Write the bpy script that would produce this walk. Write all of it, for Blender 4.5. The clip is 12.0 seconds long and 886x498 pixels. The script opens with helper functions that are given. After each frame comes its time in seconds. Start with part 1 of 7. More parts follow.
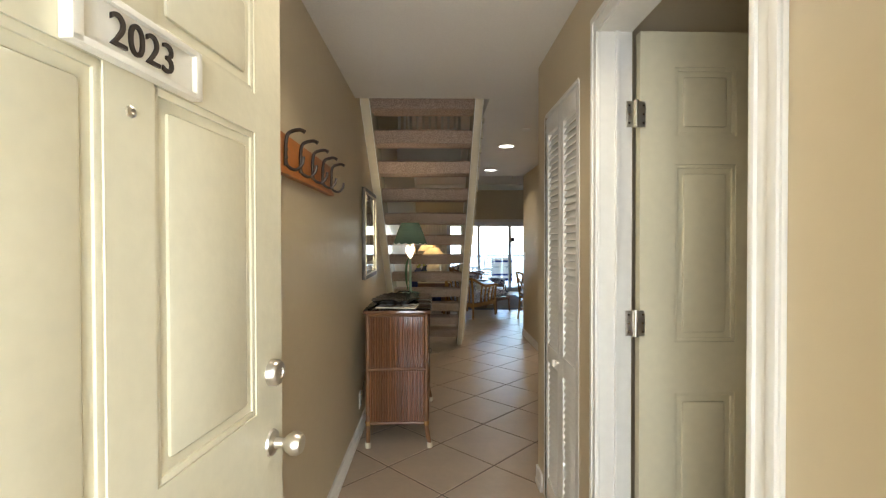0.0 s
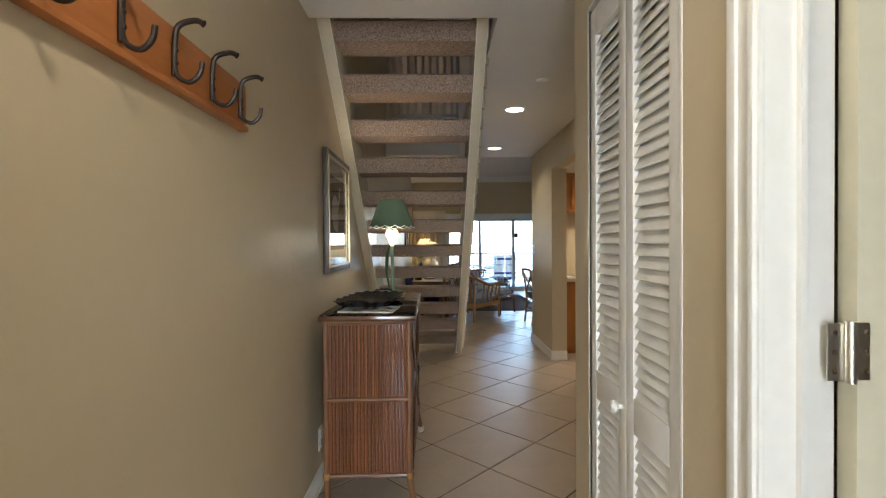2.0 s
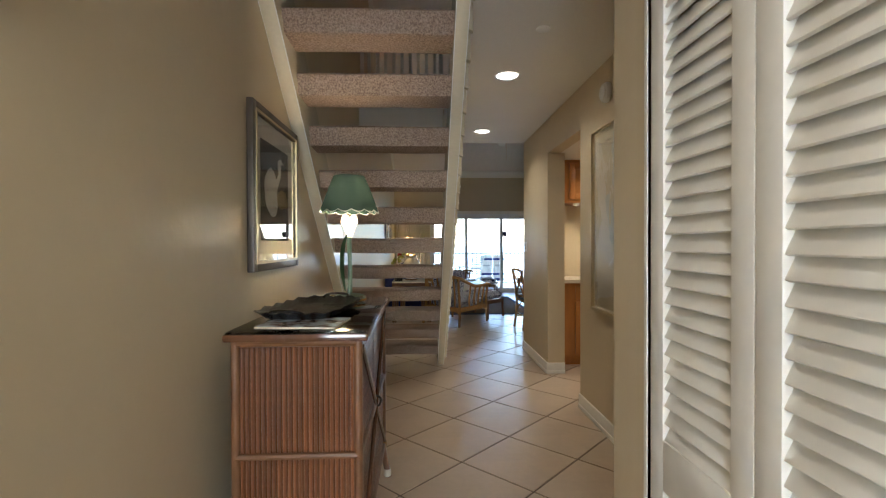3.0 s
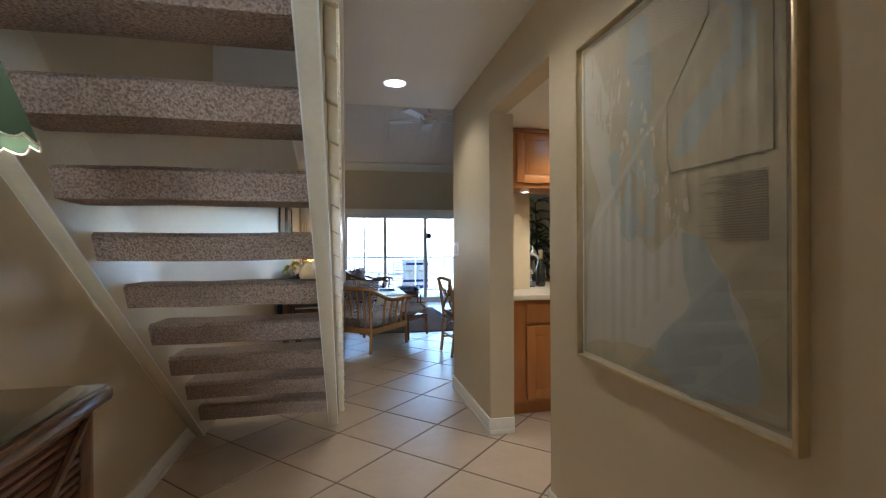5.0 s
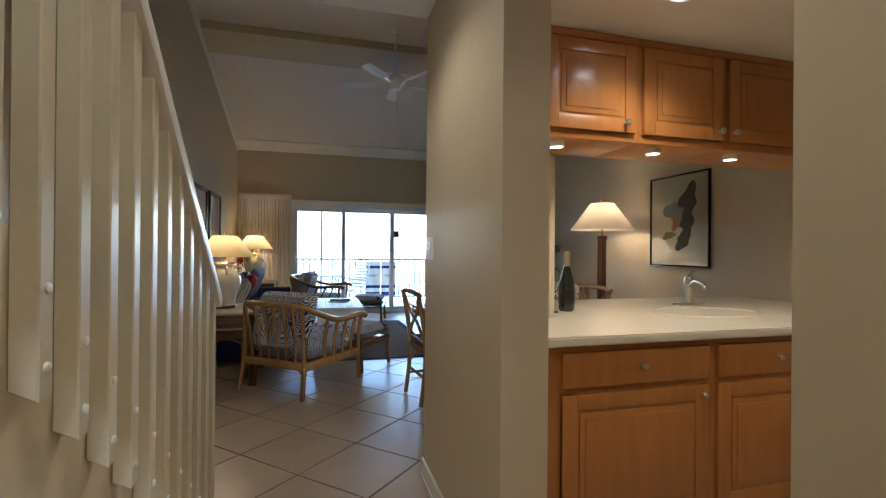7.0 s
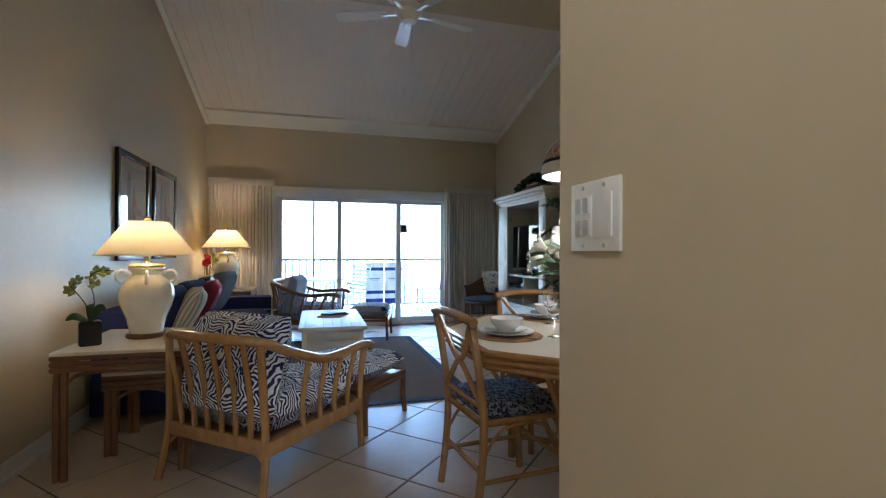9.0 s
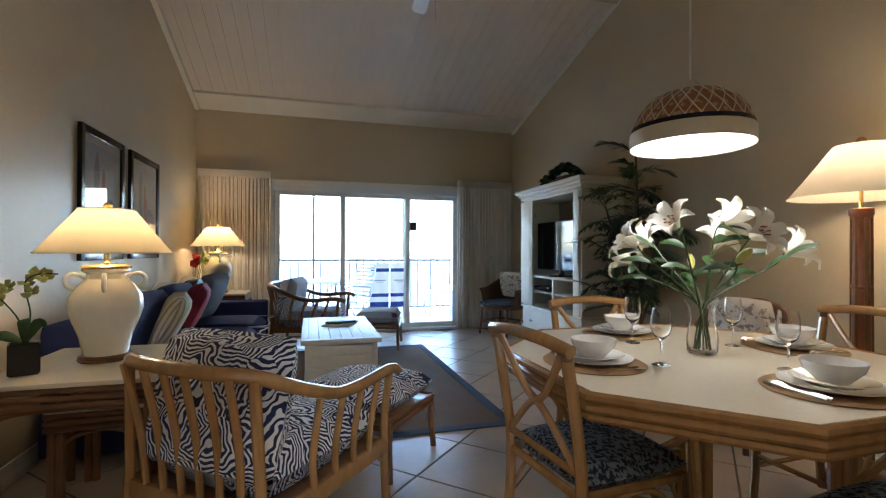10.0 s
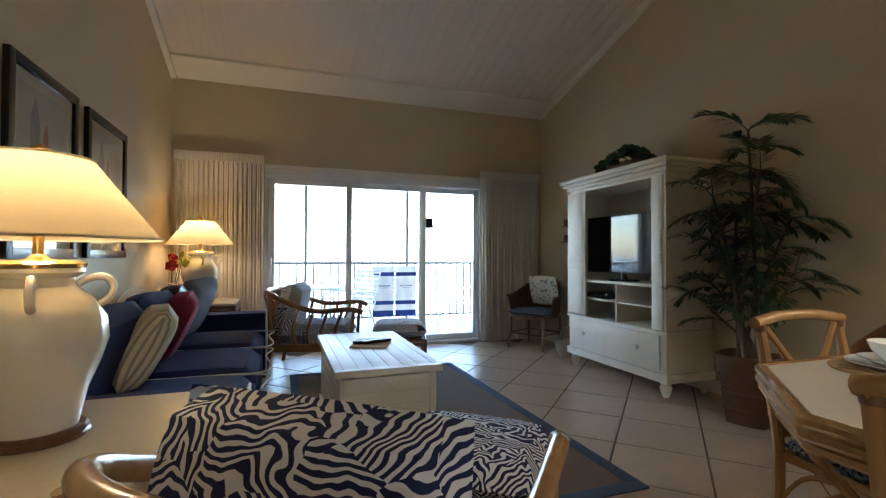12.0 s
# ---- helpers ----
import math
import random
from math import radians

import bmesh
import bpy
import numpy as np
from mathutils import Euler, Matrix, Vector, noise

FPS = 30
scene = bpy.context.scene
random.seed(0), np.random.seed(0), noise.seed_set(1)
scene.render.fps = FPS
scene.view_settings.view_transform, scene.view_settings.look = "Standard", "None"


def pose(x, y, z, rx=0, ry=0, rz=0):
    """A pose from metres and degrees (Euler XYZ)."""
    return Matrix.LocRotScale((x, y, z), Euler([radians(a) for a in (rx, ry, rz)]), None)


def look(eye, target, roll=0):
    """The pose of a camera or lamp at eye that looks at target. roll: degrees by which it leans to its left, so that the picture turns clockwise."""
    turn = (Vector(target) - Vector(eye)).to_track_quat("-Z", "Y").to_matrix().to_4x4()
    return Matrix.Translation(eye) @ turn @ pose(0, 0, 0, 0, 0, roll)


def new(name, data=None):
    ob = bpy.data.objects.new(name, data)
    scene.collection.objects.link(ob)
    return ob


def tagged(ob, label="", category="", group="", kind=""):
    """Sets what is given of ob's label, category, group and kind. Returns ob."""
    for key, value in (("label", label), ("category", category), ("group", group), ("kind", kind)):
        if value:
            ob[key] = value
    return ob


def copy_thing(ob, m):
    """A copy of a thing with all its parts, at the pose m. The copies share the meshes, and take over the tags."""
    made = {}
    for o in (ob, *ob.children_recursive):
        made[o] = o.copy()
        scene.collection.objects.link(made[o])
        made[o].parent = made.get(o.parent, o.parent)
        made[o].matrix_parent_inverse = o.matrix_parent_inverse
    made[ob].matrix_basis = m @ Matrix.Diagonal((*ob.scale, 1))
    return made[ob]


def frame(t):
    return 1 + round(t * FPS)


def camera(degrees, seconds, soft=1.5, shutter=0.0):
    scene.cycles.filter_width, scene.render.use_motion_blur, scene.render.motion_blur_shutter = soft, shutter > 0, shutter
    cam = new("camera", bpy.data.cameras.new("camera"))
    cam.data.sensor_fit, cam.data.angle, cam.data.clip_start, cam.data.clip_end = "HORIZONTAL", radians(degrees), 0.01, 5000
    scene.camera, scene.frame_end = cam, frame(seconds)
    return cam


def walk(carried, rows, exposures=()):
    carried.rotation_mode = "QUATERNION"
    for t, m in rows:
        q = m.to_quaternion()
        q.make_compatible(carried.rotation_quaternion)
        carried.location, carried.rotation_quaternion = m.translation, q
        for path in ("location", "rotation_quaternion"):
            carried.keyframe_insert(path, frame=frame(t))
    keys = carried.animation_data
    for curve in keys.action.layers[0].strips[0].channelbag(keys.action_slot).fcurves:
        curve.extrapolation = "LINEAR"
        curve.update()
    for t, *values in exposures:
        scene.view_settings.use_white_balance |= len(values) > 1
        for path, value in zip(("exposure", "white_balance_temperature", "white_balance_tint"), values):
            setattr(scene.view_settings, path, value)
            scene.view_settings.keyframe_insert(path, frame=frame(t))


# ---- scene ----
cam = camera(87.4, 12.0, 1.2)
PATH = [
    (0, (1.1, 0.162, 1.438), (1.135, 2.162, 1.412), -0.1),
    (0.5, (1.108, 0.326, 1.418), (1.139, 2.325, 1.388), -0.1),
    (1, (1.126, 0.54, 1.384), (1.16, 2.54, 1.356), -0.2),
    (1.5, (1.156, 0.798, 1.35), (1.185, 2.798, 1.325), -0.2),
    (2, (1.171, 1.12, 1.32), (1.204, 3.119, 1.296), -0.4),
    (2.5, (1.209, 1.469, 1.288), (1.261, 3.469, 1.265), -0.3),
    (4.5, (1.442, 2.932, 1.244), (1.75, 4.909, 1.24), -0.3),
    (5, (1.539, 3.329, 1.248), (1.947, 5.287, 1.243), -0.3),
    (5.5, (1.657, 3.744, 1.252), (2.126, 5.688, 1.244), -0.2),
    (6, (1.764, 4.15, 1.237), (2.26, 6.088, 1.234), -0.1),
    (6.5, (1.869, 4.548, 1.225), (2.378, 6.482, 1.228), 0.1),
    (7, (1.908, 4.924, 1.229), (2.435, 6.854, 1.233), 0.5),
    (9, (2.035, 6.588, 1.178), (2.569, 8.515, 1.186), 0.2),
    (9.5, (2.014, 6.945, 1.171), (2.552, 8.871, 1.181), 0.2),
    (10, (1.969, 7.267, 1.159), (2.518, 9.191, 1.17), 0.2),
    (10.5, (1.898, 7.591, 1.141), (2.47, 9.507, 1.156), 0.2),
    (11, (1.808, 7.878, 1.112), (2.408, 9.786, 1.138), 0.1),
    (11.5, (1.702, 8.13, 1.107), (2.335, 10.027, 1.136), 0.2),
    (12, (1.625, 8.345, 1.107), (2.289, 10.232, 1.139), 0.2),
]
walk(cam, [(t, look(eye, target, roll)) for t, eye, target, roll in PATH], exposures=[(0.0, 3.4, 6400, 10), (2.5, 3.6, 5900, 10), (4.5, 3.85, 6000, 10), (5.0, 3.75, 5350, 10), (6.0, 3.75, 5050, 10), (7.0, 3.6, 5600, 10), (9.5, 4.0, 5250, 10), (10.5, 4.0, 6100, 10), (12.0, 3.95, 6100, 10)])

# ---- world, sun, large lights ----
world = bpy.data.worlds.new("sky")
scene.world = world
world.use_nodes = True
wn = world.node_tree
sky = wn.nodes.new("ShaderNodeTexSky")
sky.sky_type, sky.sun_disc = "NISHITA", False
sky.sun_elevation, sky.sun_rotation = radians(48), radians(180)
bg = wn.nodes["Background"]
bg.inputs["Strength"].default_value = 0.15
wn.links.new(sky.outputs[0], bg.inputs["Color"])


def lamp(name, kind, m, power, color=(1, 1, 1), size=0.1, size_y=None, angle=None):
    d = bpy.data.lights.new(name, kind)
    d.energy, d.color = power, color
    if kind == "AREA":
        d.shape, d.size, d.size_y = "RECTANGLE", size, size_y or size
    elif kind == "SUN":
        d.angle = angle
    else:
        d.shadow_soft_size = size
    if kind == "SPOT":
        d.spot_size, d.spot_blend = angle or 2.0, 0.6
    ob = new(name, d)
    ob.matrix_world = m
    return ob


WARM = (1.0, 0.76, 0.48)
lamp("sun", "SUN", look((0, 0, 10), (0.5, 4, 5.6)), 2.5, (1, 0.95, 0.88), angle=radians(0.6))
# daylight through the entrance behind the walker
lamp("entrance_sky", "AREA", look((0.78, -0.7, 1.2), (1.75, 3, 1.85)), 3.2, (0.86, 0.93, 1.0), 0.9, 2.0)

# ---- materials ----


def mat(name, color, rough=0.5, metal=0.0, var=0.12, scale=6.0, bump=0.0, bscale=60.0, fine=0.06, coat=0.0, stretch=(1, 1, 1), island=0.0, sheen=0.0):
    """A surface with broad stains and fine grain in its colour and relief."""
    m = bpy.data.materials.new(name)
    m.use_nodes = True
    n, li = m.node_tree.nodes, m.node_tree.links
    p = n["Principled BSDF"]
    tc = n.new("ShaderNodeTexCoord")
    mp = n.new("ShaderNodeMapping")
    mp.inputs["Scale"].default_value = stretch
    li.new(tc.outputs["Object"], mp.inputs["Vector"])
    a, b = n.new("ShaderNodeTexNoise"), n.new("ShaderNodeTexNoise")
    a.inputs["Scale"].default_value, a.inputs["Detail"].default_value = scale, 4
    b.inputs["Scale"].default_value, b.inputs["Detail"].default_value = bscale, 3
    for t in (a, b):
        li.new(mp.outputs[0], t.inputs["Vector"])
    s = n.new("ShaderNodeMath")
    s.operation = "MULTIPLY_ADD"
    li.new(a.outputs["Fac"], s.inputs[0])
    s.inputs[1].default_value, s.inputs[2].default_value = 2 * var, 1 - var
    s2 = n.new("ShaderNodeMath")
    s2.operation = "MULTIPLY_ADD"
    li.new(b.outputs["Fac"], s2.inputs[0])
    s2.inputs[1].default_value = 2 * fine
    li.new(s.outputs[0], s2.inputs[2])
    out = s2.outputs[0]
    if island:
        oi = n.new("ShaderNodeObjectInfo")
        s3 = n.new("ShaderNodeMath")
        s3.operation = "MULTIPLY_ADD"
        li.new(oi.outputs["Random"], s3.inputs[0])
        s3.inputs[1].default_value = island
        li.new(out, s3.inputs[2])
        out = s3.outputs[0]
    mix = n.new("ShaderNodeVectorMath")
    mix.operation = "SCALE"
    mix.inputs[0].default_value = color
    li.new(out, mix.inputs["Scale"])
    li.new(mix.outputs[0], p.inputs["Base Color"])
    r = n.new("ShaderNodeMath")
    r.operation = "MULTIPLY_ADD"
    li.new(a.outputs["Fac"], r.inputs[0])
    r.inputs[1].default_value, r.inputs[2].default_value = 0.04, max(rough - 0.02, 0.02)
    li.new(r.outputs[0], p.inputs["Roughness"])
    p.inputs["Metallic"].default_value = metal
    p.inputs["Coat Weight"].default_value = coat
    p.inputs["Coat Roughness"].default_value = 0.12
    p.inputs["Sheen Weight"].default_value = sheen
    if bump:
        bu = n.new("ShaderNodeBump")
        bu.inputs["Strength"].default_value, bu.inputs["Distance"].default_value = bump, 0.01
        li.new(b.outputs["Fac"], bu.inputs["Height"])
        li.new(bu.outputs[0], p.inputs["Normal"])
    return m


def two_tone(name, c1, c2, texture, rough=0.8, lo=0.45, hi=0.55, bump=0.2, **settings):
    """Two colours split by a procedural texture."""
    m = bpy.data.materials.new(name)
    m.use_nodes = True
    n, li = m.node_tree.nodes, m.node_tree.links
    p = n["Principled BSDF"]
    tc = n.new("ShaderNodeTexCoord")
    if texture == "stripe":
        t = n.new("ShaderNodeTexWave")
        t.bands_direction = settings.get("axis", "X")
    elif texture == "voronoi":
        t = n.new("ShaderNodeTexVoronoi")
    else:
        t = n.new("ShaderNodeTexNoise")
        t.inputs["Detail"].default_value = settings.get("detail", 2)
    t.inputs["Scale"].default_value = settings.get("scale", 10)
    if texture == "stripe":
        t.inputs["Distortion"].default_value = settings.get("distortion", 0.0)
    mp = n.new("ShaderNodeMapping")
    mp.inputs["Scale"].default_value = settings.get("stretch", (1, 1, 1))
    li.new(tc.outputs["Object"], mp.inputs["Vector"])
    li.new(mp.outputs[0], t.inputs["Vector"])
    ramp = n.new("ShaderNodeValToRGB")
    ramp.color_ramp.elements[0].position, ramp.color_ramp.elements[1].position = lo, hi
    ramp.color_ramp.elements[0].color, ramp.color_ramp.elements[1].color = (*c1, 1), (*c2, 1)
    li.new(t.outputs[0], ramp.inputs[0])
    li.new(ramp.outputs[0], p.inputs["Base Color"])
    p.inputs["Roughness"].default_value = rough
    bu = n.new("ShaderNodeBump")
    bu.inputs["Strength"].default_value, bu.inputs["Distance"].default_value = bump, 0.008
    li.new(t.outputs[0], bu.inputs["Height"])
    li.new(bu.outputs[0], p.inputs["Normal"])
    return m


def frond_cloth(name, dark, light, size=6.5, freq=46):
    """Printed cloth of palm fronds: striped chevrons that turn from patch to patch."""
    m = bpy.data.materials.new(name)
    m.use_nodes = True
    n, li = m.node_tree.nodes, m.node_tree.links
    p = n["Principled BSDF"]
    tc = n.new("ShaderNodeTexCoord")
    wob = n.new("ShaderNodeTexNoise")
    wob.inputs["Scale"].default_value = 9
    add = n.new("ShaderNodeVectorMath")
    add.operation = "MULTIPLY_ADD"
    add.inputs[1].default_value = (0.10, 0.10, 0.10)
    li.new(tc.outputs["Object"], wob.inputs["Vector"])
    li.new(wob.outputs["Color"], add.inputs[0])
    li.new(tc.outputs["Object"], add.inputs[2])
    vo = n.new("ShaderNodeTexVoronoi")
    vo.inputs["Scale"].default_value = size
    li.new(add.outputs[0], vo.inputs["Vector"])
    sub = n.new("ShaderNodeVectorMath")
    sub.operation = "SUBTRACT"
    li.new(add.outputs[0], sub.inputs[0])
    li.new(vo.outputs["Position"], sub.inputs[1])
    ang = n.new("ShaderNodeMath")
    ang.operation = "MULTIPLY"
    ang.inputs[1].default_value = 12.0
    li.new(vo.outputs["Color"], ang.inputs[0])
    rot = n.new("ShaderNodeVectorRotate")
    rot.rotation_type = "AXIS_ANGLE"
    rot.inputs["Axis"].default_value = (0.5, 0.62, 0.6)
    li.new(sub.outputs[0], rot.inputs["Vector"])
    li.new(ang.outputs[0], rot.inputs["Angle"])
    sep = n.new("ShaderNodeSeparateXYZ")
    li.new(rot.outputs[0], sep.inputs[0])
    ab = n.new("ShaderNodeMath")
    ab.operation = "ABSOLUTE"
    li.new(sep.outputs[0], ab.inputs[0])
    mad = n.new("ShaderNodeMath")
    mad.operation = "MULTIPLY_ADD"
    mad.inputs[1].default_value = 0.9
    li.new(ab.outputs[0], mad.inputs[0])
    li.new(sep.outputs[1], mad.inputs[2])
    fr = n.new("ShaderNodeMath")
    fr.operation = "MULTIPLY"
    fr.inputs[1].default_value = freq * 6.28
    li.new(mad.outputs[0], fr.inputs[0])
    sn = n.new("ShaderNodeMath")
    sn.operation = "SINE"
    li.new(fr.outputs[0], sn.inputs[0])
    ramp = n.new("ShaderNodeValToRGB")
    ramp.color_ramp.elements[0].position, ramp.color_ramp.elements[1].position = 0.47, 0.6
    ramp.color_ramp.elements[0].color, ramp.color_ramp.elements[1].color = (*dark, 1), (*light, 1)
    half = n.new("ShaderNodeMath")
    half.operation = "MULTIPLY_ADD"
    half.inputs[1].default_value = half.inputs[2].default_value = 0.5
    li.new(sn.outputs[0], half.inputs[0])
    li.new(half.outputs[0], ramp.inputs[0])
    li.new(ramp.outputs[0], p.inputs["Base Color"])
    p.inputs["Roughness"].default_value = 0.85
    return m


def glass(name, tint=(1, 1, 1), rough=0.0, ior=1.45):
    m = bpy.data.materials.new(name)
    m.use_nodes = True
    p = m.node_tree.nodes["Principled BSDF"]
    p.inputs["Base Color"].default_value = (*tint, 1)
    p.inputs["Transmission Weight"].default_value = 1
    p.inputs["Roughness"].default_value = rough
    p.inputs["IOR"].default_value = ior
    return m


def cloth_shade(name, color, through_part=0.55):
    """Lampshade cloth that lets the bulb's light through."""
    m = bpy.data.materials.new(name)
    m.use_nodes = True
    n, li = m.node_tree.nodes, m.node_tree.links
    d, t, mix = n.new("ShaderNodeBsdfDiffuse"), n.new("ShaderNodeBsdfTranslucent"), n.new("ShaderNodeMixShader")
    no = n.new("ShaderNodeTexNoise")
    no.inputs["Scale"].default_value = 180
    mr = n.new("ShaderNodeMath")
    mr.operation = "MULTIPLY_ADD"
    mr.inputs[1].default_value, mr.inputs[2].default_value = 0.2, 0.9
    li.new(no.outputs["Fac"], mr.inputs[0])
    sc = n.new("ShaderNodeVectorMath")
    sc.operation = "SCALE"
    sc.inputs[0].default_value = color
    li.new(mr.outputs[0], sc.inputs["Scale"])
    for b in (d, t):
        li.new(sc.outputs[0], b.inputs["Color"])
    mix.inputs[0].default_value = through_part
    li.new(d.outputs[0], mix.inputs[1])
    li.new(t.outputs[0], mix.inputs[2])
    li.new(mix.outputs[0], n["Material Output"].inputs["Surface"])
    return m


def glow(name, color, power):
    m = bpy.data.materials.new(name)
    m.use_nodes = True
    p = m.node_tree.nodes["Principled BSDF"]
    p.inputs["Emission Color"].default_value = (*color, 1)
    p.inputs["Emission Strength"].default_value = power
    return m


WALL = mat("wall_paint", (0.60, 0.495, 0.325), 0.42, var=0.05, scale=2.0, bump=0.25, bscale=14, fine=0.02)
CEIL = mat("ceiling_paint", (0.80, 0.76, 0.68), 0.6, var=0.04, scale=2, bump=0.15, bscale=120)
PLANK = mat("painted_planks", (0.76, 0.68, 0.60), 0.5, var=0.06, scale=3, bump=0.1, bscale=40, stretch=(8, 1, 1))
WHITE = mat("white_trim_paint", (0.80, 0.77, 0.70), 0.3, var=0.04, scale=5, bump=0.05, bscale=30)
CREAM = mat("cream_door_paint", (0.72, 0.66, 0.48), 0.22, var=0.04, scale=4, bump=0.08, bscale=30)
STRINGER = mat("cream_gloss_paint", (0.72, 0.64, 0.46), 0.25, var=0.05, scale=4)
TILE = mat("beige_floor_tile", (0.46, 0.355, 0.25), 0.30, var=0.16, scale=5, bump=0.06, bscale=25, fine=0.08, island=0.14)
GROUT = mat("dark_grout", (0.16, 0.12, 0.09), 0.9, var=0.2)
CARPET = two_tone("speckled_carpet", (0.24, 0.165, 0.12), (0.50, 0.38, 0.285), "noise", 0.95, 0.36, 0.64, 1.0, scale=120, detail=3)
RATTAN = mat("honey_rattan", (0.37, 0.20, 0.075), 0.26, var=0.35, scale=9, bump=0.1, bscale=70, coat=0.4, stretch=(3, 3, 1))
RATTAN_D = mat("dark_rattan", (0.17, 0.075, 0.028), 0.35, var=0.35, scale=12, bump=0.15, bscale=60, coat=0.3)
REED = mat("split_reed", (0.125, 0.043, 0.012), 0.36, island=0.8, var=0.45, scale=14, bump=0.2, bscale=90, coat=0.3, stretch=(6, 6, 1))
REED_TOP = mat("dark_varnished_wood", (0.11, 0.045, 0.02), 0.12, var=0.3, scale=6, coat=0.6, stretch=(6, 1, 1))
WOOD = mat("maple_cabinet", (0.46, 0.185, 0.045), 0.33, var=0.25, scale=3, bump=0.05, bscale=50, coat=0.25, stretch=(7, 7, 1))
RACKWOOD = mat("orange_wood", (0.42, 0.15, 0.04), 0.4, var=0.3, scale=6, stretch=(1, 1, 6))
LAMINATE = mat("cream_laminate", (0.70, 0.62, 0.48), 0.25, var=0.03, scale=3)
WASHED = mat("whitewashed_wood", (0.80, 0.78, 0.72), 0.35, var=0.08, scale=4, bump=0.1, bscale=40, stretch=(1, 8, 1))
IVORY = mat("ivory_furniture_paint", (0.78, 0.73, 0.62), 0.4, var=0.08, scale=5, bump=0.08, bscale=40)
NAVY = mat("navy_twill", (0.014, 0.022, 0.10), 0.85, var=0.25, scale=8, bump=0.3, bscale=300)
PIPING = mat("pale_piping", (0.72, 0.68, 0.62), 0.8)
RED = mat("raspberry_cloth", (0.33, 0.03, 0.06), 0.85, var=0.15, bump=0.2, bscale=250)
GREYC = mat("grey_blue_cloth", (0.20, 0.21, 0.24), 0.9, var=0.15, bump=0.2, bscale=250)
TICK = two_tone("ticking_stripe", (0.72, 0.66, 0.50), (0.36, 0.34, 0.30), "stripe", 0.9, 0.55, 0.75, 0.1, scale=16, axis="Y")
FROND = frond_cloth("palm_frond_print", (0.010, 0.018, 0.085), (0.78, 0.78, 0.80), 6.2, 44)
PEWTER = mat("pewter_frame", (0.09, 0.072, 0.055), 0.35, 0.3, var=0.3)
FROND2 = frond_cloth("small_palm_print", (0.02, 0.03, 0.085), (0.22, 0.25, 0.31), 8, 40)
LEOPARD = two_tone("blue_spotted_cloth", (0.015, 0.02, 0.045), (0.22, 0.25, 0.29), "noise", 0.9, 0.44, 0.54, 0.2, scale=75, detail=1)
TOILE = two_tone("scribbled_cloth", (0.72, 0.66, 0.58), (0.30, 0.24, 0.22), "noise", 0.9, 0.56, 0.6, 0.1, scale=26, detail=5)
SISAL = mat("grey_brown_sisal", (0.15, 0.105, 0.075), 0.95, var=0.18, scale=5, bump=0.6, bscale=260, fine=0.2)
RUGBAND = mat("blue_rug_band", (0.055, 0.085, 0.135), 0.9, var=0.15, bump=0.3, bscale=300)
CURTAIN = cloth_shade("linen_curtain", (0.80, 0.74, 0.65), 0.25)
SHADE = cloth_shade("cream_shade", (0.80, 0.66, 0.40), 0.40)
SHADE2 = cloth_shade("dense_cream_shade", (0.80, 0.70, 0.55), 0.3)
GREENSHADE = cloth_shade("green_shade", (0.05, 0.078, 0.060), 0.12)
GREEN = mat("sage_green_paint", (0.20, 0.27, 0.17), 0.4, var=0.2, scale=12)
CERAMIC = mat("crackled_white_glaze", (0.80, 0.76, 0.67), 0.14, var=0.1, scale=12, bump=0.12, bscale=20, coat=0.5)
PORCELAIN = mat("white_porcelain", (0.84, 0.82, 0.78), 0.12, var=0.02)
BRASS = mat("polished_brass", (0.72, 0.48, 0.17), 0.22, 1.0)
NICKEL = mat("satin_nickel", (0.64, 0.60, 0.52), 0.34, 1.0)
STEEL = mat("steel_cutlery", (0.6, 0.58, 0.55), 0.18, 1.0)
IRON = mat("bronze_iron", (0.06, 0.045, 0.035), 0.4, 0.7, var=0.3)
BLACK = mat("black_lacquer", (0.012, 0.011, 0.011), 0.25, var=0.2)
BLACKSCREEN = mat("tv_screen", (0.006, 0.007, 0.008), 0.06)
PLASTIC = mat("white_plastic", (0.82, 0.80, 0.75), 0.35, var=0.03)
ALU = mat("white_aluminium", (0.78, 0.80, 0.82), 0.35, var=0.03)
DECK = mat("balcony_tile", (0.55, 0.55, 0.54), 0.5, var=0.15, scale=5)
LEAF = mat("palm_leaf", (0.038, 0.08, 0.03), 0.45, var=0.5, scale=10)
LEAF2 = mat("lily_leaf", (0.035, 0.075, 0.02), 0.4, var=0.35, scale=14)
STEM = mat("brown_cane", (0.09, 0.06, 0.03), 0.6, var=0.4)
PETAL = mat("white_petal", (0.86, 0.82, 0.72), 0.5, var=0.06, scale=20)
POLLEN = mat("rust_pollen", (0.35, 0.10, 0.02), 0.8)
ORCHID = mat("green_orchid", (0.45, 0.44, 0.10), 0.5, var=0.3, scale=30)
REDFLOWER = mat("red_petal", (0.55, 0.03, 0.03), 0.5)
BASKET = mat("woven_brown_wicker", (0.13, 0.062, 0.03), 0.6, var=0.4, scale=30, bump=0.8, bscale=90)
BASKET2 = mat("pale_wicker", (0.42, 0.36, 0.27), 0.7, var=0.3, scale=30, bump=0.8, bscale=80)
MATTAN = mat("woven_tan_mat", (0.36, 0.21, 0.09), 0.8, var=0.2, scale=40, bump=0.5, bscale=160)
PAPER = mat("mat_board", (0.70, 0.64, 0.50), 0.8, var=0.03)
GLASS = glass("clear_glass")
PANE = glass("window_glass", (0.97, 0.99, 1.0), 0, 1.1)
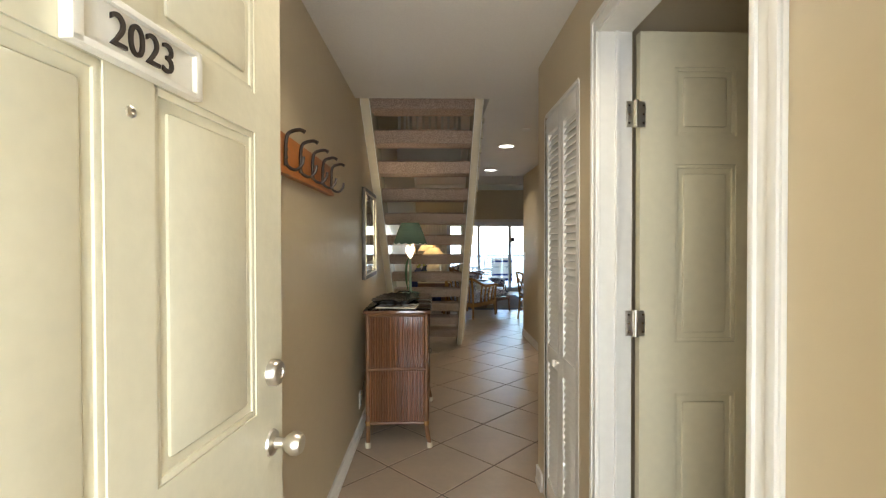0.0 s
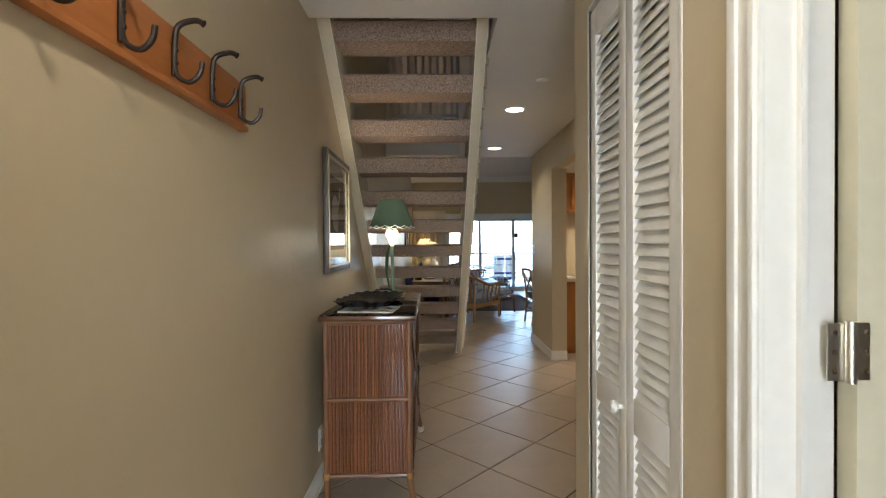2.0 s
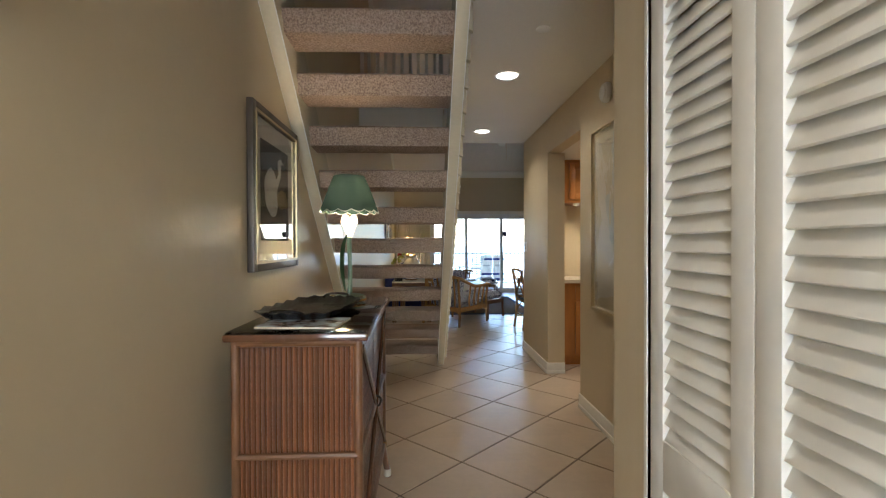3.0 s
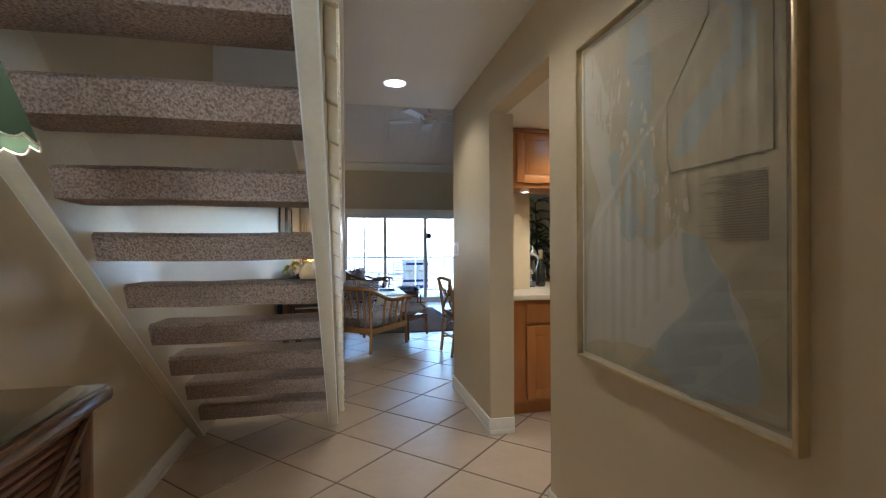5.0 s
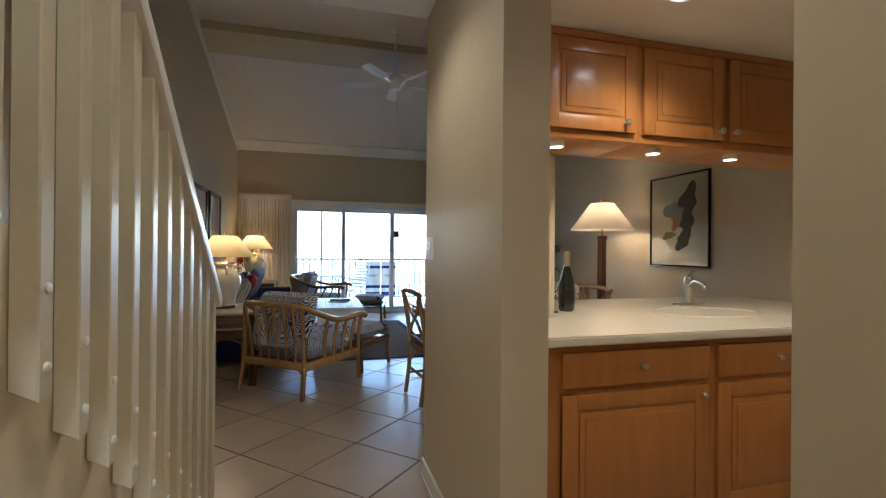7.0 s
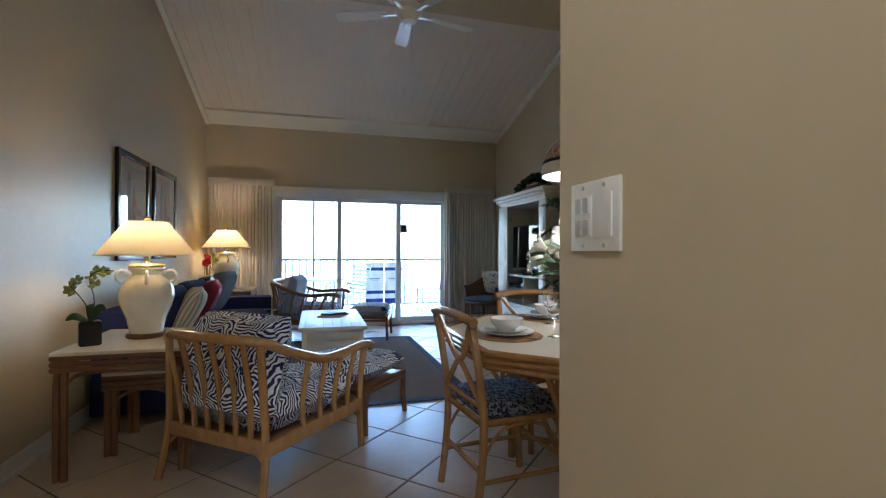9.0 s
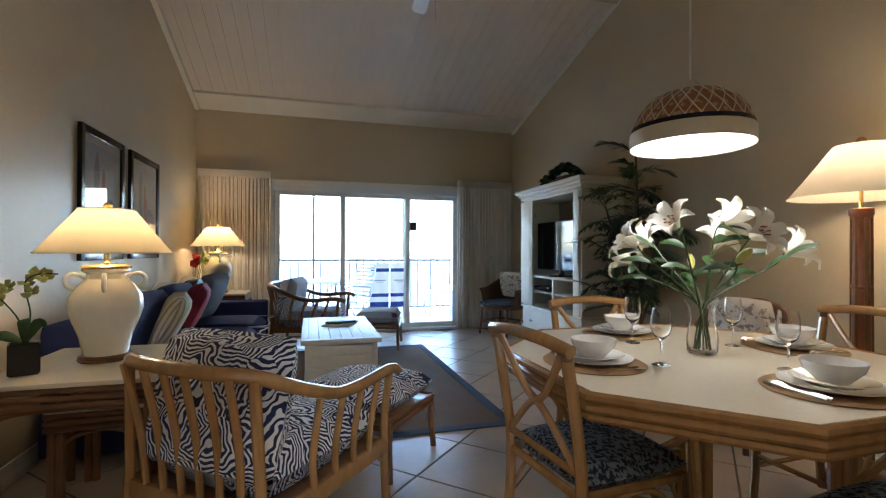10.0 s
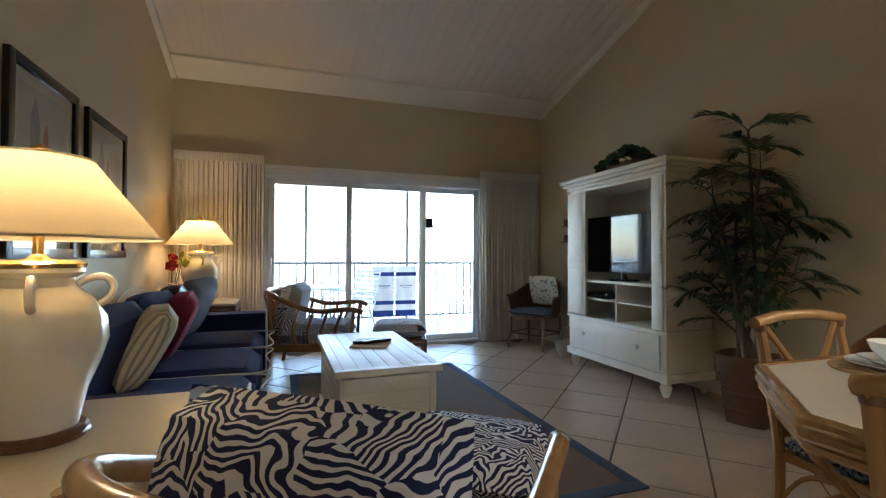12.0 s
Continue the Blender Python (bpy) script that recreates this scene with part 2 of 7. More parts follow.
GOLD = mat("champagne_gold", (0.62, 0.50, 0.30), 0.3, 0.8, var=0.2)
CHARCOAL = mat("charcoal_frame", (0.03, 0.03, 0.034), 0.3, var=0.2)
BULB = glow("lit_bulb", (1, 0.82, 0.55), 1.5)
DOWN = glow("lit_downlight", (1, 0.95, 0.86), 1.0)
# the white railing's backlit darkness is put into this colour, so bars show
RAILING = mat("backlit_railing_tone", (0.13, 0.12, 0.105), 0.5)
SEA = mat("pale_sea", (0.26, 0.33, 0.38), 0.3, var=0.1, scale=0.02, bump=0.2, bscale=0.5)
STRAP = mat("white_vinyl_strap", (0.75, 0.78, 0.78), 0.5)
TOWELW = mat("white_towel", (0.82, 0.82, 0.82), 0.95, var=0.05, bump=0.4, bscale=200)
TOWELB = mat("blue_towel_stripe", (0.02, 0.045, 0.22), 0.95, var=0.08, bump=0.4, bscale=200)
BUTTON = mat("grey_button_plastic", (0.50, 0.48, 0.44), 0.4, var=0.15)
EMBLEM = mat("grey_emblem", (0.30, 0.34, 0.40), 0.9)
RUST = two_tone("red_lattice_print", (0.66, 0.50, 0.36), (0.40, 0.17, 0.085), "voronoi", 0.3, 0.2, 0.5, 0.05, scale=44)
DKBLUE = mat("dark_blue_glaze", (0.02, 0.03, 0.06), 0.25)

# ---- geometry helpers ----


def box(x0, x1, y0, y1, z0, z1, bev=0.0, bm=None):
    bm = bm or bmesh.new()
    g = bmesh.ops.create_cube(bm, size=1)
    bmesh.ops.scale(bm, vec=(x1 - x0, y1 - y0, z1 - z0), verts=g["verts"])
    bmesh.ops.translate(bm, vec=((x0 + x1) / 2, (y0 + y1) / 2, (z0 + z1) / 2), verts=g["verts"])
    if bev:
        es = list({e for v in g["verts"] for e in v.link_edges})
        bmesh.ops.bevel(bm, geom=es, offset=bev, segments=2, affect="EDGES", profile=0.6)
    return bm


def tube(points, r, seg=8, bm=None, closed=False, flat=1.0):
    """A round bar along a line of points; r is one radius or one for each point."""
    bm = bm or bmesh.new()
    pts = [Vector(p) for p in points]
    n = len(pts)
    rs = r if isinstance(r, (list, tuple)) else [r] * n
    rings, up = [], None
    for i, p in enumerate(pts):
        if closed:
            d = pts[(i + 1) % n] - pts[i - 1]
        else:
            d = pts[min(i + 1, n - 1)] - pts[max(i - 1, 0)]
        d.normalize()
        if up is None:
            up = d.orthogonal().normalized()
        up = (up - d * up.dot(d))
        up = up.normalized() if up.length > 1e-6 else d.orthogonal().normalized()
        s = d.cross(up)
        rings.append([bm.verts.new(p + rs[i] * (math.cos(2 * math.pi * k / seg) * up + flat * math.sin(2 * math.pi * k / seg) * s)) for k in range(seg)])
    for i in range(n if closed else n - 1):
        a, b = rings[i], rings[(i + 1) % n]
        for k in range(seg):
            bm.faces.new((a[k], a[(k + 1) % seg], b[(k + 1) % seg], b[k]))
    if not closed:
        bm.faces.new(rings[0][::-1])
        bm.faces.new(rings[-1])
    return bm


def curve(points, steps=6):
    """A smooth line through the points."""
    p = [Vector(q) for q in points]
    out = []
    for i in range(len(p) - 1):
        a, b, c, d = p[max(i - 1, 0)], p[i], p[i + 1], p[min(i + 2, len(p) - 1)]
        for k in range(steps):
            t = k / steps
            out.append(0.5 * (2 * b + (c - a) * t + (2 * a - 5 * b + 4 * c - d) * t * t + (3 * b - a - 3 * c + d) * t ** 3))
    out.append(p[-1])
    return out


def lathe(profile, at=(0, 0, 0), seg=24, bm=None, wave=None, cap=True):
    """A turned shape from (radius, height) pairs."""
    bm = bm or bmesh.new()
    rings = []
    for i, (r, z) in enumerate(profile):
        ring = []
        for k in range(seg):
            a = 2 * math.pi * k / seg
            dz, dr = wave(i, a) if wave else (0, 0)
            ring.append(bm.verts.new((at[0] + (r + dr) * math.cos(a), at[1] + (r + dr) * math.sin(a), at[2] + z + dz)))
        rings.append(ring)
    for a, b in zip(rings, rings[1:]):
        for k in range(seg):
            bm.faces.new((a[k], a[(k + 1) % seg], b[(k + 1) % seg], b[k]))
    if profile[0][0] > 1e-4 and cap and not wave:
        bm.faces.new(rings[0][::-1])
    return bm


def prism(outline, z0, z1, bev=0.0):
    """An upright block over a flat outline."""
    bm = bmesh.new()
    a = [bm.verts.new((x, y, z0)) for x, y in outline]
    f = bm.faces.new(a)
    bm.normal_update()
    g = bmesh.ops.extrude_face_region(bm, geom=[f])
    bmesh.ops.translate(bm, vec=(0, 0, z1 - z0), verts=[v for v in g["geom"] if isinstance(v, bmesh.types.BMVert)])
    bmesh.ops.recalc_face_normals(bm, faces=bm.faces)
    if bev:
        bmesh.ops.bevel(bm, geom=list(bm.edges), offset=bev, segments=2, affect="EDGES")
    return bm


def cushion(w, d, h, puff=0.35, n=10, sag=0.0):
    """A stuffed cushion, flat on its base plane, centred, w x d x h."""
    bm = bmesh.new()
    g = bmesh.ops.create_grid(bm, x_segments=n, y_segments=n, size=0.5)
    bot = bmesh.ops.create_grid(bm, x_segments=n, y_segments=n, size=0.5)
    for vs, s in ((g["verts"], 1), (bot["verts"], -1)):
        for v in vs:
            x, y = v.co.x * 2, v.co.y * 2
            e = (max(0.0, (1 - abs(x) ** 4)) * max(0.0, (1 - abs(y) ** 4))) ** puff
            pull = 1 - 0.06 * (x * x + y * y) * (1 if puff > 0.3 else 0.3)
            v.co = Vector((x * w / 2 * pull, y * d / 2 * pull, s * h / 2 * e - sag * (1 - x * x) * (1 - y * y) * (s > 0)))
    bmesh.ops.remove_doubles(bm, verts=bm.verts, dist=0.0005)
    bmesh.ops.recalc_face_normals(bm, faces=bm.faces)
    return bm


def moved(bm, m):
    bmesh.ops.transform(bm, matrix=m, verts=bm.verts)
    return bm


def merged(*many):
    """Several pieces of one part in one mesh."""
    out = bmesh.new()
    for b in many:
        tmp = bpy.data.meshes.new("piece")
        b.to_mesh(tmp)
        b.free()
        out.from_mesh(tmp)
        bpy.data.meshes.remove(tmp)
    return out


def mesh_of(name, bm, material, smooth=True):
    me = bpy.data.meshes.new(name)
    bmesh.ops.recalc_face_normals(bm, faces=bm.faces)
    bm.to_mesh(me)
    bm.free()
    me.materials.append(material)
    if smooth:
        me.shade_smooth()
        me.set_sharp_from_angle(angle=radians(38))
    return me


def part(name, bm, material, parent=None, label=""):
    ob = new(name, mesh_of(name, bm, material))
    ob.parent = parent
    if label:
        ob["label"] = label
    return ob


def thing(name, label, category, group="", m=None):
    ob = new(name)
    ob.empty_display_size = 0.1
    if m:
        ob.matrix_world = m
    return tagged(ob, label, category, group)


def setting(name, bm, material, label, category):
    return tagged(part(name, bm, material), label, category, kind="structure")


def solo(name, bm, material, label, category, group="", m=None):
    ob = tagged(part(name, bm, material), label, category, group)
    if m:
        ob.matrix_world = m
    return ob


# ---- the place: walls, floors, ceilings ----
XL, XR, XM, XC = 0.53, 4.99, 2.478, 1.72   # left wall, living room's right wall, map wall, closet wall
YF, YS, YE, YP = 0.42, 13.92, 7.367, 6.30   # entrance wall, glass wall, end of the low ceiling, pier
HC, KC = 2.48, 2.15                        # hall and kitchen ceilings
SLOPE = 0.285


def vault(y):
    return 3.03 + SLOPE * (YS - y)


def wall_with_holes(name, axis, at, thick, a0, a1, z0, z1, holes, material, label):
    """A wall along x or y with openings cut right through; holes are (a0, a1, z0, z1)."""
    bm = bmesh.new()
    cuts = sorted({a0, a1, *[h[0] for h in holes], *[h[1] for h in holes]})
    for u, v in zip(cuts, cuts[1:]):
        spans = sorted([(h[2], h[3]) for h in holes if h[0] <= u + 1e-6 and h[1] >= v - 1e-6])
        z = z0
        for lo, hi in spans + [(z1, z1)]:
            if lo > z + 1e-4:
                if axis == "y":
                    box(min(at, at + thick), max(at, at + thick), u, v, z, lo, bm=bm)
                else:
                    box(u, v, min(at, at + thick), max(at, at + thick), z, lo, bm=bm)
            z = max(z, hi)
    return setting(name, bm, material, label, "wall")


def gable(name, x0, x1, y0, y1, z0, material, label):
    """A side wall whose top follows the sloping ceiling."""
    bm = bmesh.new()
    lo = [bm.verts.new((x, y, z0)) for x, y in ((x0, y0), (x1, y0), (x1, y1), (x0, y1))]
    hi = [bm.verts.new((x, y, vault(y))) for x, y in ((x0, y0), (x1, y0), (x1, y1), (x0, y1))]
    bm.faces.new(lo[::-1])
    bm.faces.new(hi)
    for i in range(4):
        bm.faces.new((lo[i], lo[(i + 1) % 4], hi[(i + 1) % 4], hi[i]))
    return setting(name, bm, material, label, "wall")


wall_with_holes("wall_west_hall", "y", XL, -0.12, -1.6, YE, 0, 5.2, [], WALL, "long beige plaster wall of the hall")
gable("wall_west_living", XL - 0.12, XL, YE, YS + 0.14, 0, WALL, "beige plaster wall behind the sofa")
gable("wall_east_living", XR, XR + 0.12, YE, YS + 0.14, 0, WALL, "tall beige plaster wall behind the television cabinet")
wall_with_holes("wall_east_kitchen", "y", XR, 0.12, 3.6, YE, 0, 5.2, [], WALL, "beige kitchen end wall")
wall_with_holes("wall_north", "x", YS, 0.14, XL, XR, 0, 3.03, [(1.44, 4.18, 0.0, 2.06)], WALL, "beige end wall around the glass doors")
wall_with_holes("wall_entrance", "x", YF - 0.12, 0.12, XL, 3.4, 0, HC, [(0.585, 1.53, 0, 2.12)], WALL, "entrance wall with the front doorway")
wall_with_holes("wall_closet", "y", XC, 0.11, YF, 2.93, 0, HC, [(1.03, 1.90, 0, 2.24), (2.155, 2.76, 0, 2.14)], WALL, "beige wall with closet and room doorways")
wall_with_holes("wall_return", "x", 2.82, 0.11, XC + 0.11, XM + 0.12, 0, HC, [], WALL, "short beige return wall beside the closet")
wall_with_holes("wall_map", "y", XM, 0.12, 2.93, 5.365, 0, HC, [(2.99, 3.66, 0, 2.1)], WALL, "beige wall that carries the framed chart")
wall_with_holes("wall_lintel", "y", XM, 0.12, 5.365, YP, KC, HC, [], WALL, "beige plaster above the kitchen opening")
setting("wall_pier", merged(box(XM, 2.645, YP, YE, 0, HC), box(2.645, 3.05, 7.0, YE, 0, HC)), WALL, "beige textured plaster pier beside the kitchen", "wall")
wall_with_holes("wall_kitchen_south", "x", 3.6, -0.12, XM + 0.12, XR, 0, HC, [], WALL, "beige kitchen rear wall")
wall_with_holes("wall_over_kitchen", "x", YE, -0.1, 3.05, XR, KC, 5.0, [], WALL, "beige wall above the serving opening", )
wall_with_holes("wall_side_room", "y", 3.4, 0.1, YF, 2.93, 0, HC, [], WALL, "beige wall of the side room")
wall_with_holes("wall_closet_side", "x", 2.03, 0.08, XC + 0.11, 3.4, 0, HC, [], WALL, "beige wall between side room and closet")
wall_with_holes("wall_porch_west", "y", XL - 0.12, 0.0 - 0.1, -1.6, YF - 0.12, 0, 2.6, [], WALL, "unseen beige porch side wall")
wall_with_holes("wall_loft_south", "x", 1.5, -0.12, XL, XR, 2.75, 5.6, [], WALL, "beige wall at the rear of the loft")
wall_with_holes("wall_loft_east", "y", XR, 0.12, 1.5, 3.6, 2.75, 5.6, [], WALL, "beige side wall of the loft")

# ceilings
ceil_low = merged(box(XL, XR, -0.2, 3.52, HC, 2.75), box(1.50, XR, 3.52, YE, HC, 2.75), box(XL, 1.50, YE - 0.14, YE, HC, 2.92))
setting("ceiling_hall", ceil_low, CEIL, "flat off-white hall ceiling with a stairwell opening", "ceiling")
setting("ceiling_kitchen", box(XM + 0.12, XR, 3.6, YE - 0.1, KC, HC - 0.002), CEIL, "low cream kitchen ceiling", "ceiling")
setting("ceiling_loft", box(XL, XR, 1.4, YE + 0.05, 4.90, 5.0), CEIL, "off-white loft ceiling", "ceiling")
bm = bmesh.new()
x = XL
while x < XR - 0.01:
    x1 = min(x + 0.14, XR)
    g = [(x + 0.004, 0), (x1 - 0.004, 0)]
    vs = []
    for xx, _ in g:
        for yy in (YE, YS):
            vs.append(bm.verts.new((xx, yy, vault(yy))))
    bm.faces.new((vs[0], vs[1], vs[3], vs[2]))
    x = x1
extr = bmesh.ops.extrude_face_region(bm, geom=list(bm.faces))
bmesh.ops.translate(bm, vec=(0, 0, 0.02), verts=[v for v in extr["geom"] if isinstance(v, bmesh.types.BMVert)])
back = bmesh.new()
vs = [back.verts.new((xx, yy, vault(yy) + 0.008 + k)) for k in (0, 0.1) for xx, yy in ((XL - 0.12, YE - 0.1), (XR + 0.12, YE - 0.1), (XR + 0.12, YS + 0.14), (XL - 0.12, YS + 0.14))]
for f in ((3, 2, 1, 0), (4, 5, 6, 7), (0, 1, 5, 4), (1, 2, 6, 5), (2, 3, 7, 6), (3, 0, 4, 7)):
    back.faces.new([vs[i] for i in f])
setting("ceiling_vault", merged(bm, back), PLANK, "sloping ceiling of narrow painted boards", "ceiling")


def slope_bar(name, x0, x1, y0, y1, depth, material, label):
    b = bmesh.new()
    v = [b.verts.new((xx, yy, vault(yy) - dz)) for dz in (depth, 0.003) for xx, yy in ((x0, y0), (x1, y0), (x1, y1), (x0, y1))]
    for f in ((3, 2, 1, 0), (4, 5, 6, 7), (0, 1, 5, 4), (1, 2, 6, 5), (2, 3, 7, 6), (3, 0, 4, 7)):
        b.faces.new([v[i] for i in f])
    return setting(name, b, material, label, "trim")


slope_bar("trim_west", XL, XL + 0.05, YE, YS - 0.05, 0.07, CEIL, "painted moulding along the sloping ceiling")
slope_bar("trim_east", XR - 0.05, XR, YE, YS - 0.05, 0.07, CEIL, "painted moulding along the sloping ceiling")
slope_bar("trim_north", XL + 0.05, XR - 0.05, YS - 0.36, YS - 0.002, 0.03, CEIL, "smooth painted band where ceiling meets wall")
slope_bar("trim_beam", XL + 0.05, XR - 0.05, 10.88, 11.30, 0.10, WALL, "beige boxed beam across the sloping ceiling")


# baseboards, with a rounded top edge
def baseboard(name, x0, y0, x1, y1, side):
    """side: the way out from the wall."""
    h, t = 0.105, 0.014
    dx, dy = side
    xs, ys = sorted((x0, x1)), sorted((y0, y1))
    if dx:
        b = box(min(x0, x0 + dx * t), max(x0, x0 + dx * t), *ys, 0.0, h, 0.004)
        box(min(x0, x0 + dx * 0.02), max(x0, x0 + dx * 0.02), *ys, 0.0, 0.03, 0.004, bm=b)
    else:
        b = box(*xs, min(y0, y0 + dy * t), max(y0, y0 + dy * t), 0.0, h, 0.004)
        box(*xs, min(y0, y0 + dy * 0.02), max(y0, y0 + dy * 0.02), 0.0, 0.03, 0.004, bm=b)
    setting(name, b, WHITE, "white painted baseboard", "baseboard")


baseboard("baseboard_west", XL, YF, XL, YS, (1, 0))
baseboard("baseboard_closet", XC, 2.80, XC, 2.93, (-1, 0))
baseboard("baseboard_map", XM, 3.74, XM, 5.365, (-1, 0))
baseboard("baseboard_pier", XM, YP, XM, YE, (-1, 0))
baseboard("baseboard_jamb", XM - 0.014, YP, 2.645, YP, (0, -1))
baseboard("baseboard_opening", XM, 5.365, XM + 0.12, 5.365, (0, 1))
baseboard("baseboard_end", XM - 0.014, YE, 3.05, YE, (0, 1))
baseboard("baseboard_east", XR, YE, XR, YS, (-1, 0))
baseboard("baseboard_north", XL, YS, 1.44, YS, (0, -1))
baseboard("baseboard_north_east", 4.18, YS, XR, YS, (0, -1))

# ground and floors
gb = bmesh.new()
for cx, cy in ((0, 0),):
    v = [gb.verts.new(p) for p in ((-2500, -2500, -7), (2500, -2500, -7), (2500, 2500, -7), (-2500, 2500, -7))]
    gb.faces.new(v)
setting("water", gb, SEA, "pale sea reaching to a hazy horizon", "sea")
floor = setting("floor", box(-0.3, XR + 0.2, -1.7, YS + 0.14, -0.12, -0.004), GROUT, "diagonal beige ceramic tile floor with dark joints", "floor")
setting("balcony_floor", box(0.2, 5.6, YS + 0.14, 16.35, -0.14, -0.03), DECK, "pale tiled balcony floor", "floor")
setting("balcony_ceiling", box(0.2, 5.6, YS + 0.14, 16.35, 2.5, 2.62), CEIL, "white balcony ceiling", "ceiling")
setting("balcony_beam", box(0.2, 5.6, 16.15, 16.35, 2.28, 2.5), ALU, "white beam along the balcony edge", "beam")
setting("balcony_wall_west", box(0.1, 0.2, YS + 0.14, 16.35, -0.14, 2.62), WALL, "beige balcony side wall", "wall")
setting("balcony_wall_east", box(5.6, 5.7, YS + 0.14, 16.35, -0.14, 2.62), WALL, "beige balcony side wall", "wall")
setting("porch_floor", box(-0.3, 3.4, -4.5, -1.7, -0.12, -0.004), DECK, "pale porch floor outside the entrance", "floor")
# unseen roof and east wall, added to keep sun out of the front doorway
setting("porch_sun_shield", box(-0.3, 3.4, -4.5, YF - 0.12, 2.6, 2.7), CEIL, "unseen white porch ceiling added to block the sun", "ceiling")
setting("porch_sun_shield_east", box(3.3, 3.4, -4.5, YF - 0.12, 0, 2.6), WALL, "unseen beige porch side wall", "wall")

# ---- doors, casings, closet, stairs ----


def casing(name, axis, at, out, a0, a1, h, w=0.075):
    """A moulded casing round an opening, standing out from the wall face."""
    bm = bmesh.new()
    for d0, d1, t in ((0, w, 0.012), (0.006, 0.022, 0.02), (w - 0.03, w - 0.006, 0.018)):
        for lo, hi, z0, z1 in ((a0 - d1, a0 - d0, 0, h + d0), (a1 + d0, a1 + d1, 0, h + d0), (a0 - d1, a1 + d1, h + d0, h + d1)):
            p = sorted((at, at + out * t))
            if axis == "y":
                box(*p, lo, hi, z0, z1, 0.003, bm)
            else:
                box(lo, hi, *p, z0, z1, 0.003, bm)
    return setting(name, bm, WHITE, "white moulded door casing", "casing")


def six_panel(bm, w, h, thick, rows, cols, recess=0.012):
    """A door leaf from x=0..w, z=0..h with raised panels on both faces."""
    box(0, w, 0.008, thick - 0.008, 0, h, bm=bm)
    for y0, y1, s in ((0, 0.008, -1), (thick - 0.008, thick, 1)):
        xs = [0] + [v for c in cols for v in c] + [w]
        for a, b in zip(xs[::2], xs[1::2]):
            box(a, b, y0, y1, 0, h, bm=bm)
        for c0, c1 in cols:
            zs = [0] + [v for r in rows for v in r] + [h]
            for a, b in zip(zs[::2], zs[1::2]):
                box(c0, c1, y0, y1, a, b, bm=bm)
            for r0, r1 in rows:
                box(c0 + 0.035, c1 - 0.035, y0 + (0.0015 if s < 0 else -0.004), y1 + (0.004 if s < 0 else -0.0015), r0 + 0.035, r1 - 0.035, 0.008, bm)
                for a0, a1, b0, b1 in ((c0, c0 + 0.014, r0, r1), (c1 - 0.014, c1, r0, r1), (c0, c1, r0, r0 + 0.014), (c0, c1, r1 - 0.014, r1)):
                    box(a0, a1, y0 + (0.003 if s < 0 else -0.003), y1 + (0.003 if s < 0 else -0.003), b0, b1, 0.002, bm)
    return bm


def front_door():
    d = tagged(thing("door_1", "open cream panelled front door with number plate", "door"), kind="structure")
    d.matrix_world = pose(0.600, 0.455, 0.008, 0, 0, 83.8)
    rows = [(0.22, 0.83), (1.03, 1.685), (1.775, 2.0)]
    part("leaf", moved(six_panel(bmesh.new(), 0.925, 2.10, 0.044, rows, [(0.07, 0.365), (0.465, 0.792)]), pose(0, 0, 0)), CREAM, d)
    kz = 0.935
    part("deadbolt", moved(lathe([(0.033, 0), (0.032, 0.016), (0.027, 0.024), (0.024, 0.026), (0.012, 0.027), (0.011, 0.023), (0.0, 0.023)]), pose(0.865, 0.0, kz + 0.175, 90)), NICKEL, d, "satin nickel deadbolt")
    part("doorknob", moved(lathe([(0.033, 0), (0.031, 0.006), (0.014, 0.012), (0.012, 0.032), (0.020, 0.040), (0.028, 0.052), (0.029, 0.066), (0.022, 0.078), (0.008, 0.083), (0, 0.083)]), pose(0.865, 0.0, kz, 90)), NICKEL, d, "round satin nickel doorknob")
    part("peephole", moved(lathe([(0.009, 0), (0.009, 0.004), (0.005, 0.006), (0, 0.004)]), pose(0.413, 0.0, 1.627, 90)), NICKEL, d, "small metal peephole")
    plate = part("number_plate", merged(box(0.295, 0.56, -0.012, -0.0005, 1.685, 1.770, 0.003), box(0.295, 0.56, -0.022, -0.012, 1.760, 1.770, 0.002), box(0.295, 0.56, -0.022, -0.012, 1.685, 1.695, 0.002),
                 box(0.295, 0.312, -0.022, -0.012, 1.685, 1.770, 0.002), box(0.543, 0.56, -0.022, -0.012, 1.685, 1.770, 0.002)), IVORY, d, "cream number plate")
    t = bpy.data.curves.new("digits", "FONT")
    t.body, t.size, t.extrude, t.align_x, t.align_y = "2023", 0.068, 0.002, "CENTER", "CENTER"
    tmp = new("digits_text", t)
    me = bpy.data.meshes.new_from_object(tmp.evaluated_get(bpy.context.evaluated_depsgraph_get()))
    bpy.data.objects.remove(tmp)
    me.materials.clear()
    me.materials.append(IRON)
    dg = new("digits", me)
    dg.parent, dg.matrix_basis = plate, pose(0.427, -0.0145, 1.7275, 90)
    dg["label"] = "dark metal digits 2023"
    for z in (0.25, 1.05, 1.85):
        part("hinge", tube([(0.0, 0.02, z - 0.045), (0.0, 0.02, z + 0.045)], 0.008), NICKEL, d)


front_door()
# entrance jambs
setting("trim_entrance", merged(box(0.53, 0.585, 0.29, 0.43, 0, 2.12, 0.003), box(1.53, 1.575, 0.29, 0.43, 0, 2.12, 0.003), box(0.53, 1.575, 0.29, 0.43, 2.12, 2.165, 0.003)), WHITE, "white painted front door frame", "door frame")


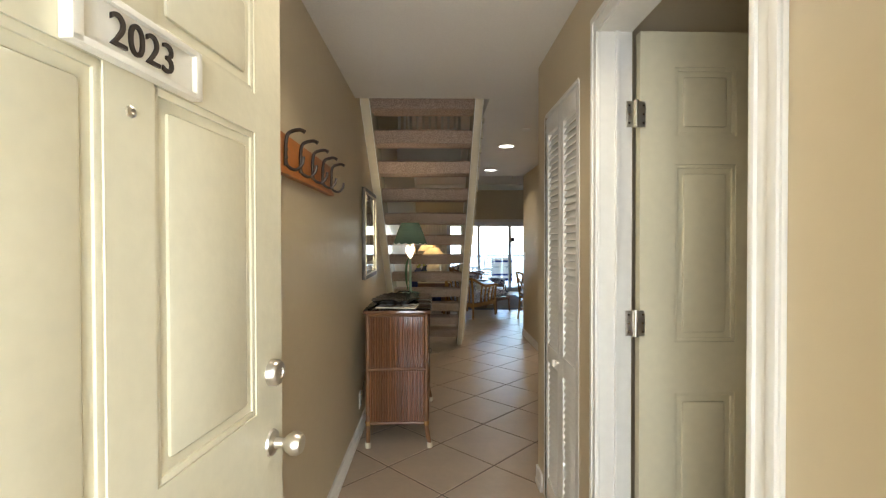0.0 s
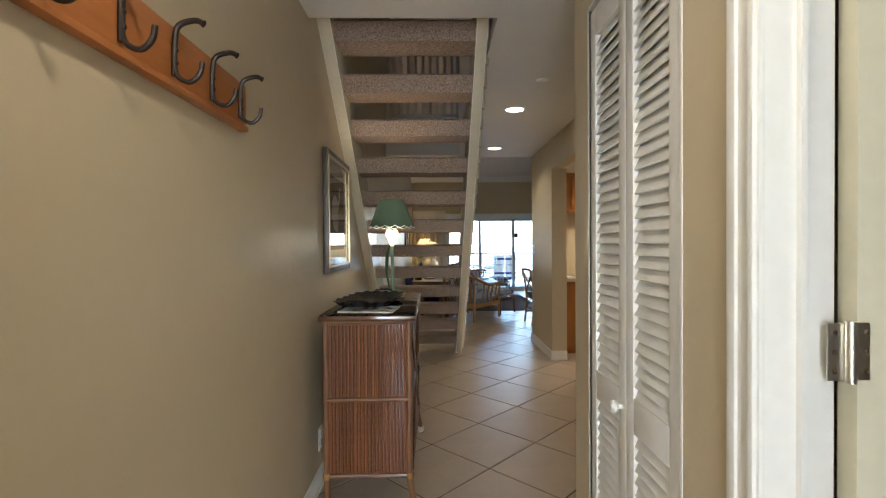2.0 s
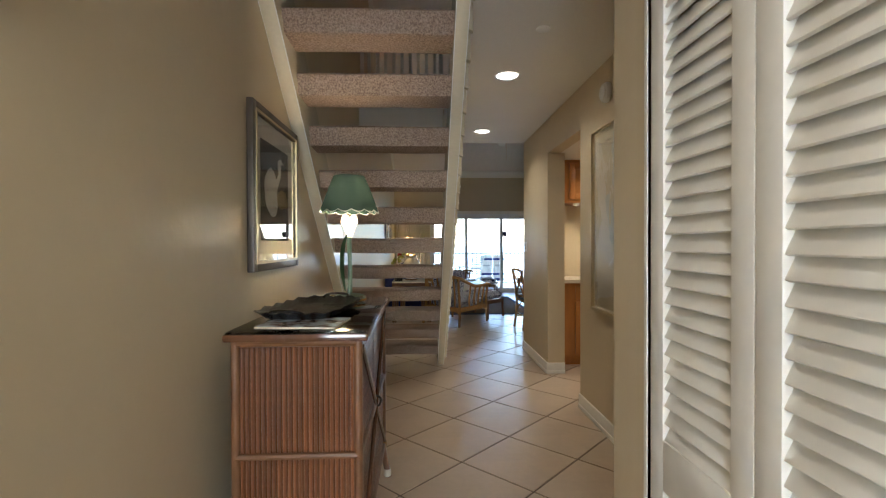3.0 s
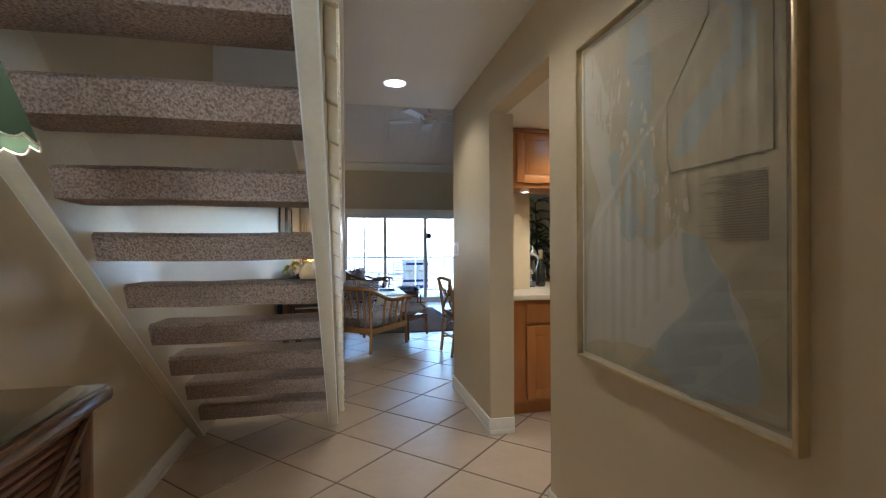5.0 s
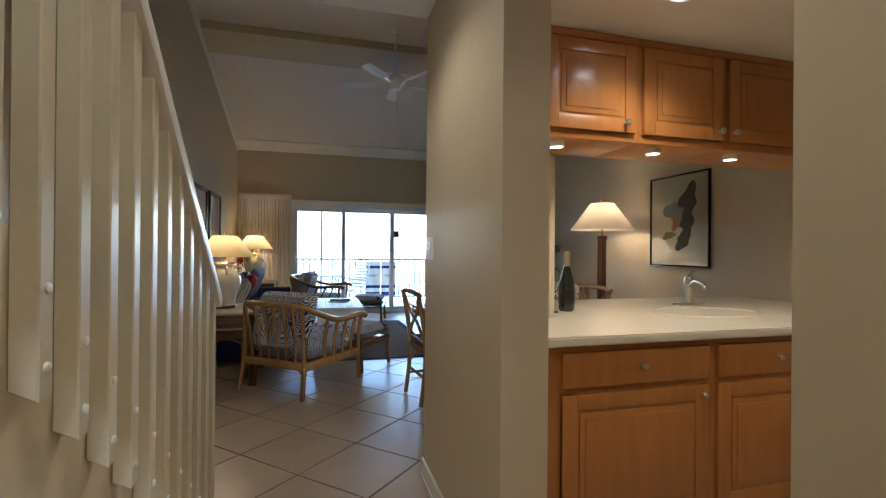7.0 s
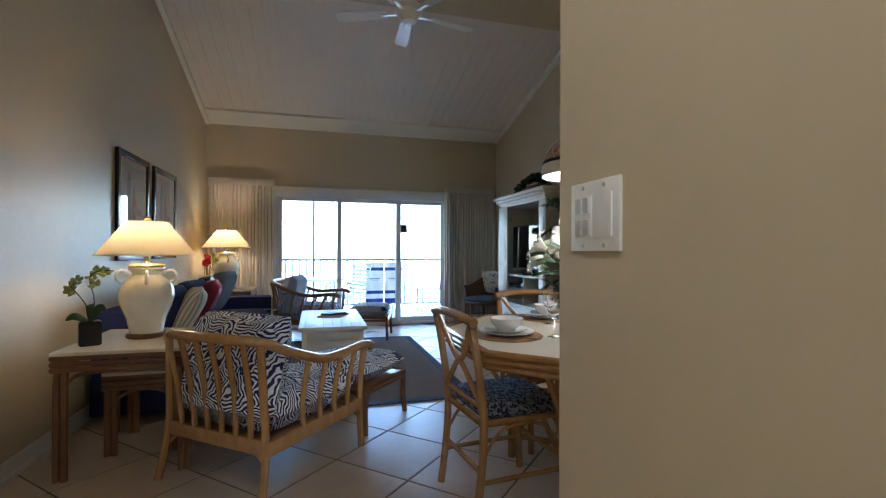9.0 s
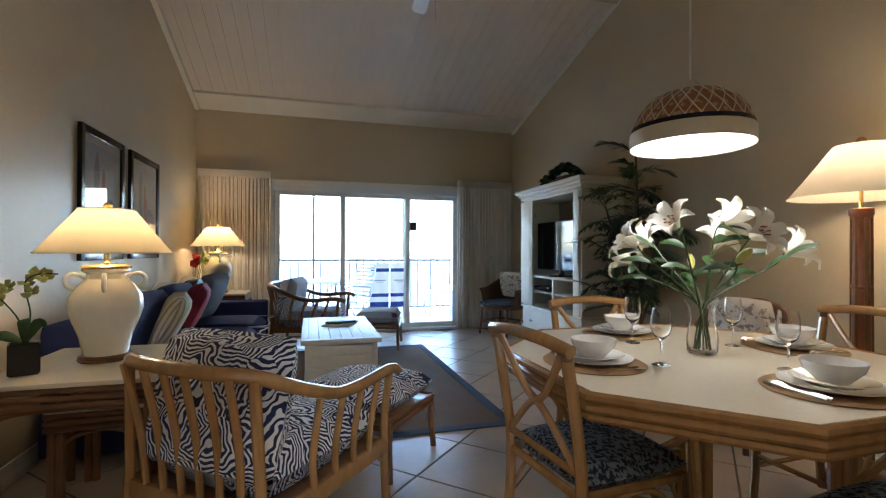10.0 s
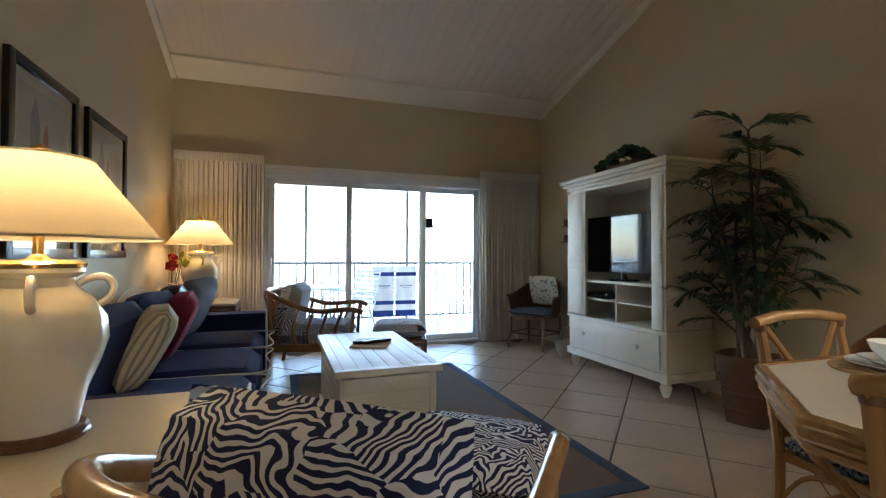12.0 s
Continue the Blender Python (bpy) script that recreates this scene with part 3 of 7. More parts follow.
def side_door():
    casing("trim_side_door", "y", XC, -1, 1.05, 1.88, 2.22, 0.085)
    bm = merged(box(XC - 0.004, XC + 0.115, 1.03, 1.05, 0, 2.24, 0.002), box(XC - 0.004, XC + 0.115, 1.88, 1.90, 0, 2.24, 0.002), box(XC - 0.004, XC + 0.115, 1.05, 1.88, 2.22, 2.24, 0.002),
                box(XC + 0.05, XC + 0.062, 1.868, 1.88, 0, 2.22, 0.001))
    setting("trim_side_jamb", bm, WHITE, "white painted door jamb", "door frame")
    d = tagged(thing("door_2", "open cream six-panel interior door", "door"), kind="structure")
    d.matrix_world = pose(1.857, 1.862, 0.01, 0, 0, 1)
    part("leaf", six_panel(bmesh.new(), 0.76, 2.205, 0.036, [(0.14, 0.868), (1.058, 1.718), (1.822, 2.075)], [(0.13, 0.362), (0.44, 0.665)]), CREAM, d)
    for z in (0.30, 1.13, 1.90):
        h = part("hinge", merged(tube([(-0.018, -0.008, z - 0.05), (-0.018, -0.008, z + 0.05)], 0.008, 10), box(-0.054, -0.018, -0.005, -0.002, z - 0.047, z + 0.047, 0.001), box(-0.018, 0.018, -0.004, -0.0005, z - 0.047, z + 0.047, 0.001)), NICKEL, d, "worn nickel hinge")
        for sx in (-0.043, 0.010):
            for dz in (-0.032, 0.0, 0.032):
                part("screw", moved(lathe([(0.0045, 0), (0.004, 0.0015), (0, 0.002)], seg=8), pose(sx, -0.005, z + dz, 90)), STEEL, h)


side_door()


def bifold():
    setting("trim_closet", merged(box(XC - 0.002, XC + 0.11, 2.14, 2.155, 0, 2.14, 0.002), box(XC - 0.002, XC + 0.11, 2.76, 2.775, 0, 2.14, 0.002), box(XC - 0.002, XC + 0.11, 2.155, 2.76, 2.135, 2.15, 0.002)), WHITE, "white closet door frame", "door frame")
    d = tagged(thing("door_3", "closed white louvred bifold closet door", "door"), kind="structure")
    slat = mesh_of("slat", moved(box(-0.022, 0.022, -0.10, 0.10, -0.0035, 0.0035, 0.002), pose(0, 0, 0, 0, -64, 0)), WHITE)
    for k, y0 in enumerate((2.159, 2.4595)):
        y1, x0, x1 = y0 + 0.2985, XC + 0.004, XC + 0.034
        st = 0.05
        leaf = part("leaf", merged(box(x0, x1, y0, y0 + st, 0.01, 2.125, 0.003), box(x0, x1, y1 - st, y1, 0.01, 2.125, 0.003), box(x0, x1, y0 + st, y1 - st, 0.01, 0.13, 0.003),
                    box(x0, x1, y0 + st, y1 - st, 0.78, 0.88, 0.003), box(x0, x1, y0 + st, y1 - st, 2.03, 2.125, 0.003)), WHITE, d)
        for z0, z1 in ((0.13, 0.78), (0.88, 2.03)):
            n = round((z1 - z0) / 0.034)
            for i in range(n):
                s = new("slat", slat)
                s.parent, s.matrix_basis = leaf, pose((x0 + x1) / 2, (y0 + y1) / 2, z0 + (i + 0.5) * (z1 - z0) / n)
        if k:
            part("knob", moved(lathe([(0.008, 0), (0.008, 0.012), (0.018, 0.02), (0.019, 0.028), (0.012, 0.035), (0, 0.036)]), pose(x0, y0 + 0.03, 0.83, 0, -90)), WHITE, leaf, "round white knob")


bifold()
# closed door before the chart
casing("trim_hall_door", "y", XM, -1, 3.01, 3.64, 2.08, 0.08)
hd = tagged(thing("door_4", "closed cream panelled hall door", "door"), kind="structure")
hd.matrix_world = pose(XM + 0.05, 3.01, 0.01, 0, 0, 90)
part("leaf", six_panel(bmesh.new(), 0.63, 2.07, 0.036, [(0.16, 0.79), (1.0, 1.70), (1.80, 2.0)], [(0.10, 0.28), (0.36, 0.54)]), CREAM, hd)


def staircase():
    """An open-riser flight that climbs back over the hall."""
    s = thing("staircase", "open-riser staircase with speckled brown carpeted treads and white stringers", "staircase")
    rise = 0.2145
    edge = lambda y: 0.845 * (6.69 - y)   # the stringers' lower edge

    def stringer(x0, x1, material, name):
        bm = bmesh.new()
        y_top = 3.42
        pts = [(6.69, 0.0), (7.08, 0.0), (7.08, 0.14), (y_top, edge(y_top) + 0.45), (y_top, edge(y_top))]
        a = [bm.verts.new((x0, y, z)) for y, z in pts]
        b = [bm.verts.new((x1, y, z)) for y, z in pts]
        bm.faces.new(a)
        bm.faces.new(b[::-1])
        for i in range(len(pts)):
            bm.faces.new((a[i], a[(i + 1) % 5], b[(i + 1) % 5], b[i]))
        bmesh.ops.bevel(bm, geom=list(bm.edges), offset=0.003, segments=1, affect="EDGES")
        return part(name, bm, material, s)

    stringer(1.412, 1.474, STRINGER, "stringer")
    stringer(XL + 0.002, XL + 0.072, STRINGER, "stringer")
    part("edge_trim", moved(box(1.410, 1.476, -0.002, 4.22, -0.006, 0.0, 0.001), Matrix.Translation((0, 6.69, 0)) @ pose(0, 0, 0, 180 - 40.20, 0, 0)), WHITE, s, "white painted lower edge")
    part("edge_trim", moved(box(XL + 0.002, XL + 0.074, -0.002, 4.22, -0.006, 0.0, 0.001), Matrix.Translation((0, 6.69, 0)) @ pose(0, 0, 0, 180 - 40.20, 0, 0)), WHITE, s, "white painted lower edge")
    for i in range(12):
        z = 0.257 + rise * i
        yb = 6.69 - (z - 0.17) / 0.845 + 0.03     # back of the tread
        # carpet wrapped round a plank, soft and a little uneven
        prof = [(-0.02, -0.012), (0.0, -0.055), (0.02, -0.105), (0.10, -0.11), (0.22, -0.11), (0.262, -0.098), (0.278, -0.04), (0.265, -0.004), (0.2, 0.0), (0.06, 0.002), (0.0, 0.004)]
        bm = bmesh.new()
        rings = []
        nseg = 14
        for k in range(nseg + 1):
            x = XL + 0.07 + (1.415 - XL - 0.07) * k / nseg
            w = 0.006 * noise.noise(Vector((x * 4, z * 7, 0)))
            rings.append([bm.verts.new((x, yb - 0.03 + a + w, z - 0.02 + b + 0.8 * w)) for a, b in prof])
        n = len(prof)
        for a, b in zip(rings, rings[1:]):
            for k in range(n):
                bm.faces.new((a[k], a[(k + 1) % n], b[(k + 1) % n], b[k]))
        bm.faces.new(rings[0][::-1])
        bm.faces.new(rings[-1])
        part("tread", bm, CARPET, s)
    # square balusters screwed to the outer face, pointed below
    bal = bmesh.new()
    v = [bal.verts.new(p) for p in ((0, -0.02, 0.02), (0.04, -0.02, 0.0), (0.04, 0.02, 0.0), (0, 0.02, 0.02), (0, -0.02, 1.12), (0.04, -0.02, 1.12), (0.04, 0.02, 1.08), (0, 0.02, 1.08))]
    for f in ((3, 2, 1, 0), (4, 5, 6, 7), (0, 1, 5, 4), (1, 2, 6, 5), (2, 3, 7, 6), (3, 0, 4, 7)):
        bal.faces.new([v[q] for q in f])
    bmesh.ops.bevel(bal, geom=list(bal.edges), offset=0.003, segments=1, affect="EDGES")
    bme = mesh_of("baluster", bal, STRINGER)
    cap = mesh_of("screw_cap", moved(lathe([(0.009, 0), (0.008, 0.004), (0.0, 0.006)], seg=10), pose(0, 0, 0, 0, 90)), WHITE)
    y = 6.98
    while y > 3.4:
        b = new("baluster", bme)
        b.parent, b.matrix_basis = s, pose(1.4745, y, edge(y) + 0.21)
        for dz in (0.05, 0.17):
            c = new("screw_cap", cap)
            c.parent, c.matrix_basis = b, pose(0.04, 0, dz)
        y -= 0.122
    rail = lambda y: edge(y) + 1.30
    part("handrail", moved(box(-0.035, 0.035, 0, 4.45, -0.02, 0.03, 0.008), Matrix.Translation((1.496, 7.04, rail(7.04))) @ pose(0, 0, 0, 180 - 40.20, 0, 0)), WHITE, s, "white painted handrail")
    return s


staircase()


def loft_guard():
    g = thing("loft_railing", "white wooden railing with square balusters at the loft edge", "railing")
    y = YE - 0.07
    part("bottom_rail", box(XL + 0.01, 1.5, y - 0.02, y + 0.02, 2.99, 3.03, 0.004), WHITE, g)
    part("top_rail", box(XL + 0.01, 1.5, y - 0.035, y + 0.035, 3.82, 3.87, 0.006), WHITE, g)
    for xx in (XL + 0.03, 1.48):
        part("post", box(xx - 0.02, xx + 0.02, y - 0.02, y + 0.02, 2.92, 3.82, 0.003), WHITE, g)
    me = mesh_of("baluster", box(-0.017, 0.017, -0.017, 0.017, 0, 0.79, 0.003), WHITE)
    for k in range(9):
        b = new("baluster", me)
        b.parent, b.matrix_basis = g, pose(XL + 0.11 + k * 0.096, y, 3.03)


loft_guard()


# glass doors and curtains
def glass_doors():
    d = tagged(thing("window_1", "white three-panel sliding glass doors to a balcony", "sliding door"), kind="structure")
    y = YS
    part("frame", merged(box(1.44, 1.50, y - 0.01, y + 0.14, 0, 2.06, 0.004), box(4.12, 4.18, y - 0.01, y + 0.14, 0, 2.06, 0.004), box(1.44, 4.18, y - 0.012, y + 0.138, 1.985, 2.07, 0.004), box(1.5, 4.12, y - 0.008, y + 0.138, 0.0, 0.035, 0.004)), ALU, d)
    part("head_rail", merged(box(0.56, 4.96, y - 0.036, y - 0.002, 2.10, 2.135, 0.004), box(1.42, 4.2, y - 0.02, y - 0.002, 2.062, 2.10, 0.003)), WHITE, d, "white curtain rail")
    for k, (x0, x1, dy) in enumerate(((1.50, 2.44, 0.02), (2.37, 3.38, 0.06), (3.30, 4.12, 0.10))):
        st = 0.068
        p = part("panel", merged(box(x0, x0 + st, y + dy, y + dy + 0.035, 0.035, 1.985, 0.004), box(x1 - st, x1, y + dy, y + dy + 0.035, 0.035, 1.985, 0.004),
                 box(x0 + st, x1 - st, y + dy, y + dy + 0.035, 0.035, 0.105, 0.004), box(x0 + st, x1 - st, y + dy, y + dy + 0.035, 1.925, 1.985, 0.004)), ALU, d)
        g = part("pane", box(x0 + st, x1 - st, y + dy + 0.015, y + dy + 0.019, 0.105, 1.925), PANE, p)
        g.visible_shadow = False
        if k == 0:
            part("handle", tube(curve([(x0 + 0.03, y + dy - 0.002, 0.92), (x0 + 0.03, y + dy - 0.04, 0.94), (x0 + 0.03, y + dy - 0.04, 1.06), (x0 + 0.03, y + dy - 0.002, 1.08)]), 0.008), NICKEL, p, "metal door handle")
        if k == 2:
            part("sticker", box(x0 + st + 0.005, x0 + st + 0.12, y + dy + 0.009, y + dy + 0.0145, 1.47, 1.60), DKBLUE, p, "small dark notice on the glass")


glass_doors()


def curtain(x0, x1, pleats, seed, label):
    bm = bmesh.new()
    rnd = random.Random(seed)
    n, rows = pleats * 8, 12
    grid = []
    for r in range(rows + 1):
        f = r / rows
        z = 0.02 + (2.20 - 0.02) * f
        line = []
        for k in range(n + 1):
            u = k / n
            ph = 2 * math.pi * pleats * u + 0.7 * math.sin(5 * u + seed)
            amp = 0.017 * (1 - 0.35 * f) + 0.006 * math.sin(3 * u * 6 + seed)
            yy = YS - 0.062 + amp * math.sin(ph) - 0.006 * math.sin(ph * 2 + f * 3)
            xx = x0 + (x1 - x0) * u + 0.012 * math.sin(ph * 0.5 + f * 2) * (1 - f)
            line.append(bm.verts.new((xx, yy, z)))
        grid.append(line)
    for a, b in zip(grid, grid[1:]):
        for k in range(n):
            bm.faces.new((a[k], a[k + 1], b[k + 1], b[k]))
    c = thing("curtain", label, "curtain", "curtains at the glass doors")
    part("cloth", bm, CURTAIN, c)
    tab = mesh_of("pinch_pleat", box(-0.011, 0.011, -0.007, 0.007, -0.05, 0.05, 0.004), CURTAIN)
    for k in range(pleats * 2):
        xx = x0 + (x1 - x0) * (k + 0.5) / (pleats * 2)
        t = new("pinch_pleat", tab)
        t.parent, t.matrix_basis = c, pose(xx, YS - 0.094, 2.168)


curtain(0.57, 1.46, 19, 1, "pleated oatmeal linen curtain drawn beside the glass doors")
curtain(4.06, 4.94, 19, 5, "pleated oatmeal linen curtain hanging near the corner")

# ---- recessed lights, lamps of the place ----


def downlight(x, y, z, power, group="recessed ceiling lights"):
    d = thing("recessed_light", "lit round recessed ceiling light with white trim", "ceiling light", group)
    part("trim_ring", lathe([(0.075, -0.001), (0.092, -0.003), (0.094, -0.008), (0.080, -0.010), (0.074, -0.004)], (x, y, z), 32, cap=False), WHITE, d)
    part("lens", lathe([(0.074, -0.004), (0.04, -0.005), (0.0, -0.005)], (x, y, z), 32), DOWN, d)
    lamp("recessed_bulb", "SPOT", look((x, y, z - 0.03), (x, y, 0), 0), power, (1, 0.88, 0.70), 0.06, angle=radians(140))


downlight(1.868, 5.14, HC, 1.4)
downlight(1.90, 6.78, HC, 2.0)
downlight(1.15, 1.55, HC, 2.3)
downlight(3.15, 6.25, KC, 1.8)
downlight(3.9, 5.3, KC, 1.8)

# ---- hall things ----


def rack():
    r = thing("coat_rack", "orange wood coat rack with bronze iron hooks on the wall", "coat rack")
    part("backboard", merged(box(XL + 0.001, XL + 0.022, 1.735, 2.66, 1.705, 1.84, 0.003), box(XL + 0.001, XL + 0.030, 1.735, 2.66, 1.690, 1.706, 0.003)), RACKWOOD, r)
    part("back_edge", box(XL + 0.001, XL + 0.024, 1.715, 1.735, 1.69, 1.85, 0.004), CHARCOAL, r)
    for k in range(5):
        y = 1.86 + k * 0.185
        h = part("hook", merged(tube(curve([(XL + 0.028, y, 1.72), (XL + 0.03, y, 1.80), (XL + 0.040, y, 1.838), (XL + 0.078, y, 1.850), (XL + 0.098, y, 1.842)]), [0.007] * 24 + [0.009], 8),
                 tube(curve([(XL + 0.028, y, 1.76), (XL + 0.035, y, 1.72), (XL + 0.065, y, 1.705), (XL + 0.088, y, 1.725), (XL + 0.094, y, 1.752)]), 0.006, 8)), IRON, r)
        for z in (1.78, 1.75):
            part("screw", moved(lathe([(0.006, 0), (0.004, 0.003), (0, 0.004)], seg=8), pose(XL + 0.034, y, z, 0, 90)), IRON, h)


rack()


def picture(name, label, wall_x, out, y0, y1, z0, z1, frame_mat, painter, fw=0.035, matw=0.07, depth=0.03, glazed=True, group=""):
    """A framed, glazed picture on a wall along y; painter adds the flat shapes on its sheet."""
    p = thing(name, label, "picture", group)
    f0, f1 = sorted((wall_x + out * 0.002, wall_x + out * depth))
    bm = bmesh.new()
    for a0, a1, b0, b1 in ((y0, y0 + fw, z0, z1), (y1 - fw, y1, z0, z1), (y0 + fw, y1 - fw, z0, z0 + fw), (y0 + fw, y1 - fw, z1 - fw, z1)):
        box(f0, f1, a0, a1, b0, b1, 0.004, bm)
    part("frame", bm, frame_mat, p)
    s0, s1 = sorted((wall_x + out * 0.004, wall_x + out * 0.010))
    part("mat_board", box(s0, s1, y0 + fw, y1 - fw, z0 + fw, z1 - fw), PAPER, p)
    painter(p, wall_x + out * 0.0108, out, y0 + fw + matw, y1 - fw - matw, z0 + fw + matw, z1 - fw - matw)
    if glazed:
        g0, g1 = sorted((wall_x + out * 0.019, wall_x + out * 0.021))
        g = part("glazing", box(g0, g1, y0 + fw - 0.002, y1 - fw + 0.002, z0 + fw - 0.002, z1 - fw + 0.002), GLASS, p)
        g.visible_shadow = False
    return p


def blot(parent, name, x, out, outline, material, lift):
    """A flat painted shape on a sheet facing along x."""
    bm = bmesh.new()
    vs = [bm.verts.new((x + out * lift * 0.0006, y, z)) for y, z in outline]
    bm.faces.new(vs)
    return part(name, bm, material, parent)


def ragged(cy, cz, ry, rz, seed, n=40, rough=0.35):
    r = random.Random(seed)
    ph = [r.uniform(0, 6.28) for _ in range(5)]
    out = []
    for k in range(n):
        a = 2 * math.pi * k / n
        q = 1 + rough * sum(math.sin((j + 2) * a + ph[j]) / (j + 1.5) for j in range(5)) * 0.6
        out.append((cy + ry * q * math.cos(a), cz + rz * q * math.sin(a)))
    return out


INK_DARK = mat("dark_green_ink", (0.05, 0.055, 0.045), 0.8, var=0.4, scale=9)
INK_WHITE = mat("white_bird_ink", (0.62, 0.58, 0.48), 0.8, var=0.2, scale=12)
INK_GOLD = mat("ochre_ink", (0.32, 0.23, 0.09), 0.8, var=0.3, scale=9)
INK_GREY = mat("grey_wash", (0.30, 0.30, 0.31), 0.8, var=0.3, scale=14)
INK_RED = mat("coral_wash", (0.46, 0.16, 0.10), 0.8, var=0.3, scale=14)
CHART_LAND = mat("chart_land_tan", (0.40, 0.33, 0.20), 0.7, var=0.25, scale=12)
CHART_SHALLOW = mat("chart_shallow_blue", (0.34, 0.35, 0.305), 0.7, var=0.2, scale=9)
CHART_PAPER = mat("chart_paper", (0.50, 0.45, 0.34), 0.7, var=0.08, scale=5)
CHART_DEEP = mat("chart_pale_sea", (0.45, 0.41, 0.325), 0.7, var=0.12, scale=4)
CHART_INK = mat("chart_ink", (0.28, 0.24, 0.175), 0.8)


def egret_print(p, x, out, y0, y1, z0, z1):
    w, h = y1 - y0, z1 - z0
    blot(p, "sheet", x, out, [(y0, z0), (y1, z0), (y1, z1), (y0, z1)], INK_DARK, 0)
    blot(p, "sky_patch", x, out, ragged(y0 + 0.75 * w, z0 + 0.45 * h, 0.2 * w, 0.12 * h, 3), INK_GOLD, 1)
    blot(p, "bird_body", x, out, ragged(y0 + 0.35 * w, z0 + 0.5 * h, 0.24 * w, 0.24 * h, 5, rough=0.2), INK_WHITE, 2)
    blot(p, "bird_neck", x, out, [(y0 + 0.45 * w, z0 + 0.6 * h), (y0 + 0.6 * w, z0 + 0.72 * h), (y0 + 0.58 * w, z0 + 0.86 * h), (y0 + 0.68 * w, z0 + 0.9 * h), (y0 + 0.82 * w, z0 + 0.85 * h), (y0 + 0.7 * w, z0 + 0.84 * h), (y0 + 0.69 * w, z0 + 0.7 * h), (y0 + 0.52 * w, z0 + 0.5 * h)], INK_WHITE, 3)


picture("picture", "framed bird print with gold inner edge above the chest", XL, 1, 3.77, 4.46, 1.15, 1.875, PEWTER, egret_print, 0.045, 0.09)
gold = part("gold_slip", merged(box(XL + 0.012, XL + 0.034, 3.803, 3.815, 1.183, 1.842), box(XL + 0.012, XL + 0.034, 4.415, 4.427, 1.183, 1.842), box(XL + 0.012, XL + 0.034, 3.815, 4.415, 1.183, 1.195), box(XL + 0.012, XL + 0.034, 3.815, 4.415, 1.83, 1.842)), GOLD, bpy.data.objects["picture"], "gold inner moulding")


def coast(points, seed, depth=5, rough=0.16):
    """A closed outline broken up again and again, like a shore."""
    r = random.Random(seed)
    pts = list(points)
    for _ in range(depth):
        nxt = []
        for (a, b), (c, d) in zip(pts, pts[1:] + pts[:1]):
            k = r.uniform(-rough, rough)
            nxt += [(a, b), ((a + c) / 2 - (d - b) * k, (b + d) / 2 + (c - a) * k)]
        pts = nxt
    return pts


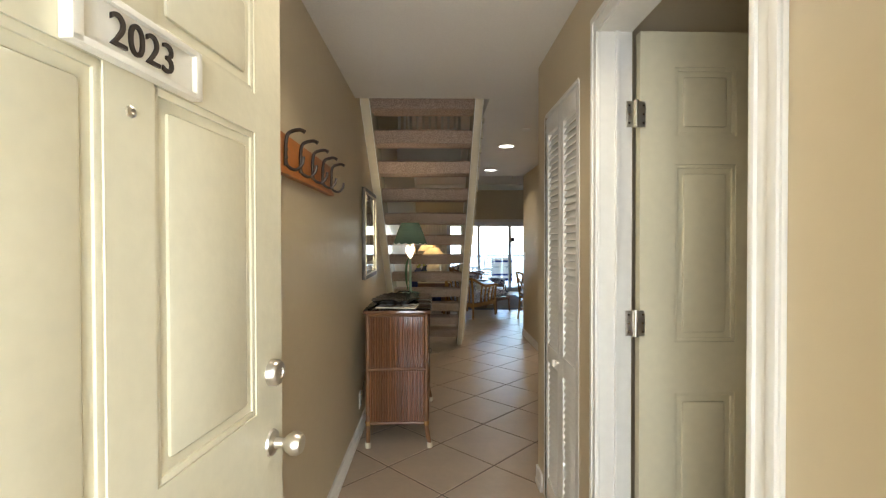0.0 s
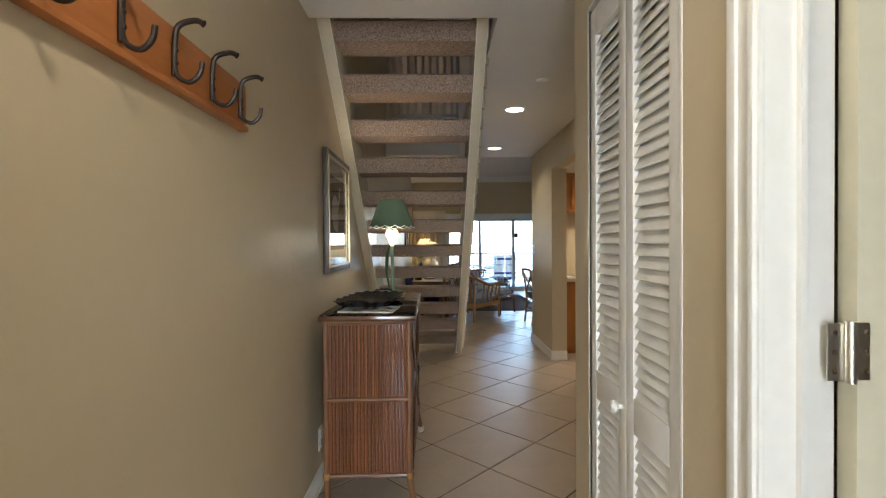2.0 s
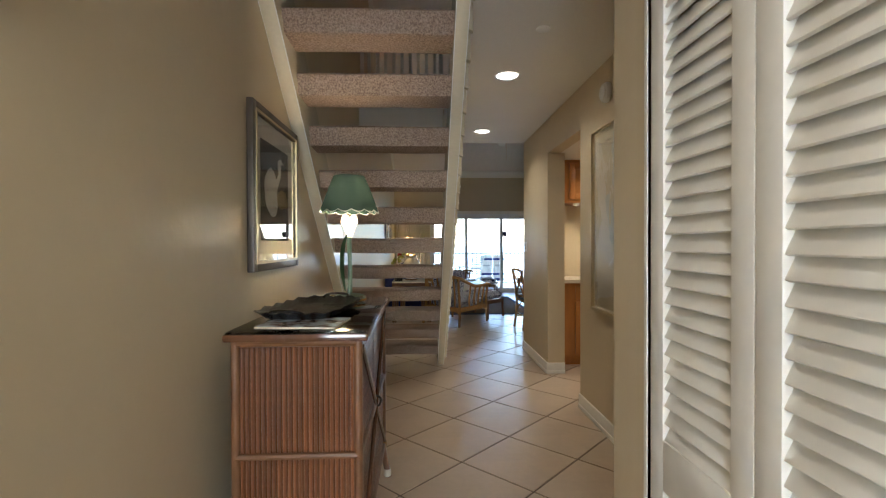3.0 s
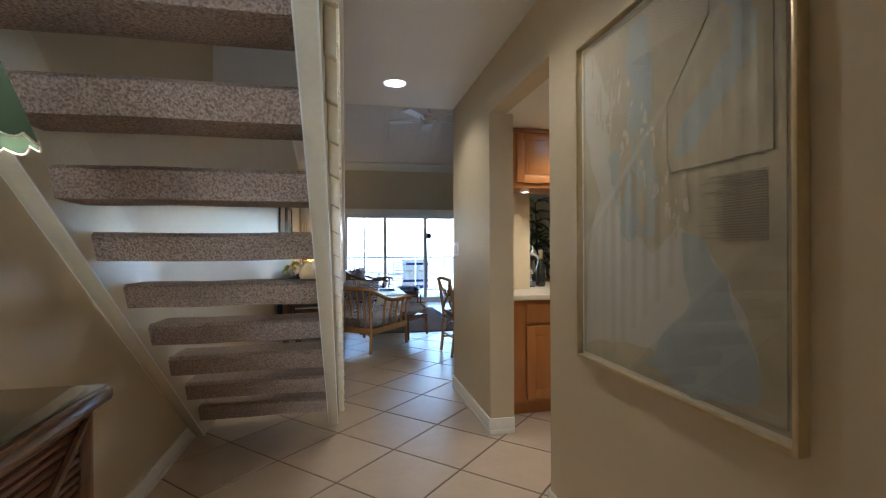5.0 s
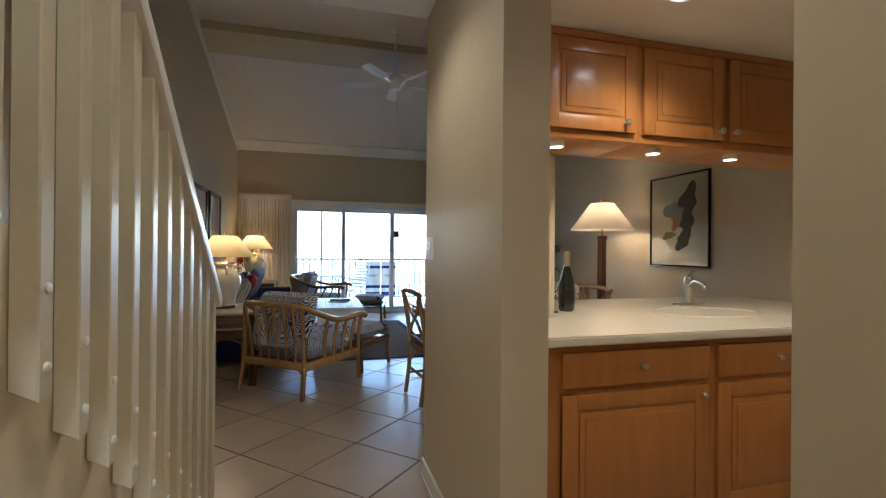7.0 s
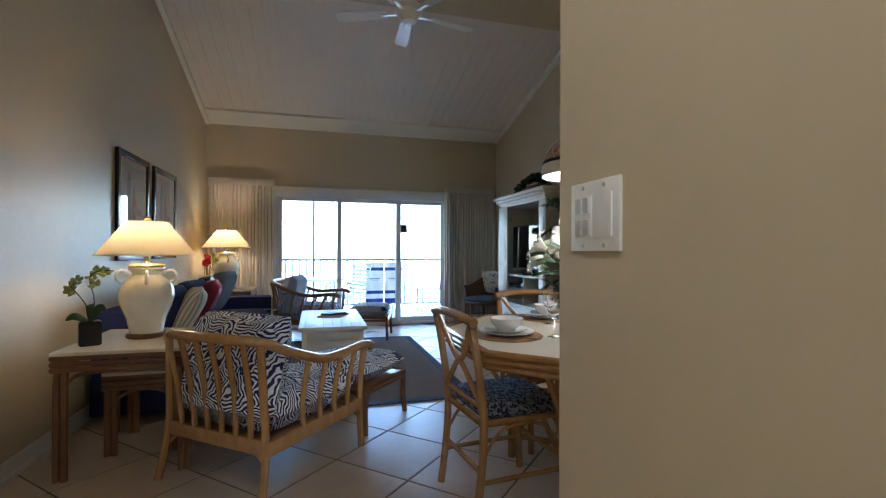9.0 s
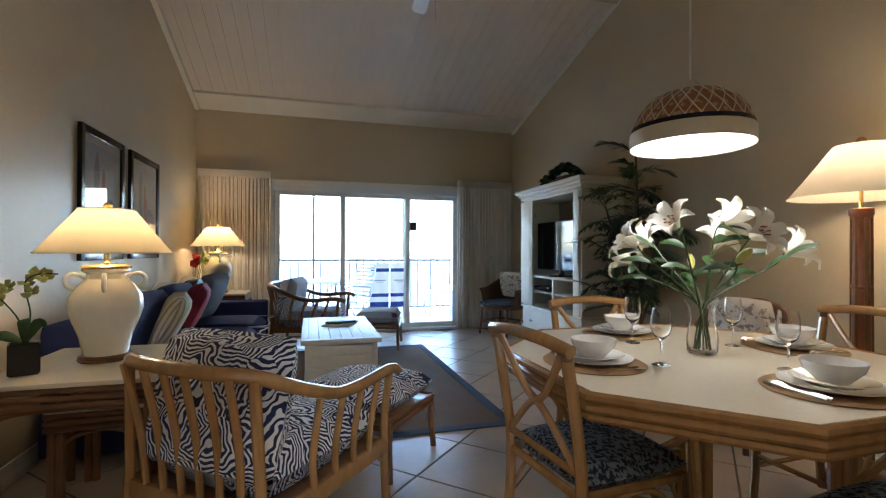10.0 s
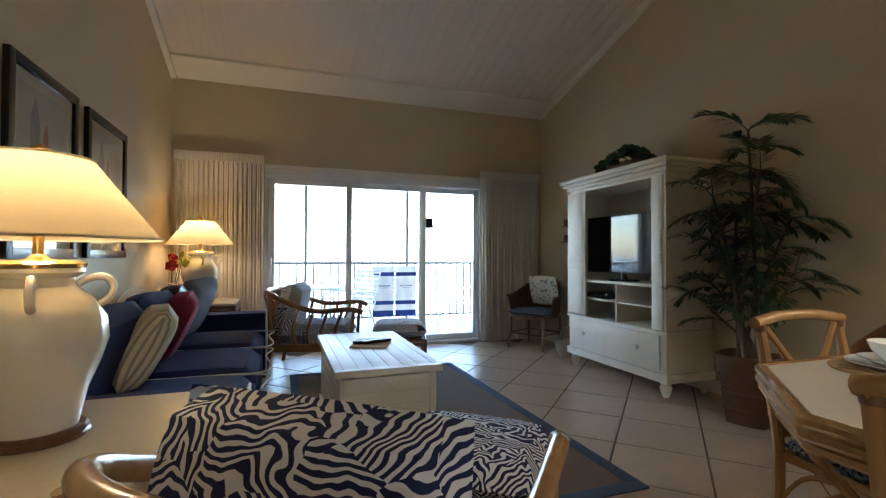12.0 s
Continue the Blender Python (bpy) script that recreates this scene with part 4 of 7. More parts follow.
def chart(p, x, out, y0, y1, z0, z1):
    w, h = y1 - y0, z1 - z0
    q = lambda u, v: (y1 - u * w, z0 + v * h)     # u runs away from the walker's far edge
    blot(p, "sheet", x, out, [(y0, z0), (y1, z0), (y1, z1), (y0, z1)], CHART_LAND, 0)
    shore = ((0.10, 0.97), (0.16, 0.86), (0.24, 0.74), (0.22, 0.62), (0.30, 0.50), (0.36, 0.40), (0.48, 0.33), (0.60, 0.40), (0.72, 0.36), (0.80, 0.28), (0.88, 0.16), (0.90, 0.04))
    blot(p, "sea_area", x, out, coast([q(*a) for a in ((0.02, 0.03),) + shore[::-1] + ((0.02, 0.97),)], 1, 4, 0.10), CHART_DEEP, 1)
    blot(p, "shallows", x, out, coast([q(*a) for a in ((0.42, 0.03), (0.90, 0.04), (0.88, 0.16), (0.80, 0.28), (0.72, 0.36), (0.62, 0.38), (0.66, 0.22))], 2, 4, 0.12), CHART_SHALLOW, 2)
    blot(p, "bay", x, out, coast([q(*a) for a in ((0.34, 0.97), (0.46, 0.96), (0.48, 0.80), (0.46, 0.66), (0.52, 0.52), (0.50, 0.40), (0.44, 0.36), (0.40, 0.46), (0.36, 0.60), (0.34, 0.76))], 3), CHART_SHALLOW, 3)
    blot(p, "sound", x, out, coast([q(*a) for a in ((0.20, 0.62), (0.28, 0.64), (0.36, 0.52), (0.40, 0.40), (0.34, 0.36), (0.26, 0.46))], 4), CHART_SHALLOW, 3.4)
    for k, (u, v, a, b) in enumerate(((0.30, 0.55, 0.025, 0.09), (0.43, 0.46, 0.02, 0.07), (0.40, 0.62, 0.012, 0.05), (0.24, 0.72, 0.012, 0.06), (0.48, 0.36, 0.05, 0.012), (0.15, 0.8, 0.008, 0.06))):
        blot(p, "island", x, out, coast(ragged(*q(u, v), a * w, b * h, 50 + k, 12, 0.3), 60 + k, 3, 0.2), CHART_LAND, 3.8 + 0.1 * k)
    ring = [q(*a) for a in ((0.95, 0.96), (0.74, 0.96), (0.74, 0.86), (0.56, 0.70), (0.56, 0.56), (0.58, 0.53), (0.95, 0.53))]
    blot(p, "inset", x, out, ring, CHART_LAND, 5)
    blot(p, "inset_river", x, out, coast([q(*a) for a in ((0.58, 0.57), (0.64, 0.66), (0.74, 0.70), (0.82, 0.76), (0.80, 0.86), (0.78, 0.95), (0.84, 0.95), (0.87, 0.85), (0.90, 0.74), (0.80, 0.67), (0.70, 0.60), (0.62, 0.56))], 9, 5, 0.2), CHART_SHALLOW, 5.5)
    rnd = random.Random(5)
    for k in range(110):
        u = rnd.uniform(0.08, 0.66)
        vv = 0.95 - 0.75 * u + rnd.uniform(-0.12, 0.14)
        blot(p, "islet" if k % 2 else "shoal", x, out, ragged(*q(u, min(max(vv, 0.08), 0.94)), rnd.uniform(0.003, 0.012) * w, rnd.uniform(0.004, 0.02) * h, 100 + k, 24, 0.45), CHART_LAND if k % 2 else CHART_PAPER, 4.5 + 0.01 * k)
    part("inset_line", tube([(x + out * 0.004, a, b) for a, b in ring], 0.0014, 4, closed=True), CHART_INK, p)
    b = bmesh.new()
    rnd = random.Random(8)
    for k in range(26):
        zz = z0 + h * (0.36 + 0.0055 * k)
        box(min(x, x + out * 0.003), max(x, x + out * 0.003), q(0.93, 0)[0], q(0.80 - rnd.uniform(0, 0.1), 0)[0], zz, zz + 0.0022, bm=b)
    part("small_print", b, CHART_INK, p, "rows of tiny unreadable print")
    part("neat_line", tube([(x + out * 0.002, a, c) for a, c in ((y0 + 0.015, z0 + 0.015), (y1 - 0.015, z0 + 0.015), (y1 - 0.015, z1 - 0.015), (y0 + 0.015, z1 - 0.015))], 0.0012, 4, closed=True), CHART_INK, p)


picture("nautical_chart", "large framed nautical chart under glass in a thin pale frame", XM, -1, 4.11, 5.05, 0.81, 2.045, GOLD, chart, 0.014, 0.012, 0.035)


def detector():
    d = thing("smoke_detector", "round white smoke detector high on the wall", "smoke detector")
    part("body", moved(lathe([(0.065, 0), (0.067, 0.012), (0.06, 0.03), (0.045, 0.038), (0, 0.04)], seg=28), pose(XM - 0.001, 4.83, 2.26, 0, -90)), PLASTIC, d)
    part("grille", moved(lathe([(0.05, 0.034), (0.052, 0.038), (0.048, 0.041), (0.046, 0.037)], seg=28), pose(XM - 0.001, 4.83, 2.26, 0, -90)), WHITE, d)


detector()
solo("ceiling_sprinkler", lathe([(0.04, 0), (0.04, -0.006), (0.03, -0.012), (0, -0.013)], (1.94, 4.42, HC), 20), WHITE, "small white ceiling sprinkler cover", "sprinkler")


def wall_plate(name, label, cat, wall_x, out, y, z, w, h, rockers):
    p = thing(name, label, cat)
    part("plate", box(*sorted((wall_x, wall_x + out * 0.006)), y - w / 2, y + w / 2, z - h / 2, z + h / 2, 0.002), PLASTIC, p)
    for dy, dz, rw, rh in rockers:
        part("rocker", box(*sorted((wall_x + out * 0.006, wall_x + out * 0.009)), y + dy - rw / 2, y + dy + rw / 2, z + dz - rh / 2, z + dz + rh / 2, 0.001), PORCELAIN, p)
    return p


wall_plate("wall_outlet", "white wall outlet with a plugged cord", "outlet", XL, 1, 3.66, 0.26, 0.075, 0.12, [(0, 0.027, 0.034, 0.03), (0, -0.027, 0.034, 0.03)])
sw = wall_plate("light_switch", "white light switch plate with four push buttons and a wide rocker", "light switch", XM, -1, 7.25, 1.236, 0.135, 0.115, [(-0.028, 0, 0.046, 0.068)])
for dy in (0.018, 0.04):
    for dz in (-0.018, 0.018):
        part("push_button", box(XM - 0.011, XM - 0.006, 7.25 + dy - 0.008, 7.25 + dy + 0.008, 1.236 + dz - 0.013, 1.236 + dz + 0.013, 0.002), BUTTON, sw, "worn grey push button")
part("button_bezel", box(XM - 0.0075, XM - 0.0055, 7.25 + 0.005, 7.25 + 0.053, 1.202, 1.27, 0.001), PORCELAIN, sw)
for dy in (-0.028, 0.029):
    for dz in (-0.048, 0.048):
        part("screw", moved(lathe([(0.004, 0), (0.0035, 0.0012), (0, 0.0016)], seg=8), pose(XM - 0.006, 7.25 + dy, 1.236 + dz, 0, -90)), NICKEL, sw)


def chest():
    c = thing("reed_chest", "split-reed chest with dark glossy glass-covered top", "chest")
    x0, x1, y0, y1 = 0.62, 1.045, 3.39, 4.36
    part("body", box(x0 + 0.012, x1 - 0.012, y0 + 0.012, y1 - 0.012, 0.17, 0.945), REED_TOP, c)
    part("top", box(x0 - 0.02, x1 + 0.03, y0 - 0.03, y1 + 0.03, 0.945, 0.972, 0.009), REED_TOP, c, "dark varnished top")
    rod = bmesh.new()
    lathe([(0.0060, -0.5), (0.0060, 0.5)], seg=8, bm=rod)
    rme = mesh_of("reed", rod, REED)

    def reeds(face, a0, a1, z0, z1):
        n = round((a1 - a0) / 0.0172)
        for k in range(n):
            a = a0 + (k + 0.5) * (a1 - a0) / n
            r = new("reed", rme)
            r.parent = c
            p = (a, y0 + 0.011, (z0 + z1) / 2) if face == "s" else (a, y1 - 0.011, (z0 + z1) / 2) if face == "n" else (x1 - 0.011, a, (z0 + z1) / 2)
            r.matrix_basis = pose(*p) @ Matrix.Diagonal((1, 1, z1 - z0, 1))

    def cross_reeds(a0, a1, z0, z1):
        n = round((z1 - z0) / 0.0172)
        for k in range(n):
            r = new("reed", rme)
            r.parent = c
            r.matrix_basis = pose(x1 - 0.011, (a0 + a1) / 2, z0 + (k + 0.5) * (z1 - z0) / n, 90) @ Matrix.Diagonal((1, 1, a1 - a0, 1))

    for z0, z1 in ((0.19, 0.545), (0.565, 0.925)):
        reeds("s", x0 + 0.02, x1 - 0.02, z0, z1)
        cross_reeds(y0 + 0.02, y0 + 0.47, z0, z1)
        cross_reeds(y0 + 0.50, y1 - 0.02, z0, z1)
    for z in (0.18, 0.555, 0.935):
        part("rail", tube([(x0 + 0.01, y0 + 0.004, z), (x1 - 0.004, y0 + 0.004, z)], 0.012), RATTAN_D, c)
        part("rail", tube([(x1 - 0.004, y0 + 0.004, z), (x1 - 0.004, y1 - 0.01, z)], 0.012), RATTAN_D, c)
    for x, y in ((x0 + 0.01, y0 + 0.008), (x1 - 0.008, y0 + 0.008), (x1 - 0.008, y1 - 0.008), (x0 + 0.01, y1 - 0.008)):
        ox = 0.03 if x > 0.8 else 0.0
        leg = part("leg", tube(curve([(x, y, 0.945), (x, y, 0.55), (x, y, 0.2), (x + ox * 0.2, y, 0.12), (x + ox, y - 0.0, 0.0)]), 0.016, 10), RATTAN_D, c)
        part("binding", lathe([(0.019, 0), (0.021, 0.01), (0.019, 0.04)], (x + ox * 0.8, y, 0.005), 10), PAPER, leg, "pale wrapped foot")
        part("binding", lathe([(0.019, 0), (0.021, 0.015), (0.019, 0.03)], (x, y, 0.165), 10), RATTAN, leg)
    for sgn, ya in ((1, y0 + 0.02), (-1, y1 - 0.02)):
        part("door_brace", tube([(x1 + 0.004, ya, 0.92), (x1 + 0.004, y0 + 0.485, 0.56)], 0.008), REED_TOP, c)
        part("door_brace", tube([(x1 + 0.004, ya, 0.2), (x1 + 0.004, y0 + 0.485, 0.55)], 0.008), REED_TOP, c)
    part("door_pull", tube(curve([(x1, y0 + 0.49, 0.60), (x1 + 0.022, y0 + 0.49, 0.585), (x1 + 0.02, y0 + 0.49, 0.56), (x1, y0 + 0.49, 0.545)]), 0.005), IRON, c, "small dark drop pull")
    g = part("glass_top", box(x0 - 0.012, x1 + 0.022, y0 - 0.022, y1 + 0.022, 0.9725, 0.978, 0.002), GLASS, c, "clear glass sheet")
    return c


chest()
CT = 0.979


def tray():
    t = thing("serving_tray", "long black tray with a wavy raised rim on the chest", "tray")
    bm = bmesh.new()
    rings = []
    # a long rectangle with rounded corners and a wavy raised rim
    for f, z, wav in ((0.0, 0.004, 0), (0.70, 0.004, 0), (0.84, 0.012, 0), (0.97, 0.036, 1), (1.0, 0.040, 1), (0.985, 0.042, 1), (0.83, 0.018, 0), (0.69, 0.010, 0), (0.0, 0.010, 0)):
        ring = []
        for k in range(72):
            a = 2 * math.pi * k / 72
            q = (abs(math.cos(a)) ** 5 + abs(math.sin(a)) ** 5) ** -0.2
            w = wav * 0.004 * math.sin(18 * a)
            ring.append(bm.verts.new(((0.155 * f + w) * q * math.cos(a), (0.285 * f + w) * q * math.sin(a), z + w)))
        rings.append(ring)
    for a, b in zip(rings, rings[1:]):
        for k in range(72):
            bm.faces.new((a[k], a[(k + 1) % 72], b[(k + 1) % 72], b[k]))
    bmesh.ops.remove_doubles(bm, verts=bm.verts, dist=0.0004)
    part("tray", moved(bm, pose(0.80, 3.80, CT - 0.003, 0, 0, -8)), BLACK, t)
    for e in (-1, 1):
        part("handle", moved(tube(curve([(-0.06, e * 0.272, 0.038), (-0.04, e * 0.305, 0.05), (0.04, e * 0.305, 0.05), (0.06, e * 0.272, 0.038)]), 0.006, 8), pose(0.80, 3.80, CT - 0.003, 0, 0, -8)), BLACK, t, "looped black handle")


tray()
mg = thing("magazine", "glossy magazine lying on the chest", "magazine")
part("pages", moved(box(-0.105, 0.105, -0.14, 0.14, 0.0, 0.006, 0.001), pose(0.83, 3.52, CT, 0, 0, 84)), PAPER, mg)
part("cover", moved(box(-0.105, 0.105, -0.14, 0.14, 0.0061, 0.0072), pose(0.83, 3.52, CT, 0, 0, 84)), two_tone("photo_cover", (0.55, 0.6, 0.62), (0.22, 0.13, 0.09), "noise", 0.25, 0.4, 0.6, 0.0, scale=22), mg)


def green_lamp():
    x, y = 0.885, 4.20
    l = thing("table_lamp", "green table lamp with scalloped shade and lily-shaped stem", "lamp")
    part("base", lathe([(0.0, 0.0), (0.082, 0.0), (0.085, 0.010), (0.078, 0.018), (0.08, 0.024), (0.06, 0.034), (0.02, 0.04), (0.0, 0.04)], (x, y, CT)), GREEN, l)
    part("base_rim", lathe([(0.083, 0.002), (0.088, 0.008), (0.083, 0.014)], (x, y, CT)), BRASS, l)
    part("stem", tube(curve([(x, y, CT + 0.03), (x + 0.002, y, CT + 0.17), (x - 0.002, y, CT + 0.325)]), [0.014, 0.013, 0.012, 0.012, 0.012, 0.012, 0.011, 0.011, 0.011, 0.011, 0.011, 0.012, 0.014][:13], 12), GREEN, l)
    lf = bmesh.new()
    pts = curve([(x - 0.02, y - 0.012, CT + 0.05), (x - 0.034, y - 0.02, CT + 0.16), (x - 0.03, y - 0.02, CT + 0.27), (x - 0.01, y - 0.012, CT + 0.34)])
    tube(pts, [0.003 + 0.011 * math.sin(math.pi * i / (len(pts) - 1)) for i in range(len(pts))], 8, lf, flat=0.2)
    part("leaf", lf, LEAF2, l)
    part("lily_cup", lathe([(0.010, 0.0), (0.018, 0.025), (0.028, 0.054), (0.042, 0.076), (0.037, 0.10), (0.025, 0.108)], (x, y, CT + 0.32), 24, wave=lambda i, a: (0.012 * math.sin(2 * a) * (i > 2), 0)), cloth_shade("lily_glass", (0.9, 0.87, 0.75), 0.5), l, "white lily-shaped cup")
    wv = lambda i, a: (-0.012 * abs(math.sin(7 * a)) if i == 0 else 0, 0.006 * abs(math.sin(7 * a)) if i == 0 else 0)
    zs = CT + 0.458
    part("shade", lathe([(0.143, 0.0), (0.127, 0.05), (0.101, 0.12), (0.077, 0.175)], (x, y, zs), 84, wave=wv), GREENSHADE, l, "green cloth shade with scalloped hem")
    part("shade_hem", tube([(x + (0.1435 + 0.006 * abs(math.sin(7 * a))) * math.cos(a), y + (0.1435 + 0.006 * abs(math.sin(7 * a))) * math.sin(a), zs - 0.012 * abs(math.sin(7 * a))) for a in [2 * math.pi * k / 84 for k in range(84)]], 0.0022, 4, closed=True), PIPING, l)
    part("bulb", lathe([(0.0, 0.0), (0.018, 0.012), (0.026, 0.045), (0.018, 0.072), (0.0, 0.08)], (x, y, CT + 0.465), 14), BULB, l)
    part("cord", tube(curve([(x, y, CT + 0.012), (x - 0.1, y - 0.03, CT + 0.03), (x - 0.19, y - 0.1, CT + 0.008), (x - 0.255, y - 0.3, 0.86), (XL + 0.03, 3.7, 0.4), (XL + 0.012, 3.665, 0.29)]), 0.003, 6), BRASS, l, "yellowish lamp cord")
    lamp("table_lamp_bulb", "POINT", pose(x, y, CT + 0.52), 1.6, WARM, 0.03)
    lamp("lily_cup_bulb", "POINT", pose(x, y, CT + 0.385), 0.15, WARM, 0.012)


green_lamp()

# ---- kitchen ----


def raised_front(bm, x0, x1, y, z0, z1, rail=0.055):
    """A framed cabinet front with a raised field, facing the hall side."""
    box(x0, x1, y + 0.006, y + 0.02, z0, z1, bm=bm)
    for a0, a1, b0, b1 in ((x0, x0 + rail, z0, z1), (x1 - rail, x1, z0, z1), (x0 + rail, x1 - rail, z0, z0 + rail), (x0 + rail, x1 - rail, z1 - rail, z1)):
        box(a0, a1, y, y + 0.02, b0, b1, 0.004, bm)
    return bm


def raised_field(parent, x0, x1, y, z0, z1, rail=0.055):
    part("panel", box(x0 + rail + 0.012, x1 - rail - 0.012, y + 0.001, y + 0.0055, z0 + rail + 0.012, z1 - rail - 0.012, 0.002), WOOD, parent)
    part("panel_field", box(x0 + rail + 0.035, x1 - rail - 0.035, y - 0.003, y + 0.001, z0 + rail + 0.035, z1 - rail - 0.035, 0.0015), WOOD, parent)


def knob(parent, x, y, z):
    part("knob", moved(lathe([(0.006, 0), (0.006, 0.010), (0.013, 0.016), (0.015, 0.022), (0.011, 0.028), (0, 0.029)], seg=16), pose(x, y, z, 90)), NICKEL, parent, "satin metal knob")


for k, (x0, x1, kx) in enumerate(((2.648, 3.245, 3.17), (3.245, 3.705, 3.665), (3.705, 4.185, 3.745), (4.185, 4.975, 4.9))):
    c = thing("wall_cabinet", "honey maple wall cabinet with raised panel door", "cabinet", "kitchen wall cabinets")
    part("body", merged(box(x0, x1, 6.655, 6.98, 1.70, KC - 0.003, 0.002), box(x0, x1, 6.642, 6.656, 1.70, KC - 0.003, 0.002)), WOOD, c)
    part("cornice", box(x0, x1, 6.625, 6.642, KC - 0.035, KC - 0.003, 0.004), WOOD, c)
    d = part("door", raised_front(bmesh.new(), x0 + (0.15 if k == 0 else 0.02), x1 - 0.02, 6.62, 1.735, KC - 0.04), WOOD, c)
    raised_field(d, x0 + (0.15 if k == 0 else 0.02), x1 - 0.02, 6.62, 1.735, KC - 0.04)
    knob(d, kx, 6.62, 1.775)
for k, x in enumerate((2.90, 3.39, 3.83, 4.33)):
    p = thing("puck_light", "lit white puck light under the wall cabinets", "cabinet light", "lights under the cabinets")
    part("housing", lathe([(0.033, 0), (0.034, -0.022), (0.028, -0.026), (0.027, -0.02)], (x, 6.72, 1.70), 20, cap=False), PLASTIC, p)
    part("lens", lathe([(0.027, -0.021), (0, -0.022)], (x, 6.72, 1.70), 20), DOWN, p)
    lamp("puck_bulb", "SPOT", look((x, 6.72, 1.66), (x, 6.72, 0)), 0.4, (1, 0.84, 0.6), 0.02, angle=radians(130))
for k, (x0, x1) in enumerate(((2.648, 3.56), (3.56, 4.25), (4.25, 4.975))):
    c = thing("base_cabinet", "honey maple base cabinet with drawer and raised panel door", "cabinet", "kitchen base cabinets")
    part("body", merged(box(x0, x1, 6.56, 7.0, 0.10, 0.862, 0.002), box(x0 + 0.002, x1 - 0.002, 6.62, 7.0, 0.0, 0.10)), WOOD, c)
    a = x0 + (0.19 if k == 0 else 0.03)
    d = part("drawer", merged(box(a, x1 - 0.025, 6.54, 6.56, 0.69, 0.83, 0.005)), WOOD, c)
    knob(d, (a + x1) / 2, 6.54, 0.765)
    d = part("door", raised_front(bmesh.new(), a, x1 - 0.025, 6.54, 0.125, 0.665, 0.065), WOOD, c)
    raised_field(d, a, x1 - 0.025, 6.54, 0.125, 0.665, 0.065)
    knob(d, x1 - 0.06, 6.54, 0.625)
top = thing("worktop", "cream laminate worktop with moulded sink", "worktop")
part("slab", merged(prism([(2.648, 6.50), (4.985, 6.50), (4.985, 7.72), (3.055, 7.72), (3.055, 6.995), (2.648, 6.995)], 0.862, 0.90, 0.006)), LAMINATE, top)
part("sink_rim", merged(tube([(3.95 + 0.27 * math.cos(a) * (1 + 0.1 * math.cos(2 * a)), 6.98 + 0.2 * math.sin(a), 0.902) for a in [2 * math.pi * q / 40 for q in range(40)]], 0.008, 6, closed=True)), LAMINATE, top)
part("support_panel", box(3.06, 4.98, 7.0, 7.1, 0.0, 0.86), WALL, top, "beige plaster panel below the worktop")


def faucet():
    x, y, z = 4.17, 7.33, 0.901
    f = thing("kitchen_faucet", "chrome single-lever kitchen faucet on the worktop", "faucet")
    part("deck_plate", moved(lathe([(0.0, 0.0), (0.125, 0.0), (0.12, 0.008), (0.0, 0.010)], seg=28), pose(x, y, z) @ Matrix.Diagonal((1, 0.28, 1, 1))), STEEL, f)
    part("body", lathe([(0.026, 0.008), (0.024, 0.06), (0.028, 0.12), (0.03, 0.15), (0.022, 0.175), (0, 0.18)], (x, y, z)), STEEL, f)
    part("spout", tube(curve([(x, y, z + 0.11), (x - 0.03, y - 0.08, z + 0.15), (x - 0.05, y - 0.16, z + 0.14), (x - 0.055, y - 0.18, z + 0.11)]), 0.013, 10), STEEL, f)
    part("lever", tube([(x, y, z + 0.175), (x + 0.05, y + 0.02, z + 0.205), (x + 0.075, y + 0.03, z + 0.205)], [0.008, 0.009, 0.006]), STEEL, f)


faucet()


def wine_glass_mesh(h=0.215):
    prof = [(0.0, 0.0), (0.034, 0.001), (0.030, 0.004), (0.006, 0.010), (0.0042, 0.03), (0.0042, 0.085), (0.010, 0.095), (0.030, 0.115), (0.038, 0.145), (0.036, 0.185), (0.031, h),
            (0.0298, h), (0.0345, 0.185), (0.0365, 0.146), (0.029, 0.118), (0.008, 0.101), (0.0, 0.099)]
    return mesh_of("wine_glass", lathe(prof, seg=24), GLASS)


WINE = wine_glass_mesh()


def wine_glass(x, y, z, s=1.0, label="clear stemmed wine glass", group="wine glasses"):
    g = new("wine_glass", WINE)
    g.matrix_world = pose(x, y, z) @ Matrix.Scale(s, 4)
    return tagged(g, label, "wine glass", group)


wine_glass(3.13, 7.17, 0.9005, 1.05, "clear stemmed wine glass standing on the worktop")
wine_glass(3.17, 7.28, 0.9005, 1.05, "clear stemmed wine glass standing on the worktop")
bt = thing("wine_bottle", "dark green sparkling wine bottle with gold foil", "bottle")
part("bottle", lathe([(0.0, 0.004), (0.036, 0.0), (0.042, 0.01), (0.043, 0.13), (0.038, 0.17), (0.022, 0.22), (0.0155, 0.25), (0.0155, 0.30), (0.0, 0.30)], (3.235, 7.20, 0.9005)), mat("bottle_green_black", (0.012, 0.018, 0.010), 0.08, coat=0.5), bt)
part("foil", lathe([(0.0165, 0.235), (0.017, 0.27), (0.018, 0.30), (0.019, 0.312), (0.016, 0.325), (0.0, 0.327)], (3.235, 7.20, 0.9005)), GOLD, bt, "gold foil cap")
part("paper_label", lathe([(0.0436, 0.04), (0.0438, 0.042), (0.0438, 0.11), (0.0436, 0.112)], (3.235, 7.20, 0.9005), 24, cap=False), BLACK, bt, "black paper label")

# ---- living room ----


